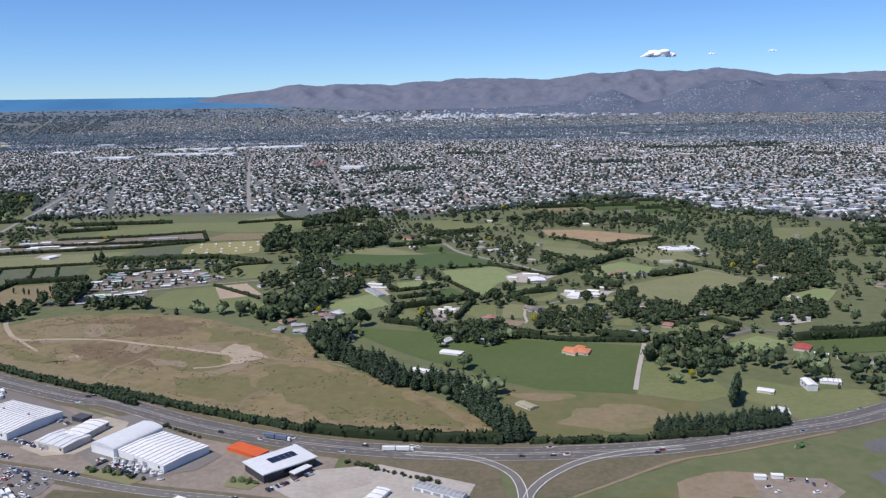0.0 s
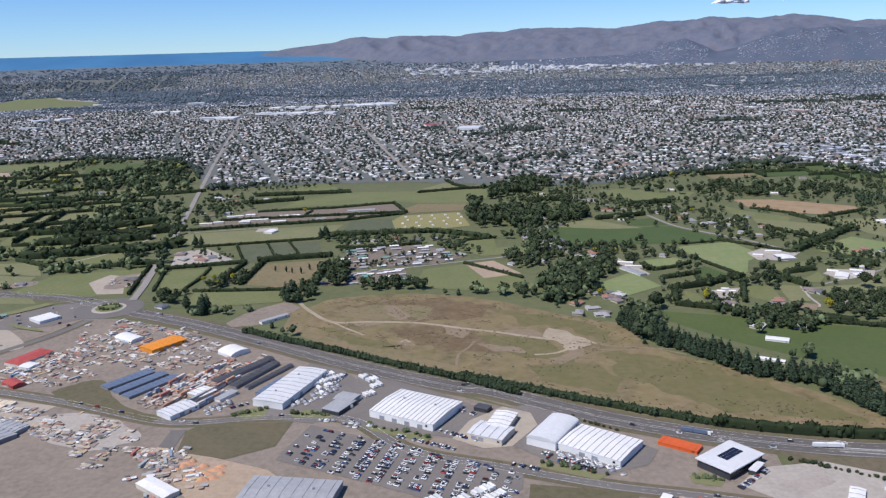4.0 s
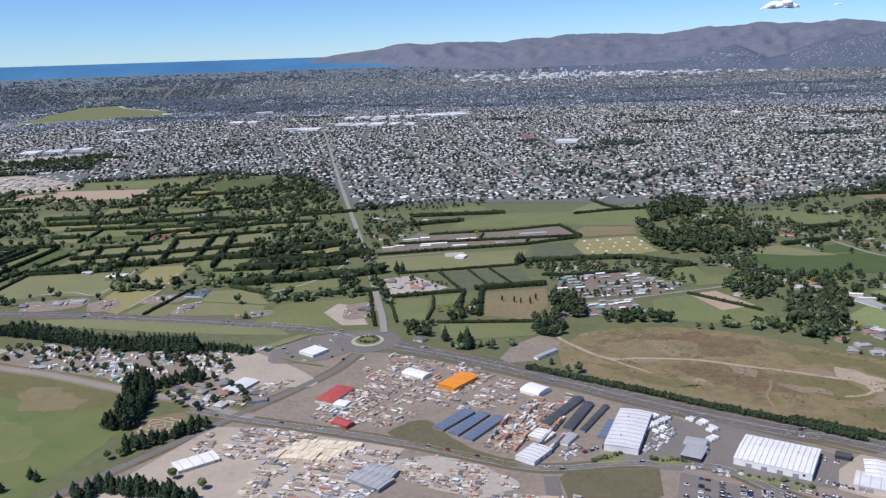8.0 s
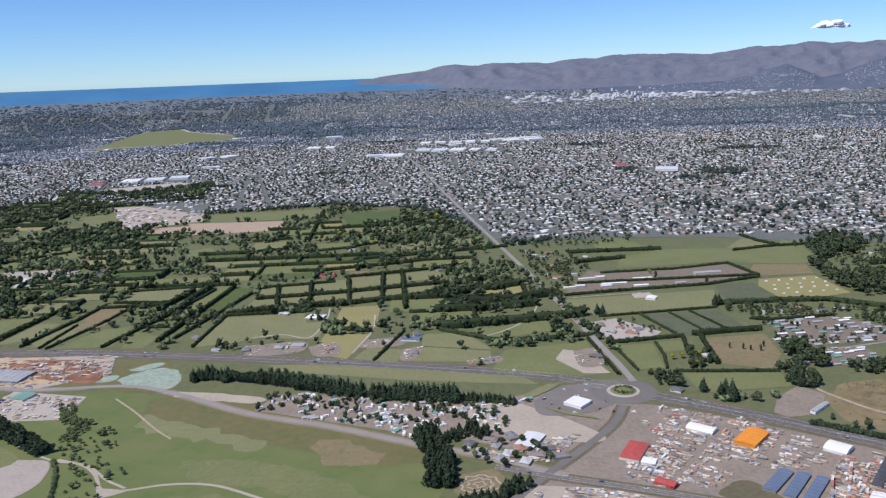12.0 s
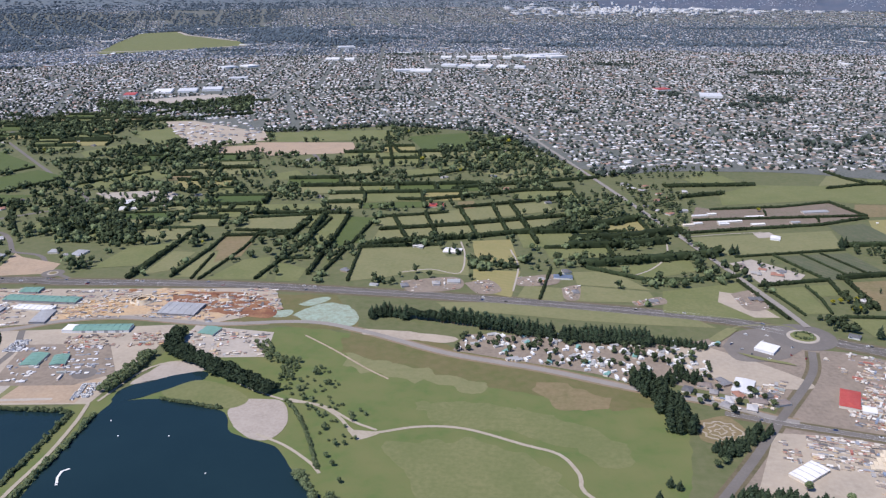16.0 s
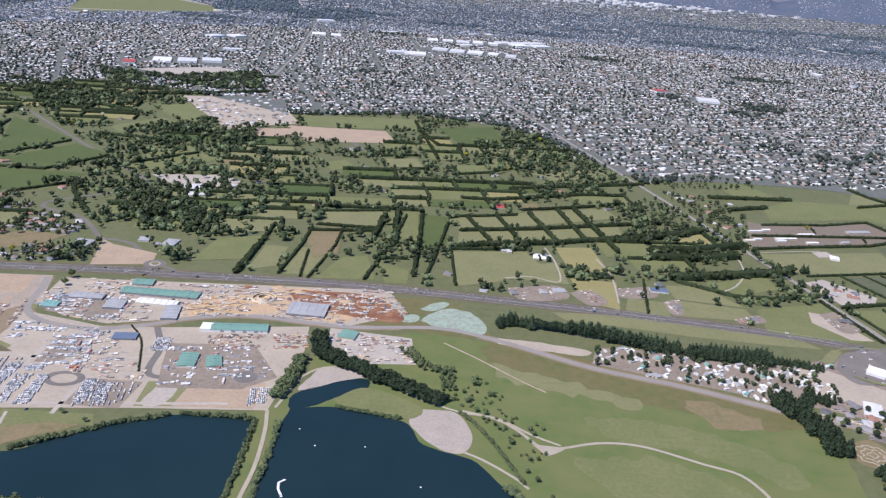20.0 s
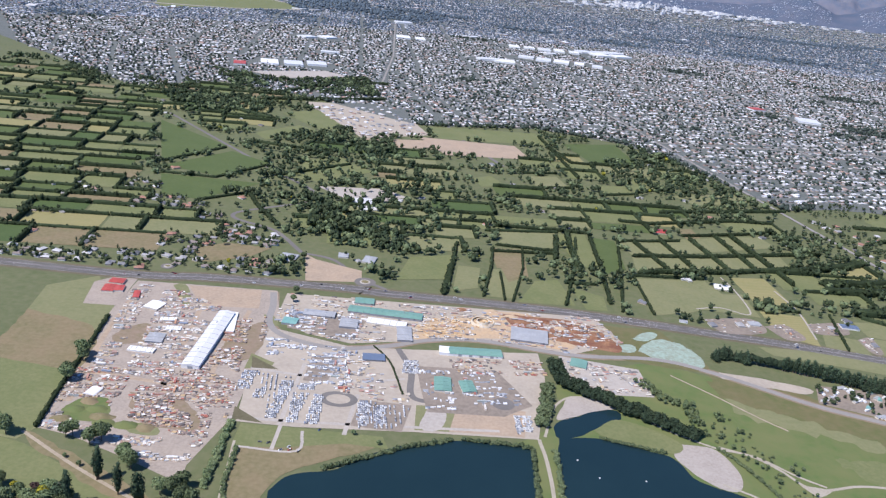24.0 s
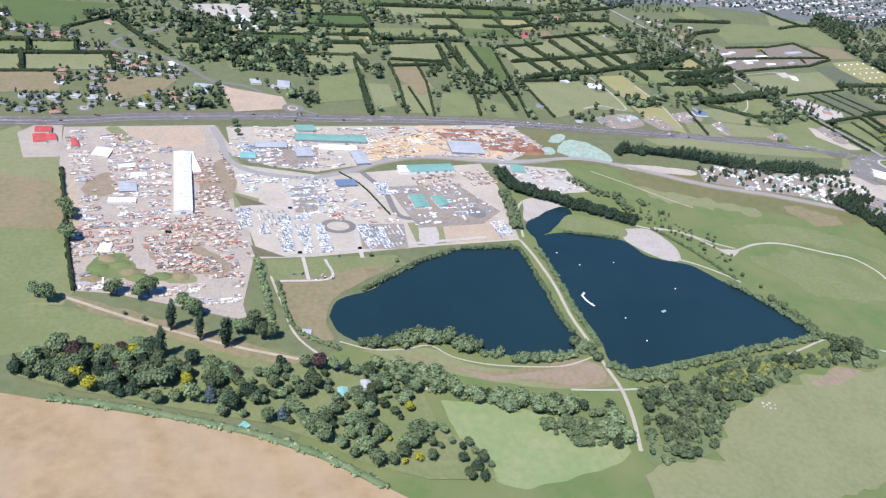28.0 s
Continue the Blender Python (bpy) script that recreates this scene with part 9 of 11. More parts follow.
ribbon("track", [(-581, 215), (-570, 206.5), (-550, 197.5), (-536, 190)], 1.3, M_TRACK, "pale gravel track across the reserve", "track", z=0.15)
THICKET = [(-783.5, 171), (-768, 170.5), (-754.5, 161.5), (-757, 153), (-774.5, 155.5), (-784.5, 165.5)]
LAKESIDE = [(-627.5, 372.5), (-615.5, 364.5), (-606.5, 336), (-591, 317.5), (-598, 283), (-608.5, 294), (-618.5, 308.5), (-623.5, 326), (-635, 336.5), (-642.5, 347.5)]
field(SCRUB, M_SCRUBG, "rough green undergrowth", z=0.055, wavy=2.0)
field(DELL, M_OLIVE, "dry yellow-green meadow below the scrub", z=0.06, wavy=5.0)
field([(-619, 181.5), (-599.5, 190), (-582, 185), (-600, 179), (-612, 177), (-622, 178)], M_EARTH, "bare sandy hollow in the meadow", z=0.09, wavy=2.5)
for k, (a, b) in enumerate([(-661.5, 167), (-659, 168), (-657, 169), (-656, 165), (-658.5, 165.5), (-660.5, 169.5), (-654.5, 167.5)]):
    bm = bmesh.new()
    bmesh.ops.create_icosphere(bm, subdivisions=2, radius=0.55 + 0.12 * (k % 3))
    for v in bm.verts:
        v.co *= 1 + 0.35 * noise.noise(v.co * 1.7 + Vector((k * 3.0, 0, 0)))
        v.co.z *= 0.7
    bm.transform(Matrix.Translation((a, b, 0.3)))
    tagged(new("boulder", from_bm("boulder", bm, M_PALE)), "pale rounded boulder lying in the meadow", "boulder", "boulders")
for poly, n_, h, m in ((BANK, 150, 6.4, M_LEAF), (BANK, 90, 5.4, M_WOOD), (BANK, 90, 5.0, M_WILLOW), (SCRUB, 330, 4.8, M_LEAF), (SCRUB, 170, 3.8, M_WILLOW), (LIMES, 150, 3.2, M_LIME), (SCRUB, 260, 2.2, M_LEAF), (SCRUB, 50, 5.6, M_WOOD), (SCRUB, 40, 2.4, M_LIME), (THICKET, 80, 4.0, M_LEAF), (LAKESIDE, 34, 2.8, M_LEAF), (LAKESIDE, 40, 1.4, M_WILLOW)):
    xs, ys = [p[0] for p in poly], [p[1] for p in poly]
    x, y = r.uniform(min(xs), max(xs), n_ * 3), r.uniform(min(ys), max(ys), n_ * 3)
    ok = inside(x, y, poly)
    if poly is SCRUB:
        ok &= np.array([abs(noise.noise(Vector((a * 0.035, b * 0.035, 3.0 + h)))) > 0.13 for a, b in zip(x, y)])
    x, y = x[ok][:n_], y[ok][:n_]
    k = len(x)
    hh = h * r.uniform(0.6, 1.25, k)
    tagged(new("scrub", gather("scrub", [crown(400 + i, "bush" if m is M_WILLOW else "round", 190, 6, 0.62) for i in range(5)], np.stack([x, y, 0 * x, hh * 1.15, hh, r.uniform(0, 6, k)], 1), m)), "dense green scrub beside the track", "shrubs", kind="stuff")

hedge([(-993.5, 211.5), (-972, 205), (-945, 195), (-922.5, 185.5), (-907, 178), (-891.5, 168.5), (-879, 159.5), (-863, 145)], 2.0, 4.2, M_LEAF, "broad clipped green hedge along the harvested field", curve=True, ragged=0.12)

# ---- industrial estate ----
F1 = [("f", u, 2.2, 2.4) for u in (-0.6, -0.2, 0.2, 0.6)]
def put(nm, spot, H, roof, wall, style, rise, ribs, doors, lab):
    """One shed, hall or house of the plan; spot is its middle, turn, length and width."""
    x, y, deg, L, W = spot
    wide_doors = [(s, u, min(w, 0.22 * max(L, W)), h_ * 0.7) for s, u, w, h_ in doors]
    H, lab = H * 0.72, lab if len(lab.split()) > 3 else lab + " on bare ground"
    if nm == "shade_house":
        L, W = (L, W * 0.82) if L > W else (L * 0.82, W)
    if nm == "long_shed":
        L, W = (L, W * 0.6) if L > W else (L * 0.6, W)
    building(nm, x, y, deg, L, W, H, roof, wall, style, rise * 0.8, ribs, wide_doors, [("b", 0.3, 0.9, H * 0.3), ("b", -0.3, 0.9, H * 0.3), ("f", 0.8, 0.9, H * 0.3)], lab, "building", "", vents=2 if L * W > 500 else 0)


put("warehouse", (-161.7, 288.9, -27, 28.3, 22.8), 4.0, M_RWHITE, M_WHITE, "gable", 0.9, 14, F1, "big white warehouse with ribbed low-pitched roof")
put("warehouse", (-215.9, 311.3, -18, 13.8, 36.6), 4.0, M_RPALE, M_WHITE, "gable", 0.6, 10, F1[:2], "long warehouse with a pale blue-grey roof")
put("office", (-223.7, 297.9, -22, 8.6, 5.0), 2.2, M_RDARK, M_DARKW, "flat", 0.2, 0, [], "low dark office in front of the warehouse")
put("shed", (-222.8, 312.3, -22, 7.7, 17.9), 2.4, M_RBLUE, M_GREYW, "gable", 0.5, 5, [], "shed with a slate-blue roof beside the warehouse")
put("long_shed", (-242.2, 332.3, -32, 6.9, 33.5), 2.0, M_RDARK, M_GREYW, "gable", 0.6, 8, [], "long low shed with a dark roof")
put("long_shed", (-235.6, 327.0, -24, 7.2, 29.6), 2.0, M_RDARK, M_GREYW, "gable", 0.6, 8, [], "long low shed with a dark roof")
put("long_shed", (-228.7, 325.0, -27, 3.9, 29.1), 1.7, M_RDARK, M_GREYW, "gable", 0.4, 8, [], "narrow long shed with a dark roof")
put("showroom", (-192.6, 292.9, -26, 8.0, 12.0), 2.4, M_RGREY, M_DARKW, "flat", 0.3, 0, [], "low showroom with a grey flat roof")
put("showroom", (-190.7, 300.1, -22, 8.6, 7.9), 2.8, M_RGREY, M_GREYW, "gable", 0.4, 0, [], "grey-roofed workshop beside the showroom")
put("hall", (-132.9, 268.9, -26, 13.8, 11.5), 3.2, M_RPALE, M_CREAM, "gable", 0.6, 4, F1[:2], "cream concrete hall with a pale roof")
put("hall", (-128.7, 278.1, -19, 8.4, 13.2), 3.4, M_RWHITE, M_CREAM, "gable", 0.6, 4, [], "cream concrete hall with a white roof")
put("hall", (-110.4, 268.6, -29, 11.1, 21.0), 4.0, M_RPALE, M_WHITE, "arch", 1.8, 0, F1[:3], "white hall with an arched pale roof")
put("warehouse", (-94.9, 258.9, -34, 23.7, 18.2), 3.6, M_RWHITE, M_WHITE, "gable", 0.6, 10, F1[1:3], "wide white warehouse with a ribbed roof")
put("container_stack", (-67.1, 260.1, -33, 14.0, 5.5), 1.6, M_ORANGEC, M_ORANGEC, "flat", 0.1, 6, [], "row of bright orange containers")
put("kiosk", (-135.9, 290.8, -26, 5.7, 4.1), 2.2, M_RDARK, M_DARKW, "flat", 0.2, 0, [], "small dark flat-roofed building")
put("shop", (-22.0, 224.8, -26, 4.4, 11.8), 1.8, M_RWHITE, M_WHITE, "gable", 0.3, 4, [], "small white flat-roofed unit in the yard")
put("long_shed", (-2.8, 228.4, -29, 16.7, 6.1), 2.0, M_RGREY, M_WHITE, "gable", 0.3, 10, [("f", u, 2.4, 1.4) for u in (-0.8, -0.4, 0, 0.4, 0.8)], "long open-fronted shed with a grey roof")
put("shed", (-82.2, 218.3, -25, 4.4, 6.1), 2.4, M_RDARK, M_DARKW, "gable", 0.6, 0, [], "dark shed beside the access road")
put("shed", (-79.3, 224.5, -27, 2.9, 3.3), 1.8, M_RWHITE, M_WHITE, "flat", 0.3, 0, [], "small white unit beside the dark shed")
put("office_wing", (-46.4, 242.7, -39, 2.4, 7.1), 2.4, M_RPALE, M_DARKW, "flat", 0.3, 0, [], "lower pale-roofed wing of the dark office")
put("workshop", (-291.3, 365.2, -35, 10.5, 19.4), 3.0, M_RORANGE, M_RORANGE, "gable", 0.9, 6, F1[1:3], "workshop with a bright orange roof")
put("tent_hall", (-312.9, 376.8, -33, 13.7, 8.0), 1.2, M_RWHITE, M_WHITE, "arch", 1.4, 0, [], "white arched tent hall")
put("tent_hall", (-253.5, 355.6, -38, 10.6, 10.6), 1.6, M_RWHITE, M_WHITE, "arch", 2.0, 0, [], "tall white domed tent hall")
put("store", (-349.9, 350.0, -22, 9.6, 19.8), 2.0, M_RRED, M_CREAM, "hip", 0.9, 0, [], "low store with a red roof")
put("store", (-344.4, 339.5, -19, 6.5, 6.5), 1.8, M_RWHITE, M_WHITE, "gable", 0.4, 0, [], "small white store")
put("shed", (-339.9, 318.6, -32, 9.1, 5.4), 2.2, M_RRED, M_RRED, "gable", 0.8, 0, [("f", 0.0, 2, 1.6)], "red shed beside the road")
put("shade_house", (-290.7, 323.1, -35, 7.3, 22.8), 1.6, M_RBLUE, M_GREYW, "gable", 0.3, 8, [], "long slate-blue roofed shed")
put("shade_house", (-283.7, 319.3, -32, 6.5, 24.9), 1.6, M_RBLUE, M_GREYW, "gable", 0.3, 8, [], "long slate-blue roofed shed")
put("shade_house", (-277.1, 315.2, -32, 6.3, 26.0), 1.6, M_RBLUE, M_GREYW, "gable", 0.3, 8, [], "long slate-blue roofed shed")
put("depot", (-256.6, 290.4, -34, 8.9, 13.4), 2.8, M_RPALE, M_WHITE, "gable", 0.5, 5, F1[1:2], "white depot with a pale roof")
put("depot", (-252.8, 307.7, -32, 8.5, 8.7), 2.0, M_RWHITE, M_CREAM, "gable", 0.4, 3, [], "small depot with a white roof")
put("depot", (-241.8, 304.7, -30, 4.3, 10.1), 1.6, M_RGREY, M_WHITE, "flat", 0.2, 0, [], "low grey-roofed store")
put("shed", (-246.3, 403.8, -42, 2.9, 16.7), 2.2, M_RGREY, M_WHITE, "gable", 0.5, 0, [("f", 0, 1.6, 1.4)], "white shed with a grey roof in the paddock corner")
put("shed", (-319.4, 268.9, -32, 15.6, 9.7), 2.2, M_RGREY, M_GREYW, "gable", 0.4, 5, [], "grey-roofed timber store")
put("shed", (-316.4, 275.5, -23, 13.1, 6.9), 2.2, M_RGREY, M_GREYW, "gable", 0.4, 5, [], "grey-roofed timber store")
put("shed", (-393.4, 282.4, -51, 9.0, 17.2), 2.0, M_RWHITE, M_CREAM, "gable", 0.3, 4, [], "long cream-roofed shed")
put("big_store", (-197.1, 224.8, -7, 30.1, 18.9), 3.6, M_RGREY, M_GREYW, "gable", 0.8, 8, [], "large store with a grey-green roof")
put("shed", (-241.5, 230.3, -36, 15.8, 6.0), 2.2, M_RWHITE, M_CREAM, "gable", 0.4, 0, [], "pale shed in the dirt yard")
put("fuel_station", (-373.5, 408.9, -35, 11.2, 11.6), 2.0, M_RWHITE, M_WHITE, "flat", 0.4, 0, [], "fuel station with a white flat canopy")
put("pavilion", (-399.9, 361.4, -23, 10.1, 16.6), 1.6, M_RPALE, M_CREAM, "gable", 0.5, 0, [], "long pale-roofed lodge")
put("long_barn", (-934.1, 393.7, -1, 10.3, 73.2), 3.4, M_RPALE, M_WHITE, "gable", 1.2, 12, [("l", 0.0, 3, 2.6)], "very long shed with a pale blue-white roof")
put("lean_to", (-927.3, 419.2, 9, 4.9, 27.8), 1.6, M_RWHITE, M_CREAM, "flat", 0.2, 0, [], "low annex beside the long shed")
put("mill_hall", (-831.8, 456.6, -2, 50.9, 10.0), 2.4, M_RGREEN, M_GREYW, "gable", 0.6, 12, [], "long mill hall with a green roof")
put("mill_hall", (-875.2, 445.2, -0, 21.2, 8.5), 2.0, M_RGREY, M_GREYW, "gable", 0.5, 5, [], "mill hall with a grey roof")
put("mill_hall", (-854.0, 435.0, 2, 11.9, 12.5), 2.0, M_RGREY, M_GREYW, "gable", 0.5, 4, [], "mill hall with a grey roof")
put("mill_hall", (-829.4, 442.2, -4, 26.3, 7.9), 2.0, M_RWHITE, M_CREAM, "gable", 0.4, 6, [], "long pale-roofed mill hall")
put("mill_hall", (-816.6, 428.6, 6, 9.7, 19.8), 2.0, M_RGREY, M_GREYW, "gable", 0.5, 4, [], "mill hall with a grey roof")
put("mill_hall", (-733.2, 446.0, -4, 24.9, 19.2), 2.2, M_RGREY, M_GREYW, "gable", 0.5, 5, [], "mill hall with a blue-white roof")
put("mill_hall", (-848.0, 472.4, 3, 13.4, 9.3), 2.0, M_RGREEN, M_GREYW, "gable", 0.5, 3, [], "small hall with a green roof")
put("mill_hall", (-892.0, 429.8, -3, 9.8, 9.0), 1.8, M_TEALROOF, M_GREYW, "gable", 0.4, 3, [], "small hall with a teal roof")
put("depot", (-770.0, 413.1, 5, 34.0, 9.8), 2.4, M_RGREEN, M_WHITE, "gable", 0.8, 8, F1, "white depot with a green roof")
put("office", (-789.8, 411.2, 1, 6.4, 8.9), 2.6, M_RWHITE, M_WHITE, "flat", 0.2, 0, [], "white office joined to the depot")
put("depot", (-789.5, 369.1, 3, 10.0, 15.7), 1.8, M_RGREEN, M_CREAM, "gable", 0.7, 4, [], "small hall with a green roof")
put("depot", (-774.8, 369.3, 14, 8.5, 12.7), 1.8, M_RGREEN, M_CREAM, "gable", 0.7, 4, [], "small hall with a green roof")
put("store", (-832.8, 393.1, 6, 13.7, 8.2), 1.5, M_RBLUE, M_GREYW, "flat", 0.2, 0, [], "low store with a dark blue roof")
put("depot", (-703.6, 413.5, -13, 10.4, 11.2), 1.8, M_RGREEN, M_CREAM, "gable", 0.5, 0, [], "small hall with a green roof")
put("shed", (-1019.1, 449.3, 8, 7.7, 11.2), 2.0, M_RRED, M_CREAM, "gable", 0.5, 4, [], "shed with a faded red roof")
put("shed", (-1018.2, 461.8, 3, 9.8, 8.2), 2.0, M_RRED, M_CREAM, "gable", 0.5, 6, [], "shed with a ribbed red roof")
put("shed", (-1012.5, 450.8, 10, 5.9, 9.0), 2.0, M_RRED, M_CREAM, "hip", 0.5, 0, [], "shed with a red roof")
put("shed", (-998.5, 444.5, 13, 4.0, 11.1), 1.6, M_RRED, M_CREAM, "gable", 0.4, 0, [], "small red-roofed shed")
put("shed", (-981.6, 431.5, -15, 10.3, 11.1), 1.6, M_RWHITE, M_CREAM, "gable", 0.6, 0, [], "open white-roofed shed in the salvage yard")
put("shed", (-965.6, 387.9, 4, 10.0, 11.6), 1.6, M_RGREY, M_GREYW, "gable", 0.4, 3, [], "grey-roofed shed in the salvage yard")
put("shed", (-968.3, 372.4, -1, 15.2, 5.2), 1.4, M_RWHITE, M_WHITE, "gable", 0.3, 5, [], "long white shed in the salvage yard")
put("shed", (-966.6, 414.2, 9, 9.9, 4.4), 1.4, M_RWHITE, M_WHITE, "gable", 0.3, 3, [], "white shed in the salvage yard")
put("shed", (-959.5, 402.8, 5, 9.1, 5.0), 1.4, M_RWHITE, M_WHITE, "gable", 0.3, 3, [], "white shed in the salvage yard")
put("tent_hall", (-975.6, 322.7, -12, 6.3, 7.8), 1.0, M_RWHITE, M_CREAM, "arch", 0.9, 0, [], "small white arched shelter")
put("barn", (-303.0, 621.6, -20, 7.6, 8.9), 2.0, M_RWHITE, M_WHITE, "gable", 0.6, 0, [], "white barn in an olive field")
put("barn", (29.9, 298.1, -51, 7.9, 4.4), 1.2, M_TANROOF, M_CREAM, "gable", 0.4, 0, [], "low open hay shed with a dull roof")
put("stable", (-9.5, 340.5, -28, 12.2, 2.9), 1.2, M_RWHITE, M_WHITE, "gable", 0.3, 0, [], "long low white stable behind the pines")
put("stable", (2.2, 366.3, -22, 10.3, 5.1), 1.2, M_RWHITE, M_WHITE, "gable", 0.3, 0, [], "long low white stable")
put("villa", (59.5, 365.5, -21, 12.2, 7.7), 1.5, M_TERRA, M_CREAM, "hip", 1.0, 0, [], "low villa with an orange tiled hip roof")
put("villa", (59.5, 365.9, -33, 4.5, 13.0), 1.7, M_TERRA, M_CREAM, "hip", 1.1, 0, [], "wing of the orange-roofed villa")
put("farm_shed", (58.4, 518.1, 5, 10.2, 11.5), 1.8, M_RWHITE, M_GREYW, "gable", 0.4, 0, [], "long white-roofed farm shed")
put("farm_shed", (75.9, 473.7, -27, 7.2, 10.2), 1.8, M_RWHITE, M_WHITE, "gable", 0.5, 0, [], "white-roofed farm buildings")
put("farm_shed", (86.1, 474.7, 7, 7.5, 5.6), 1.8, M_RWHITE, M_WHITE, "gable", 0.5, 0, [], "white-roofed farm buildings")
put("greenhouse", (-43.3, 490.2, -62, 20.5, 5.2), 1.3, M_RGREY, M_WHITE, "gable", 0.4, 8, [], "long white greenhouse")
put("greenhouse", (178.7, 621.5, 6, 26.4, 16.5), 1.6, M_RWHITE, M_WHITE, "gable", 0.5, 8, [], "white greenhouse range")
put("silo_house", (143.8, 314.1, -2, 3.9, 8.0), 3.6, M_RWHITE, M_RPALE, "gable", 0.5, 0, [], "tall pale blue and white works building")
put("works", (154.9, 319.9, -17, 7.9, 4.4), 1.6, M_RWHITE, M_WHITE, "gable", 0.4, 4, [], "white works shed by the highway")
put("store", (163.3, 365.2, -34, 6.7, 8.8), 1.6, M_RRED, M_CREAM, "gable", 0.6, 0, [], "store with a red roof")
put("store", (166.0, 352.6, -27, 5.9, 7.3), 1.8, M_RWHITE, M_CREAM, "gable", 0.5, 0, [], "store with a white roof")
put("long_shed", (180.4, 343.9, -51, 20.8, 8.2), 1.8, M_RGREY, M_CREAM, "gable", 0.4, 8, [], "long grey sheds by the highway")
put("shed", (125.1, 309.9, -27, 6.2, 4.2), 1.4, M_RWHITE, M_CREAM, "gable", 0.3, 0, [], "small white shed")
put("shed", (122.2, 287.9, -13, 5.8, 6.0), 1.4, M_RPALE, M_CREAM, "gable", 0.5, 0, [], "cottage with a pale roof by the pines")
put("farm_shed", (-482.6, 520.7, -2, 13.2, 7.0), 1.8, M_RBLUE, M_WHITE, "gable", 0.4, 4, [], "farm shed with a dark blue-grey roof")
put("farm_shed", (-560.0, 507.5, 3, 9.1, 6.9), 1.6, M_RGREY, M_CREAM, "gable", 0.4, 0, [], "grey-roofed farmhouse")
put("farm_shed", (-615.4, 498.5, -8, 5.8, 3.3), 1.4, M_RGREY, M_WHITE, "gable", 0.4, 0, [], "low white shed by the highway")
put("villa", (-564.4, 575.4, -9, 13.6, 11.0), 1.5, M_RWHITE, M_CREAM, "hip", 0.8, 0, [], "pale villa in its own fenced plot")
put("barn", (-586.2, 706.8, 3, 14.1, 12.1), 1.5, M_RRED, M_CREAM, "gable", 0.6, 0, [], "barn with a red roof among trees")
put("nursery_house", (-873.4, 691.1, 19, 17.5, 36.1), 1.4, M_RPALE, M_WHITE, "gable", 0.4, 8, [], "pale glass nursery house")
put("club_house", (-874.9, 554.6, 6, 7.9, 8.9), 1.8, M_RGREY, M_CREAM, "hip", 0.8, 0, [], "large pale-roofed house")
put("club_house", (-853.6, 551.1, -8, 9.6, 13.7), 1.8, M_RGREY, M_CREAM, "hip", 0.8, 0, [], "large pale-roofed house")
put("hall", (-915.9, 538.0, -9, 13.1, 15.3), 1.8, M_RGREY, M_CREAM, "hip", 0.9, 0, [], "white-roofed chapel-like hall")
put("cottage", (-870.0, 200.3, -2, 4.6, 6.3), 1.6, M_TEALROOF, M_CREAM, "gable", 0.8, 0, [("f", 0, 0.6, 1.1)], "house with a pale teal roof in the garden")
put("cottage", (-858.4, 203.7, -6, 5.2, 6.8), 1.4, M_RGREY, M_CREAM, "gable", 0.7, 0, [], "grey-roofed outbuilding in the garden")
put("glasshouse", (-915.2, 185.3, -46, 3.7, 4.0), 0.8, M_TEALROOF, M_WHITE, "gable", 0.3, 0, [], "small pale green glasshouse")
put("shed", (-880.1, 244.4, -11, 4.4, 4.3), 1.2, M_RGREY, M_CREAM, "gable", 0.4, 0, [], "small club shed on the shore")

# the dark office with panels on its roof
x, y, deg, L, W = -53.7, 247.3, -49, 12.2, 18.5
of = building("office_building", x, y, deg, L, W, 2.9, M_RPALE, M_DARKW, "flat", 0.35, 0, [], [("f", u, 1.6, 1.5) for u in (-0.75, -0.45, -0.15, 0.15, 0.45, 0.75)] + [("r", u, 1.6, 1.5) for u in (-0.6, 0, 0.6)], "dark glass office with a pale flat roof and solar panels", "building", over=0.6)
for i in range(5):
    for j in range(3):
        bm = block(-L * 0.22 + i * 1.9, W * 0.02 + j * 1.35 - 1, 3.32, 1.75, 1.2, 0.08)
        part("solar_panel", bm, M_SOLAR, of)


# ---- cars and trucks ----
def car_shapes():
    """Body, windows and wheels of two kinds of car, at the scale of the place."""
    out = []
    for l, w, h, ca, cb in ((2.0, 0.80, 0.36, 0.55, 0.30), (2.15, 0.84, 0.42, 0.72, 0.38), (2.2, 0.84, 0.40, 0.62, 0.34)):
        bm = block(0, 0, 0.10, l, w, h, top=0.96)
        body = from_bm("car", bm, M_CARS)
        cab = from_bm("cabin", block(-0.06 * l, 0, 0.10 + h, l * ca, w * 0.9, cb * 0.8, top=0.8), M_GLASS)
        top = from_bm("roof", block(-0.06 * l, 0, 0.10 + h + cb * 0.78, l * ca * 0.78, w * 0.72, 0.05, top=0.95), M_CARS)
        out.append((body, cab, top))
    return out


CAR_SHAPES = car_shapes()


def car(x, y, deg, label="parked car", group="parked cars", z=0.14):
    body, cab, top = random.choice(CAR_SHAPES)
    ob = tagged(new("car", body), label, "car", group)
    ob.matrix_basis = pose(x, y, z, 0, 0, deg + random.choice((0, 180)))
    for n, me in (("cabin", cab), ("roof", top)):
        o = new(n, me)
        o.parent = ob
    return ob


# parked cars, white units and a helicopter below the highway
for x, y, deg in ((103.5, 233.5, 20), (107.9, 233, 75), (109, 230.5, 80), (107.6, 225.3, 10), (112.4, 230, 60), (95, 229, 20), (96.5, 226, 25)):
    car(x, y, deg, "parked car on the gravel compound", "compound cars")
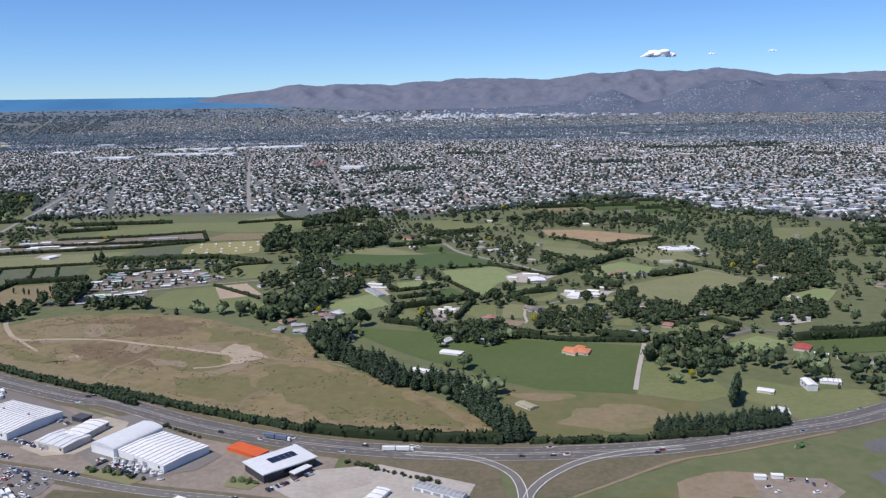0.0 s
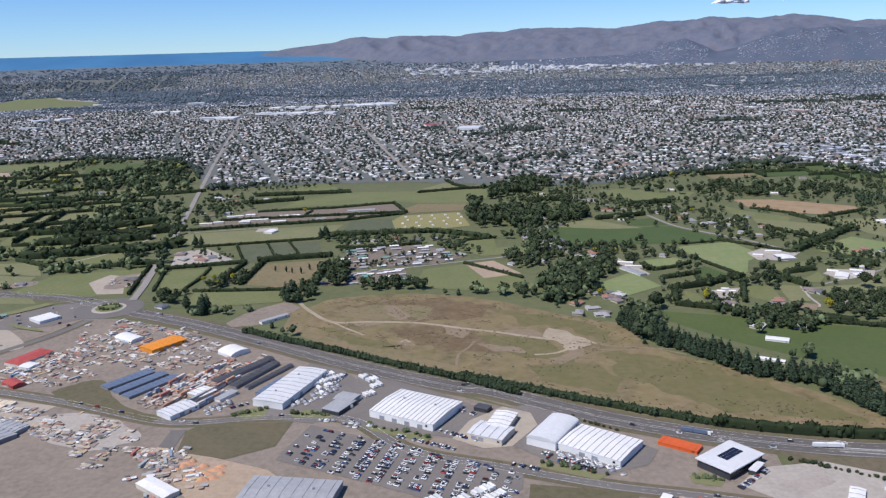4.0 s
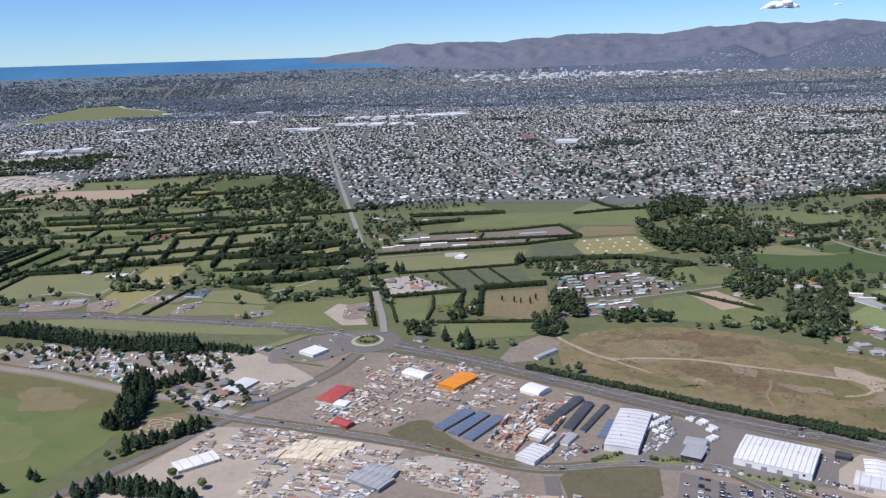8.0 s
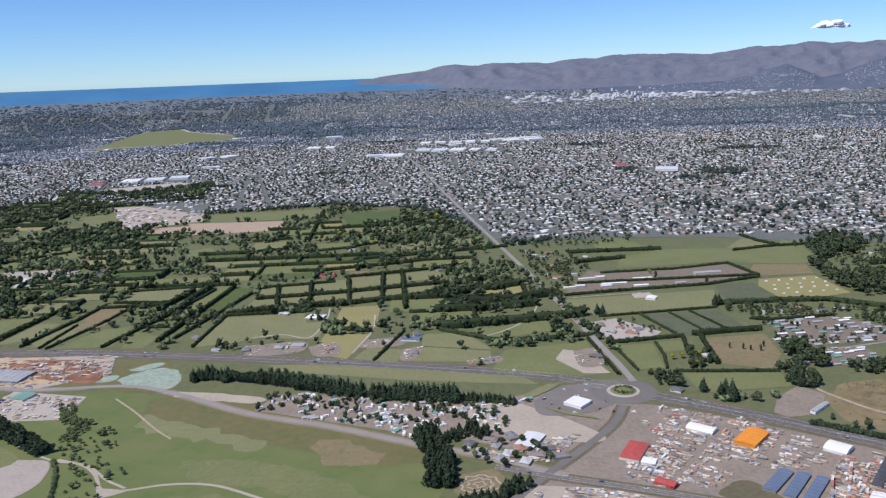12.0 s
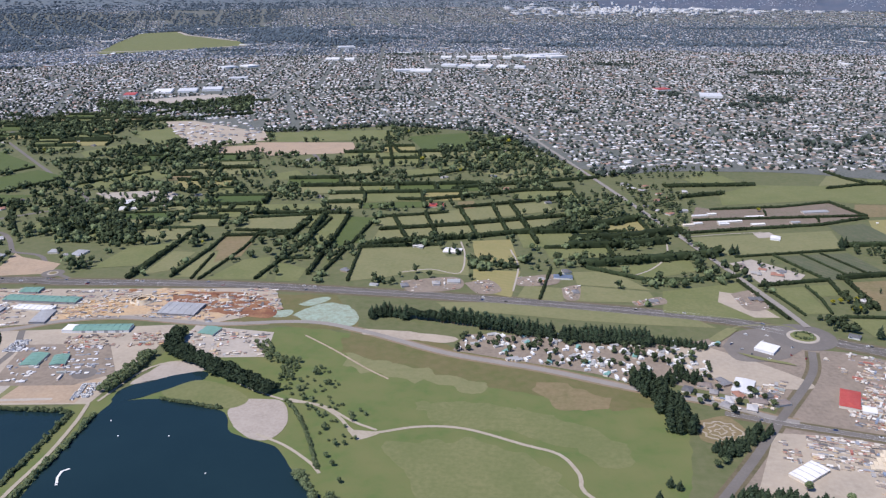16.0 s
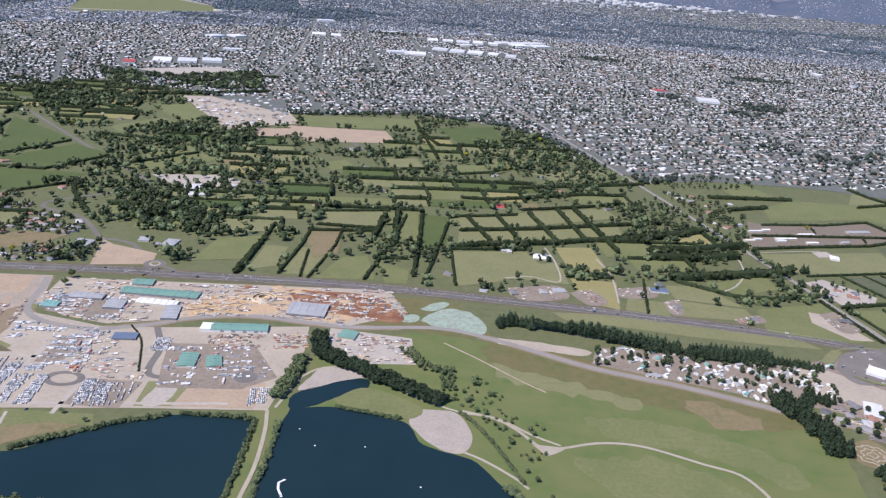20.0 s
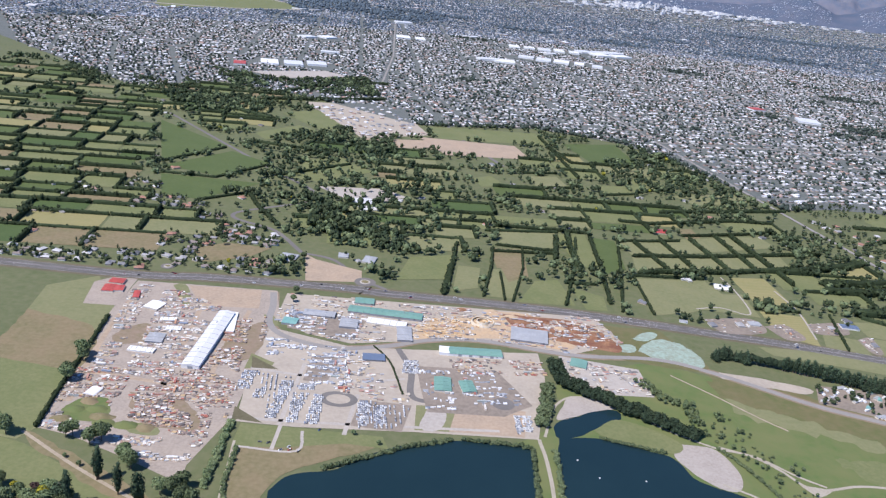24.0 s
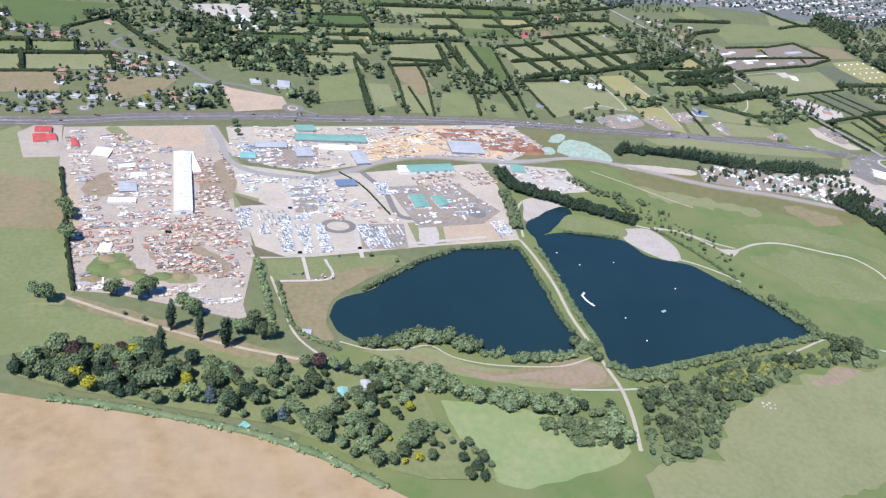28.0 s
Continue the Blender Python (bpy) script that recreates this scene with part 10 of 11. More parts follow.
for x, y in ((94.7, 235.2), (100, 235.6)):
    building("site_unit", x, y, -8, 3.4, 1.5, 1.1, M_RWHITE, M_WHITE, "flat", 0.12, label="small white site unit on gravel", category="cabin", group="site units")
chopper = tagged(new("helicopter"), "small green helicopter standing on the grass", "helicopter")
chopper.matrix_basis = pose(116.4, 257.2, 0, 0, 0, 35)
bm = bmesh.new()
bmesh.ops.create_uvsphere(bm, u_segments=14, v_segments=8, radius=0.75)
bm.transform(Matrix.Translation((0.6, 0, 0.95)) @ Matrix.Diagonal((1.5, 0.8, 0.85, 1)))
part("cabin", bm, M_GREENPAINT, chopper, "rounded green cabin")
part("tail_boom", block(-1.9, 0, 1.0, 3.0, 0.22, 0.25, top=0.8), M_GREENPAINT, chopper)
part("tail_fin", block(-3.3, 0, 1.0, 0.4, 0.08, 0.9, top=0.6), M_WHITE, chopper)
part("mast", block(0.5, 0, 1.5, 0.2, 0.2, 0.45), M_DARKW, chopper)
for side in (-0.55, 0.55):
    part("skid", block(0.5, side, 0.06, 2.6, 0.1, 0.1), M_DARKW, chopper)
    part("strut", block(0.5, side, 0.1, 0.1, 0.1, 0.4), M_DARKW, chopper)
for turn in (0, 1):
    bm = block(0, 0, 0, 6.4, 0.2, 0.05)
    bm.transform(Matrix.Translation((0.5, 0, 1.95 + 0.06 * turn)) @ Matrix.Rotation(1.57 * turn, 4, "Z"))
    part("rotor_blade", bm, M_DARKW, chopper)
# shrubs along the top of the yard and beside the arched hall
for x, y in [(-32.3 + 1.9 * k + random.uniform(-0.5, 0.5), 250.2 - 1.0 * k + random.uniform(-0.6, 0.6)) for k in range(16)] + [(-102.4 + 2.2 * k, 283 - 1.5 * k) for k in range(8)]:
    tree(x, y, random.uniform(1.0, 2.0), "bush", M_WOOD, 1.1)
# small dwellings between the lodge and the pines
for x, y in ((-424, 349), (-417, 354), (-411, 346), (-405, 352), (-430, 356), (-420, 362), (-409, 366), (-397, 345), (-402, 338), (-414, 339), (-390, 352), (-386, 344)):
    house(x, y, random.uniform(0, 360), label="small pale house behind the lodge", group="lodge houses")
for x, y in ((-427, 352), (-414, 357), (-407, 343), (-400, 348), (-423, 345), (-412, 334), (-393, 348), (-404, 360), (-416, 369), (-432, 349), (-398, 355)):
    tree(x, y, random.uniform(2.6, 5.0), "round", M_WOOD, 1.1)
# pumps, kerbs and cars of the fuel station
for pts, m, lab in (
    ([(-404, 421), (-388, 438.5), (-383, 436), (-399, 417)], M_OLIVE, "planted strip beside the forecourt"),
    ([(-392, 404), (-384, 396), (-363, 388), (-366, 391.5), (-384, 400)], M_OLIVE, "planted strip beside the forecourt"),
):
    field(pts, m, lab, z=0.12, wavy=0.5)
for k, (a, b) in enumerate([(-378, 413), (-371, 405), (-372.5, 420), (-365.5, 411)]):
    isl = tagged(new("fuel_pump"), "small fuel pump on a pale kerb", "fuel pump", "fuel pumps")
    isl.matrix_basis = pose(a, b, 0.12, 0, 0, -40)
    part("kerb", block(0, 0, 0, 2.4, 0.6, 0.1), M_PALE, isl)
    part("pump_body", block(0, 0, 0.1, 0.5, 0.3, 0.75, top=0.9), M_RRED if k % 2 else M_WHITE, isl)
for a, b, d in ((-388, 408, 20), (-384, 402, 60), (-376, 396, 10), (-362, 402, 80), (-358, 412, 40), (-368, 428, -30), (-380, 429, -50), (-392, 415, 35), (-355, 398, 60)):
    car(a, b, d, "parked car at the fuel station", "forecourt cars", z=0.2)

STORED = []
A, B, C, D = [np.array(p) for p in [(-206.5, 249.5), (-131, 217.5), (-123, 232), (-200, 276)]]
span, deep = np.linalg.norm(B - A), np.linalg.norm(D - A)
ua, va = (B - A) / span, (D - A) / deep
turn_lot = math.degrees(math.atan2(ua[1], ua[0]))
rows = 11
lines = bmesh.new()
for i in range(rows + 1):
    for side in (-1, 1):
        n = int(deep / 1.2)
        for j in range(n):
            p = A + ua * (span * i / rows + side * 1.15) + va * (deep * (j + 0.5) / n)
            if i in (0,) and side < 0 or random.random() > (0.62 if 2 < i < rows - 1 else 0.4):
                continue
            if not inside([p[0]], [p[1]], CARPARK)[0]:
                continue
            if random.random() < 0.45:
                car(p[0], p[1], turn_lot + random.uniform(-4, 4), "parked car on the asphalt of the full car park")
            else:
                STORED.append((p[0], p[1], 0.14, 1.0, 0.42, 1.0, radians(turn_lot + random.uniform(-4, 4))))


CAR_V = np.array([(u * a, v * b, c) for c, a, b in ((0.1, 1, 1), (0.5, 0.98, 0.95)) for u, v in ((-1, -1), (1, -1), (1, 1), (-1, 1))] + [(u * a - 0.1, v * b, c) for c, a, b in ((0.5, 0.6, 0.9), (0.8, 0.42, 0.74)) for u, v in ((-1, -1), (1, -1), (1, 1), (-1, 1))])
CAR_F = np.concatenate([BLOCK_F[:8] + 8, BLOCK_F, BLOCK_F[8:] + 8])


def vehicle_rows(poly, step, aisle, turn, share):
    """Close rows of stored vehicles in a yard."""
    xs, ys = [p[0] for p in poly], [p[1] for p in poly]
    cx, cy = sum(xs) / len(xs), sum(ys) / len(ys)
    c, s = math.cos(radians(turn)), math.sin(radians(turn))
    for i in range(-60, 60):
        for j in range(-40, 40):
            u, v = i * step, j * aisle
            x, y = cx + u * c - v * s, cy + u * s + v * c
            if random.random() < share and inside([x], [y], poly)[0]:
                STORED.append((x, y, 0.12, 1.0, 0.42, 1.0, radians(turn) + random.uniform(-0.05, 0.05)))


for poly in ([(-905, 362.5), (-897, 364), (-897, 342.5), (-904.5, 340)], [(-893.5, 345), (-888, 346), (-887.5, 335), (-893.5, 334)], [(-881.5, 355), (-874, 356.5), (-876.5, 317), (-882, 315)], [(-872, 352.5), (-861.5, 357), (-862, 349), (-871, 347)], [(-872.5, 343), (-864, 345), (-865.5, 314.5), (-870.5, 313.5)], [(-861, 343), (-855.5, 344), (-853.5, 316), (-861, 314.5)], [(-836, 343.5), (-828.5, 344.5), (-827.5, 317.5), (-833, 316)], [(-828, 339.5), (-820, 341.5), (-818.5, 320.5), (-824, 317)], [(-748.5, 345), (-739, 346.5), (-738, 329), (-748, 326.5)], [(-855, 397.5), (-845.5, 399), (-847, 390), (-854, 388.5)], [(-814.5, 394), (-806, 396), (-804, 381), (-815, 377)]):
    vehicle_rows(poly, 2.3, 1.0, 98, 0.85)
for poly in ([(-834, 342), (-807, 341), (-811, 318), (-836, 319)], [(-897, 362), (-876, 360), (-876, 316), (-880, 314)]):
    vehicle_rows(poly, 2.3, 2.6, 98, 0.55)
vehicle_rows([(-213.5, 294), (-206.5, 295.5), (-196, 311), (-197, 322.5), (-204.5, 311)], 2.5, 1.05, 30, 0.6)
vehicle_rows([(-247.5, 291), (-239.5, 302.5), (-235.5, 299.5), (-244.5, 286)], 2.5, 1.05, 30, 0.6)
vehicle_rows([(-110, 256.5), (-89, 246), (-89.5, 240), (-110.5, 251)], 2.5, 1.05, 15, 0.6)
vehicle_rows([(-200, 284), (-176.5, 278), (-177, 273), (-200, 279.5)], 2.5, 1.05, -10, 0.4)
lot = np.array([inside([s[0]], [s[1]], CARPARK)[0] for s in STORED])
STORED = np.array(STORED)
many("stored_cars", CAR_V, CAR_F, 8, STORED[~lot], [M_DOOR, M_CARLOT], "close rows of stored white and grey cars", "cars")
many("parked_cars", CAR_V, CAR_F, 8, STORED[lot], [M_GLASS, M_LOTCARS], "many parked cars of all colours on asphalt", "cars")
for pts, side, count, flip in ((HIGHWAY, 2.2, 16, 0), (HIGHWAY, -2.2, 14, 180), (HIGHWAY2, 2.2, 12, 0), (HIGHWAY2, -2.2, 12, 180)):
    line = smooth_line(pts, 2.0)
    nr = normals_of(line)
    for i in range(count):
        k = random.randrange(3, len(line) - 4)
        d = line[k + 1] - line[k]
        p = line[k] + nr[k] * (side + random.choice((0, 1.6 if side > 0 else -1.6)))
        car(p[0], p[1], math.degrees(math.atan2(d[1], d[0])), "car on the highway", "highway cars", z=0.15)
line = straight(AVENUE, 2.0)
for i in range(10):
    k = random.randrange(3, int(len(line) * 0.5))
    d = line[k + 1] - line[k]
    nn = np.array([-d[1], d[0]]) / np.linalg.norm(d)
    p = line[k] + nn * random.choice((-1.4, 1.4))
    car(p[0], p[1], math.degrees(math.atan2(d[1], d[0])), "car on the country road", "road cars", z=0.16)


for ends, gap, share in (([(-167, 268.5), (-145.5, 258)], 1.05, 0.75), ([(-240.5, 291), (-229.5, 298.5)], 1.1, 0.6), ([(-226.5, 298.5), (-222, 311)], 1.1, 0.8), ([(-152, 273), (-136.5, 264)], 1.2, 0.6), ([(-114, 252), (-98.5, 243)], 1.05, 0.8), ([(-115.5, 255.5), (-100, 246.5)], 1.05, 0.8), ([(-55, 231.5), (-41, 244.5)], 1.1, 0.6), ([(-137.5, 220), (-123, 231)], 1.2, 0.7), ([(-126, 247.5), (-117, 243.5)], 1.2, 0.6), ([(-147, 291.5), (-136.5, 285)], 1.2, 0.5), ([(-201, 312.5), (-195.5, 328)], 1.2, 0.7)):
    a, b = np.array(ends[0]), np.array(ends[1])
    n_ = int(np.linalg.norm(b - a) / gap)
    turn = math.degrees(math.atan2(b[1] - a[1], b[0] - a[0])) + 90
    for k in range(n_):
        if random.random() < share:
            p = a + (b - a) * (k + 0.5) / n_
            car(p[0], p[1], turn + random.uniform(-4, 4), "parked car beside the warehouses", "kerbside cars")
line = smooth_line(SERVICE_LINE, 2.0)
nr = normals_of(line)
for i in range(16):
    k = random.randrange(3, len(line) - 4)
    d = line[k + 1] - line[k]
    p = line[k] + nr[k] * random.choice((-1.0, 1.0))
    car(p[0], p[1], math.degrees(math.atan2(d[1], d[0])), "car on the access road", "road cars", z=0.16)


def truck(x, y, deg, box_mat, label):
    root = tagged(new("truck"), label, "truck", "highway trucks")
    root.matrix_basis = pose(x, y, 0.15, 0, 0, deg)
    part("cargo_box", block(-0.3, 0, 0.42, 4.6, 1.1, 1.25, top=0.98), box_mat, root)
    part("trailer", block(-5.0, 0, 0.42, 4.2, 1.1, 1.25, top=0.98), box_mat, root)
    cab = part("cab", block(2.85, 0, 0.25, 1.1, 1.05, 1.15, top=0.88), M_WHITE, root)
    part("windscreen", block(3.35, 0, 0.8, 0.14, 0.9, 0.4), M_GLASS, cab)
    part("chassis", block(-1.6, 0, 0.2, 9.6, 0.8, 0.22), M_TYRE, root)
    for u in (2.6, -1.4, -2.2, -4.0, -6.2):
        for s in (-0.45, 0.45):
            bm = bmesh.new()
            bmesh.ops.create_cone(bm, cap_ends=True, radius1=0.22, radius2=0.22, depth=0.2, segments=10)
            bm.transform(Matrix.Translation((u, s, 0.22)) @ Matrix.Rotation(math.pi / 2, 4, "X"))
            part("wheel", bm, M_TYRE, root)
    return root


hx0, hy0 = -125, 309.5
truck(hx0, hy0, -35, M_WHITE, "white truck and trailer on the highway")
hx0, hy0 = -57.5, 269.5
truck(hx0, hy0, -22, M_RBLUE, "dark blue truck and trailer on the highway")
hx0, hy0 = -15, 259
truck(hx0, hy0, -3, M_WHITE, "white and blue truck and trailer on the highway")

# ---- caravans, containers and stacks ----
VAN_MESH = [from_bm("caravan", block(0, 0, 0.25, l, 1.25, 1.1, top=0.93), M_VAN) for l in (2.8, 3.4, 4.0)]
VAN_WIN = from_bm("window", block(0.2, -0.62, 0.7, 0.9, 0.06, 0.35), M_GLASS)
VAN_WHEEL = from_bm("wheel", block(0, 0, 0.02, 0.4, 1.02, 0.4, top=0.7), M_TYRE)


def caravan(x, y, deg, label="white caravan parked on gravel", group="caravans"):
    root = tagged(new("caravan", random.choice(VAN_MESH)), label, "caravan", group)
    root.matrix_basis = pose(x, y, 0.06, 0, 0, deg)
    for n, me in (("window", VAN_WIN), ("wheel", VAN_WHEEL)):
        o = new(n, me)
        o.parent = root


r = np.random.RandomState(33)
CAMP_TREES = []
xs, ys = [p[0] for p in CAMP], [p[1] for p in CAMP]
x, y = r.uniform(min(xs), max(xs), 700), r.uniform(min(ys), max(ys), 700)
ok = inside(x, y, CAMP)
for n_, (a, b) in enumerate(list(zip(x[ok], y[ok]))[:420]):
    q = r.uniform() if n_ < 300 else 0.9
    if q < 0.46:
        caravan(a, b, r.choice([20, 110]) + r.uniform(-10, 10))
    elif q < 0.58:
        building("cabin", a, b, r.uniform(0, 90), 4.5, 2.6, 1.1, M_TEALROOF if q < 0.51 else M_RGREY, M_CREAM, "gable", 0.5, 0, [], [("f", 0.4, 0.7, 0.4)], "holiday cabin with a pale roof", "cabin", "holiday cabins")
    else:
        CAMP_TREES.append((a, b, 0.0, r.uniform(2.4, 5.0), r.uniform(2.0, 5.4), r.uniform(0, 6)))
tagged(new("camp_trees", gather("camp_trees", MED_ROUND, CAMP_TREES, M_WOOD)), "dark shade trees between the caravans", "trees", kind="stuff")
for poly, n_ in (([(-196.5, 290), (-191, 297.5), (-179.5, 318), (-177, 314.5), (-189, 292.5)], 34), ([(-209.5, 317), (-202, 331.5), (-196, 328.5), (-202, 305.5)], 22), ([(-188.5, 326.5), (-177, 320.5), (-178.5, 314.5), (-189, 322)], 16), ([(-157.5, 220.5), (-139.5, 216), (-127, 227.5), (-133, 234.5), (-148.5, 229)], 14)):
    xs, ys = [p[0] for p in poly], [p[1] for p in poly]
    cx, cy = sum(xs) / len(xs), sum(ys) / len(ys)
    u, v = np.meshgrid(np.arange(-14, 15) * 1.75, np.arange(-12, 13) * 5.2)
    x, y = cx + u.ravel() * 0.766 + v.ravel() * -0.643, cy + u.ravel() * 0.643 + v.ravel() * 0.766
    ok = inside(x, y, poly) & (r.uniform(size=len(x)) < 0.92)
    for a, b in list(zip(x[ok], y[ok]))[:n_ + 12]:
        caravan(a, b, 130 + r.uniform(-3, 3), "white camper van for sale on gravel", "camper vans")

CON_MESH = []
for l in (2.6, 5.2):
    bm = block(0, 0, 0, l, 1.06, 1.1)
    CON_MESH.append(from_bm("container", bm, M_STOCK1))


def clutter(poly, singles, bits, label, turn, tall=0.7, sizes=(0.8, 4.6), stock=None, pitch=7.0, fill=0.62, cross=38.0):
    """Containers and stacks that stand alone, and small scrap in heaps between them."""
    singles = int(singles * 0.6)
    xs, ys = [p[0] for p in poly], [p[1] for p in poly]
    m = (singles + bits) * 6
    x, y = r.uniform(min(xs), max(xs), m), r.uniform(min(ys), max(ys), m)
    lane = np.array([noise.noise(Vector((a * 0.055, b * 0.055, 6.0))) for a, b in zip(x, y)])
    c, n = math.cos(radians(turn)), math.sin(radians(turn))
    row, col = ((-x * n + y * c) % pitch) / pitch, ((x * c + y * n) % cross) / cross
    ok = inside(x, y, poly) & (lane > -0.3) & (row < fill) & (col < 0.86)
    x, y = x[ok], y[ok]
    for a, b in zip(x[:singles], y[:singles]):
        o = tagged(new("container", CON_MESH[r.randint(0, 2)]), label, "container", "yard containers")
        o.matrix_basis = pose(a, b, 0.08, 0, 0, turn + r.choice([0, 90]) + r.uniform(-5, 5))
    a, b = x[singles:singles + bits], y[singles:singles + bits]
    k = len(a)
    many("yard_scrap", BLOCK_V, BLOCK_F, 8, np.stack([a, b, 0 * a + 0.06, r.uniform(sizes[0], sizes[1], k) * 0.5, r.uniform(0.4, 1.7, k) * 0.6, r.uniform(0.15, tall, k), radians(turn) + r.choice([0, 0, 0, 1.571], k) + r.uniform(-0.12, 0.12, k)], 1), [stock or M_STOCK, stock or M_STOCK], "heaps and rows of timber, steel and scrap in the yard", "scrap")


clutter([(-1005.5, 462.5), (-985, 466.5), (-941, 440.5), (-941.5, 411.5), (-943, 345), (-986.5, 343.5), (-998, 410.5)], 40, 2000, "old container among salvaged stock", 8, 0.6, (0.6, 3.4), None, 11.0, 0.6, 70.0)
clutter([(-925.5, 423), (-910.5, 439), (-903.5, 412), (-902, 344), (-902.5, 320.5), (-925, 321.5), (-939.5, 354), (-928, 360)], 8, 1000, "old container among rusty scrap", 8, 0.7, (0.6, 3.0), M_RUST, 7.0, 0.7, 60.0)
clutter([(-993.5, 346.5), (-942.5, 354), (-925, 321.5), (-901.5, 315), (-907, 288.5), (-960, 307), (-967, 320.5), (-984.5, 313.5), (-992, 308.5)], 16, 1900, "old container among rusty scrap", 8, 0.7, (0.5, 2.6), M_RUST, 8.5, 0.6, 50.0)
clutter([(-956, 322.5), (-934, 324.5), (-916, 304.5), (-917.5, 298.5), (-943, 301), (-957, 307)], 4, 420, "old container on the scrap heap", 20, 1.3, (0.8, 3.4), M_RUST, 20.0, 0.95, 90.0)
clutter([(-986.5, 303.5), (-970.5, 292.5), (-935, 288), (-907, 288.5), (-910, 269.5), (-935.5, 271.5), (-970, 284), (-987, 288)], 6, 420, "old container in the salvage yard", 8, 0.6, (0.7, 3.6), None, 12.0, 0.6, 50.0)
clutter(SAWMILL, 26, 1000, "container in the sawmill yard", 5, 0.7, (0.8, 5.0), None, 9.0, 0.6, 60.0)
clutter([(-855, 372.5), (-822, 375.5), (-805.5, 351), (-810.5, 344.5), (-845.5, 347.5)], 6, 150, "container in the storage yard", 8, 0.6, (0.8, 3.6))
clutter([(-791, 401.5), (-727.5, 414.5), (-726, 394), (-770, 384), (-786, 382.5)], 8, 220, "container in the storage yard", 8, 0.6, (0.8, 3.6), M_RUST)
clutter([(-900, 405), (-852, 402), (-850, 378), (-897, 382)], 10, 150, "container in the storage yard", 8, 0.7, (0.8, 3.2), M_HALLS, 9.0, 0.6, 40.0)
clutter([(-806, 388), (-757, 393), (-738, 357), (-797, 339)], 12, 170, "container beside the green-roofed depots", 8, 0.8, (0.7, 3.0), M_HALLS, 8.0, 0.6, 30.0)
clutter([(-870, 390), (-838, 392), (-838, 350), (-870, 358)], 12, 160, "container in the storage yard", 8, 0.8, (0.7, 3.2), M_HALLS, 8.0, 0.6, 30.0)
clutter([(-899, 449), (-843, 446), (-848, 414), (-892, 421)], 10, 220, "container in the mill yard", 4, 0.8, (0.7, 3.6), M_HALLS, 7.0, 0.6, 30.0)
clutter([(-855, 397.5), (-840, 399), (-832.5, 379), (-851, 376)], 4, 60, "container in the storage yard", 8)
clutter([(-715, 419), (-665, 413.5), (-662.5, 384), (-696, 382.5), (-713.5, 398)], 8, 160, "container in the timber yard", 15)
clutter([(-345, 398.5), (-327.5, 406.5), (-283.5, 388), (-262.5, 364), (-264, 339.5), (-284, 333.5), (-301, 340.5), (-314, 322), (-333, 310.5), (-355.5, 323), (-355, 342), (-335, 362.5)], 40, 1100, "container in the hire yard", -30, 0.7, (0.7, 3.6), None, 8.0, 0.6, 30.0)
clutter([(-352.5, 335.5), (-336, 366), (-321.5, 354.5), (-334, 313.5)], 4, 300, "container in the hire yard", -30, 0.6, (0.7, 3.0), M_RUST, 6.0, 0.6, 30.0)
clutter([(-276.5, 299), (-263, 333), (-251, 360), (-235.5, 353.5), (-248, 315), (-259, 306.5), (-266, 293.5)], 50, 420, "stacked container beside the sheds", -32, 0.9, (1.0, 5.0), M_RUST, 5.0, 0.6, 40.0)
clutter([(-396, 313.5), (-362.5, 313), (-311.5, 292), (-326.5, 256.5), (-368.5, 254.5), (-366, 284.5), (-400.5, 291.5)], 12, 800, "container in the timber yard", -12, 0.8, (0.8, 4.6), None, 8.0, 0.6, 40.0)
clutter([(-317, 286.5), (-295.5, 290), (-272, 279), (-263, 265.5), (-280.5, 259), (-305, 269.5)], 4, 260, "container in the timber yard", -12, 0.8, (0.8, 4.0), None, 6.0, 0.7, 40.0)
clutter([(-344, 265.5), (-319.5, 268), (-310.5, 251), (-333, 248)], 2, 200, "container by stacked steel", -30, 0.6, (0.8, 2.6), M_HALLS, 5.0, 0.6, 40.0)
clutter([(-284, 257.5), (-260, 262), (-241, 259), (-241.5, 245.5), (-277, 245.5)], 5, 240, "container in the timber yard", -12, 0.8, (0.8, 3.6), None, 7.0, 0.65, 40.0)
clutter([(-420, 349), (-376, 370), (-391, 338.5), (-410.5, 337.5)], 10, 120, "container behind the lodge", -20)
clutter([(-266, 254.5), (-245.5, 259), (-224, 234.5), (-243, 220.5)], 10, 110, "container in the dirt yard", 20)
clutter([(-90, 227), (-61, 225), (-49, 216), (-89, 216)], 8, 90, "container in the yard", 10, 0.8, (0.8, 3.6), M_RUST)
clutter([(-809.5, 455.5), (-771.5, 471), (-755, 467), (-771.5, 439), (-806.5, 429.5)], 4, 240, "container among wood chips", 30, 0.7, (0.8, 4.0), M_CHIPS, 6.0, 0.6, 40.0)
clutter([(-743.5, 475), (-696.5, 477.5), (-676.5, 442), (-711.5, 448)], 3, 130, "container among bark heaps", 10, 0.9)


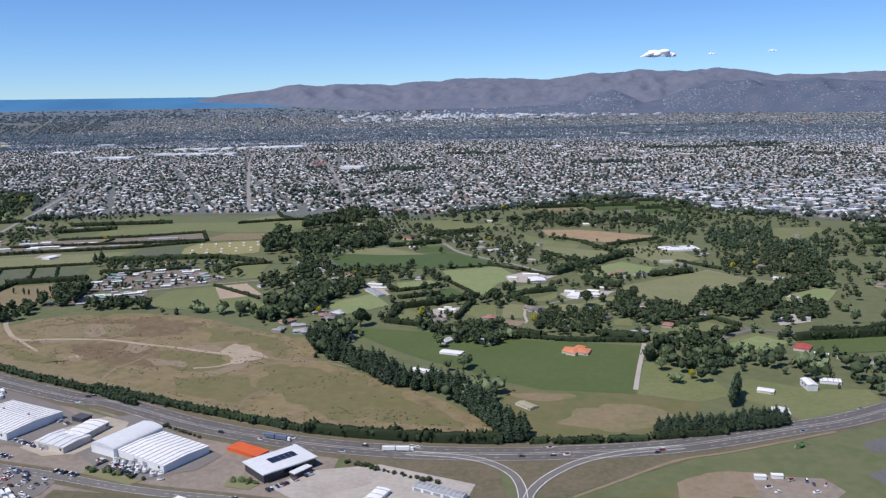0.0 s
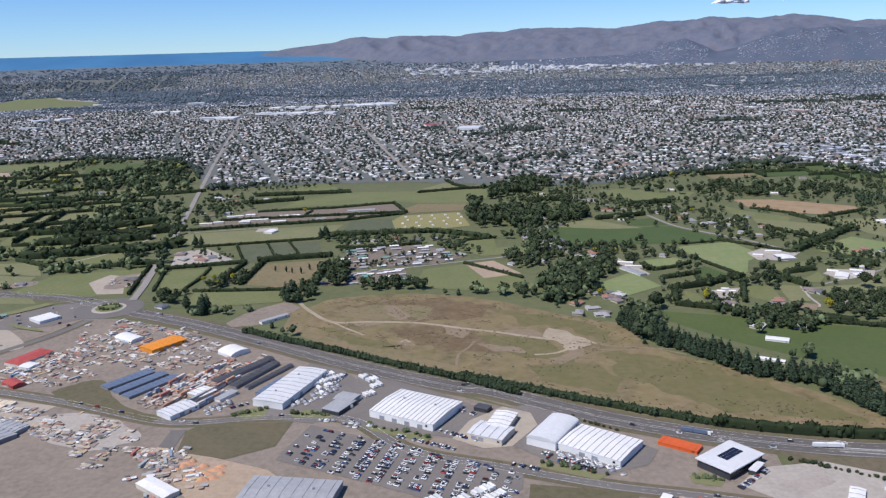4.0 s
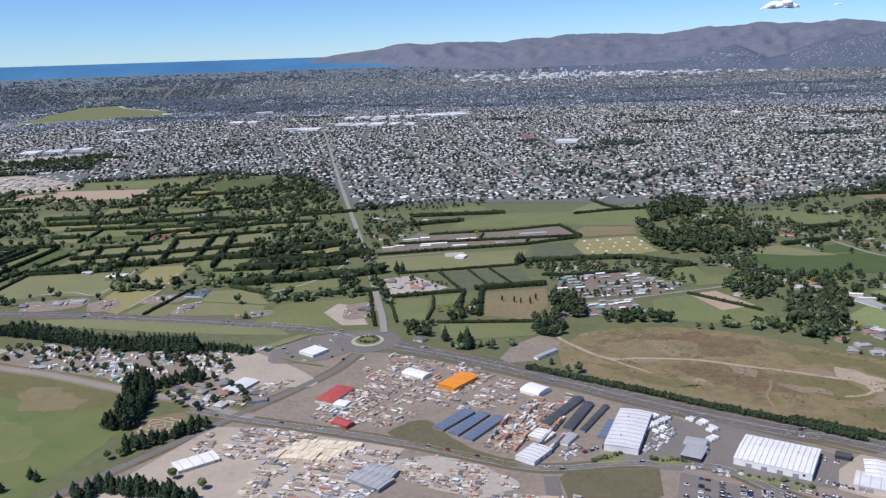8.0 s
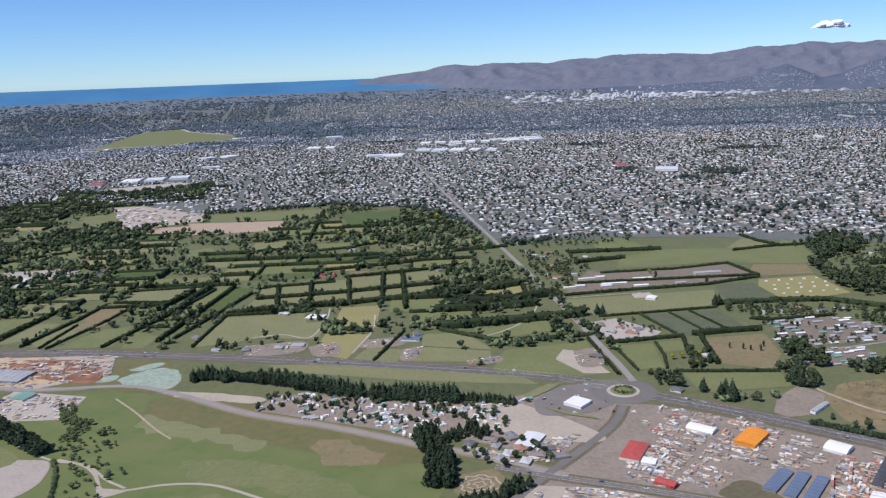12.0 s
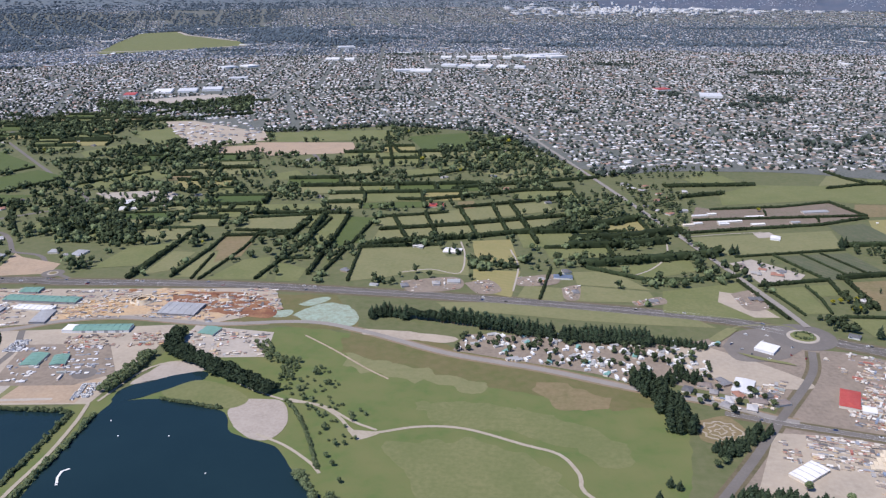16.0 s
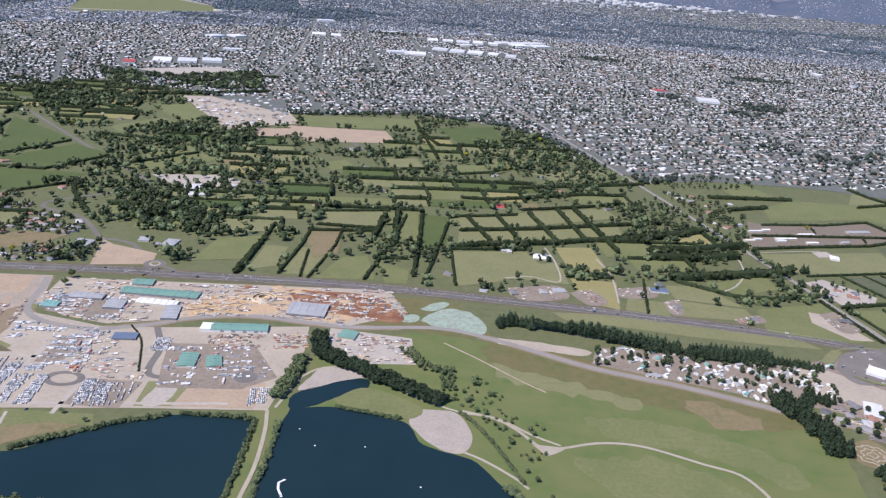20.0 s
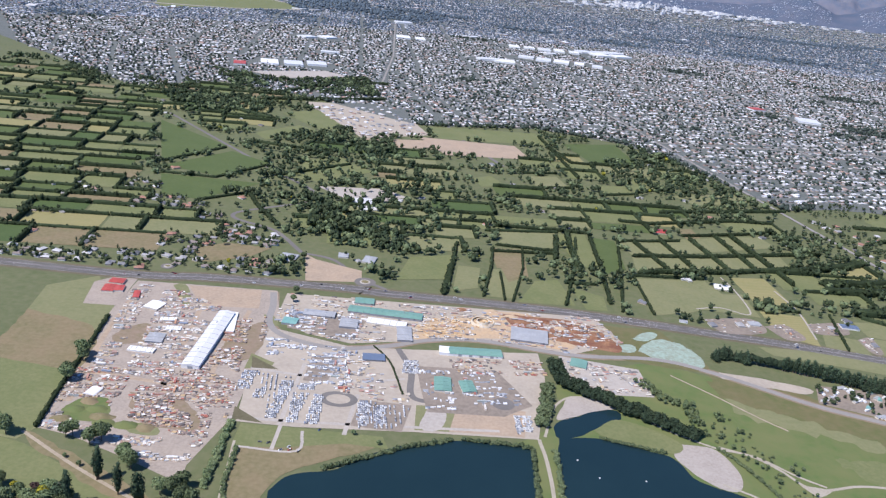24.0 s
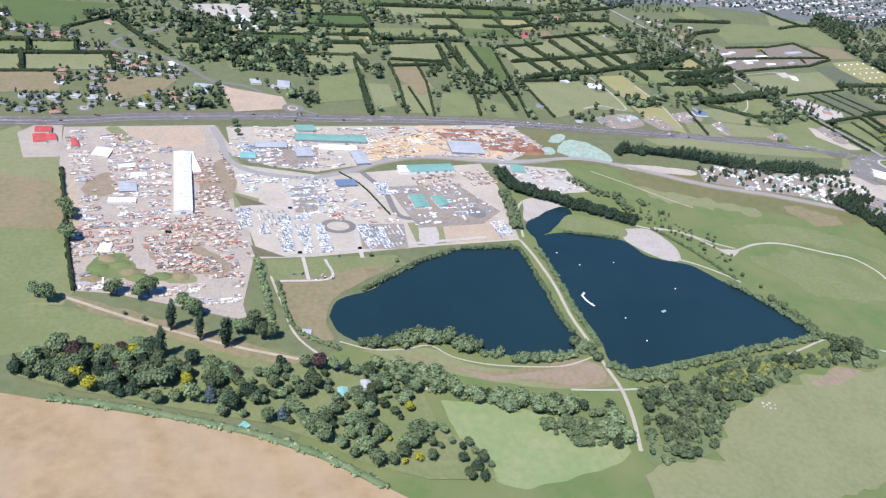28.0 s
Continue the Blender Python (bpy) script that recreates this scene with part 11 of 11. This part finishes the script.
for ends, n_ in (([(-270, 299), (-255, 335.5)], 15), ([(-264, 295.5), (-249, 331)], 15), ([(-257, 292), (-242, 326)], 15), ([(-251.5, 291), (-242.5, 309)], 9), ([(-274.5, 303.5), (-267, 324.5)], 9)):
    a, b = np.array(ends[0]), np.array(ends[1])
    turn = math.degrees(math.atan2(b[1] - a[1], b[0] - a[0]))
    for k in range(n_):
        p = a + (b - a) * (k + 0.5) / n_
        for z in range(random.choice((1, 1, 2))):
            o = tagged(new("container", random.choice(CON_MESH)), "faded container in a long row beside the sheds", "container", "container rows")
            o.matrix_basis = pose(p[0], p[1], 0.08 + z * 1.1, 0, 0, turn + random.uniform(-2, 2))


def mound(x, y, rx, ry, h, material, label, seed):
    """A heap of loose soil."""
    rr = np.random.RandomState(seed)
    n = 14
    V, F_ = [(x, y, h)], []
    for k, (q, z) in enumerate(((0.35, 0.82), (0.7, 0.4), (1.0, 0.0))):
        for i in range(n):
            a = math.tau * i / n
            s = q * rr.uniform(0.82, 1.15)
            V.append((x + math.cos(a) * rx * s, y + math.sin(a) * ry * s, max(0.0, h * z * rr.uniform(0.8, 1.15)) + 0.05))
    for i in range(n):
        F_.append((0, 1 + i, 1 + (i + 1) % n))
        for k in range(2):
            a, b = 1 + k * n + i, 1 + k * n + (i + 1) % n
            F_ += [(a, a + n, b + n), (a, b + n, b)]
    tagged(new("earth_mound", mesh_of("earth_mound", np.array(V), np.array(F_), [material], smooth=True)), label, "earth mound", "earth mounds")


for k, (x, y) in enumerate([(-240, 244), (-239, 246.5), (-238, 248), (-236.5, 249.5), (-233.5, 244.5), (-230, 241.5), (-234, 241.5), (-231.5, 246), (-227, 244), (-224, 241.5), (-226, 238.5), (-229, 237), (-235, 237.5), (-225.5, 246)]):
    mound(x, y, 1.6 + 0.7 * (k % 3), 1.4, 0.8 + 0.2 * (k % 4), M_CLAY, "heap of orange clay in the dirt yard", k)
for k, (x, y) in enumerate([(-974, 314), (-967, 307.5), (-962, 301), (-977.5, 305.5), (-979.5, 295.5), (-947.5, 296), (-937.5, 295.5), (-958.5, 296)]):
    mound(x, y, 5.0 + (k % 3), 4.0, 1.6, M_REC if k % 2 else M_TAN, "weed-grown spoil heap in the salvage yard", 30 + k)
for k, (x, y) in enumerate([(-779, 477.5), (-758, 480.5), (-737, 468), (-721.5, 473.5), (-710.5, 464), (-698, 460), (-688, 455.5), (-743.5, 475), (-678.5, 449.5)]):
    mound(x, y, 4.5 + (k % 3), 3.2, 1.5, (M_BARK, M_CHIP, M_BARK)[k % 3], "heap of bark and wood chip in the mill yard", 50 + k)

for pts in YARDS:
    clutter(pts, 2, 26, "container in a roadside yard", 10, 0.8, (0.6, 2.4), None, 4.0, 0.8, 30.0)
    cx, cy = sum(p[0] for p in pts) / len(pts), sum(p[1] for p in pts) / len(pts)
    house(cx + 3, cy + 1, 8, label="low house in a gravel yard", group="roadside houses")
# cream timber stacks
TA, TB, TC, TD = [np.array(p) for p in [(-366.5, 286.5), (-340, 283.5), (-332.5, 297.5), (-353, 302.5)]]
for i in range(16):
    for j in range(5):
        p = TA + (TB - TA) * (i + 0.5) / 16 + (TD - TA) * (j + 0.5) / 5
        if random.random() < 0.9:
            o = tagged(new("timber_pack", from_bm("timber_pack", block(0, 0, 0, 1.9, 3.4, random.uniform(0.9, 1.5), top=0.99), M_TIMBER)), "stack of pale sawn timber in the yard", "timber stack", "timber stacks")
            o.matrix_basis = pose(p[0], p[1], 0.07, 0, 0, -14 + random.uniform(-3, 3))

# wood chip ring in the mill yard
WX, WY = -764.5, 460
for rad, hh in ((8.5, 1.5), (5.0, 2.0)):
    bm = bmesh.new()
    bmesh.ops.create_cone(bm, cap_ends=False, radius1=rad, radius2=rad - 0.8, depth=hh, segments=36)
    bm.transform(Matrix.Translation((WX, WY, hh / 2 + 0.1)))
    bmesh.ops.solidify(bm, geom=bm.faces[:], thickness=0.6)
    tagged(new("log_ring", from_bm("log_ring", bm, M_TIMBER)), "round pale log deck in the mill yard", "log deck", "log decks")
# turning circle at the end of the short street
QX, QY = -754, 355.5
bm = bmesh.new()
bmesh.ops.create_circle(bm, cap_ends=True, radius=6.5, segments=36)
bm.transform(Matrix.Translation((QX, QY, 0.2)))
tagged(new("turning_circle", from_bm("turning_circle", bm, M_ROAD)), "round grey turning place at a street's end", "road", kind="structure")
# the small bike track, one winding pale line inside a bank
BX, BY = -422.5, 316
for k, (q, n_, w, m) in enumerate(((10.5, 26, 1.0, M_TAN), (8.6, 22, 1.1, M_TRACK), (5.6, 18, 1.0, M_TRACK), (2.6, 10, 0.9, M_TRACK))):
    loop = [(BX + (q + 1.0 * math.sin(i * 2.4 + k)) * math.cos(math.tau * i / n_) * 1.05, BY + (q + 1.0 * math.sin(i * 2.4 + k)) * math.sin(math.tau * i / n_)) for i in range(n_)]
    ribbon("track", loop + [loop[0]], w, m, "winding sandy bike track", "track", z=0.16 + 0.01 * k, free=False)
for k in range(9):
    a = k * 0.7
    mound(BX + 6.6 * math.cos(a), BY + 6.6 * math.sin(a), 1.1, 0.7, 0.5, M_TAN, "low sandy jump on the bike track", 80 + k)

# the speedboat and its wake, the jetty and the raft
SX, SY = -717, 255
boat = tagged(new("speedboat"), "small white speedboat on the lake", "boat")
boat.matrix_basis = pose(SX, SY, 0.15, 0, 0, -70)
part("hull", block(0, 0, 0, 2.4, 0.9, 0.35, top=1.15), M_WHITE, boat)
part("windscreen", block(0.3, 0, 0.35, 0.3, 0.7, 0.25, top=0.8), M_GLASS, boat)
ribbon("wake", [(-717.5, 256), (-719, 259.5), (-719.5, 264), (-717, 266.5)], 1.1, M_WHITE, "white foaming wake of a speedboat", "wake", z=0.24, free=False)
for k, (x, y) in enumerate([(-675.5, 246), (-702.5, 242), (-699.5, 222), (-707.5, 294), (-683.5, 295.5), (-717, 307.5), (-656, 266.5)]):
    o = tagged(new("raft" if k == 0 else "buoy", from_bm("raft", block(0, 0, 0, 3.2 if k == 0 else 0.7, 1.6 if k == 0 else 0.7, 0.3, top=0.9), M_TEALROOF if k == 0 else M_WHITE)), "pale floating raft on the lake" if k == 0 else "small white buoy on the lake", "raft" if k == 0 else "buoy", "" if k == 0 else "buoys")
    o.matrix_basis = pose(x, y, 0.2, 0, 0, 20)
JX, JY = -715.5, 349
jet = tagged(new("jetty"), "short pale floating jetty in the cove", "jetty")
jet.matrix_basis = pose(JX, JY, 0.2, 0, 0, 25)
part("deck", block(0, 0, 0.15, 7.0, 0.8, 0.15), M_PALE, jet)
for u in (-3, 0, 3):
    part("float", block(u, 0, 0, 0.9, 0.7, 0.15), M_TYRE, jet)
for x, y in [(-879.5, 294), (-875, 294), (-868, 289), (-859, 289.5), (-864.5, 292.5), (-863.5, 290), (-852, 310)]:
    car(x, y, random.uniform(0, 90), "parked car on the picnic ground", "picnic cars")
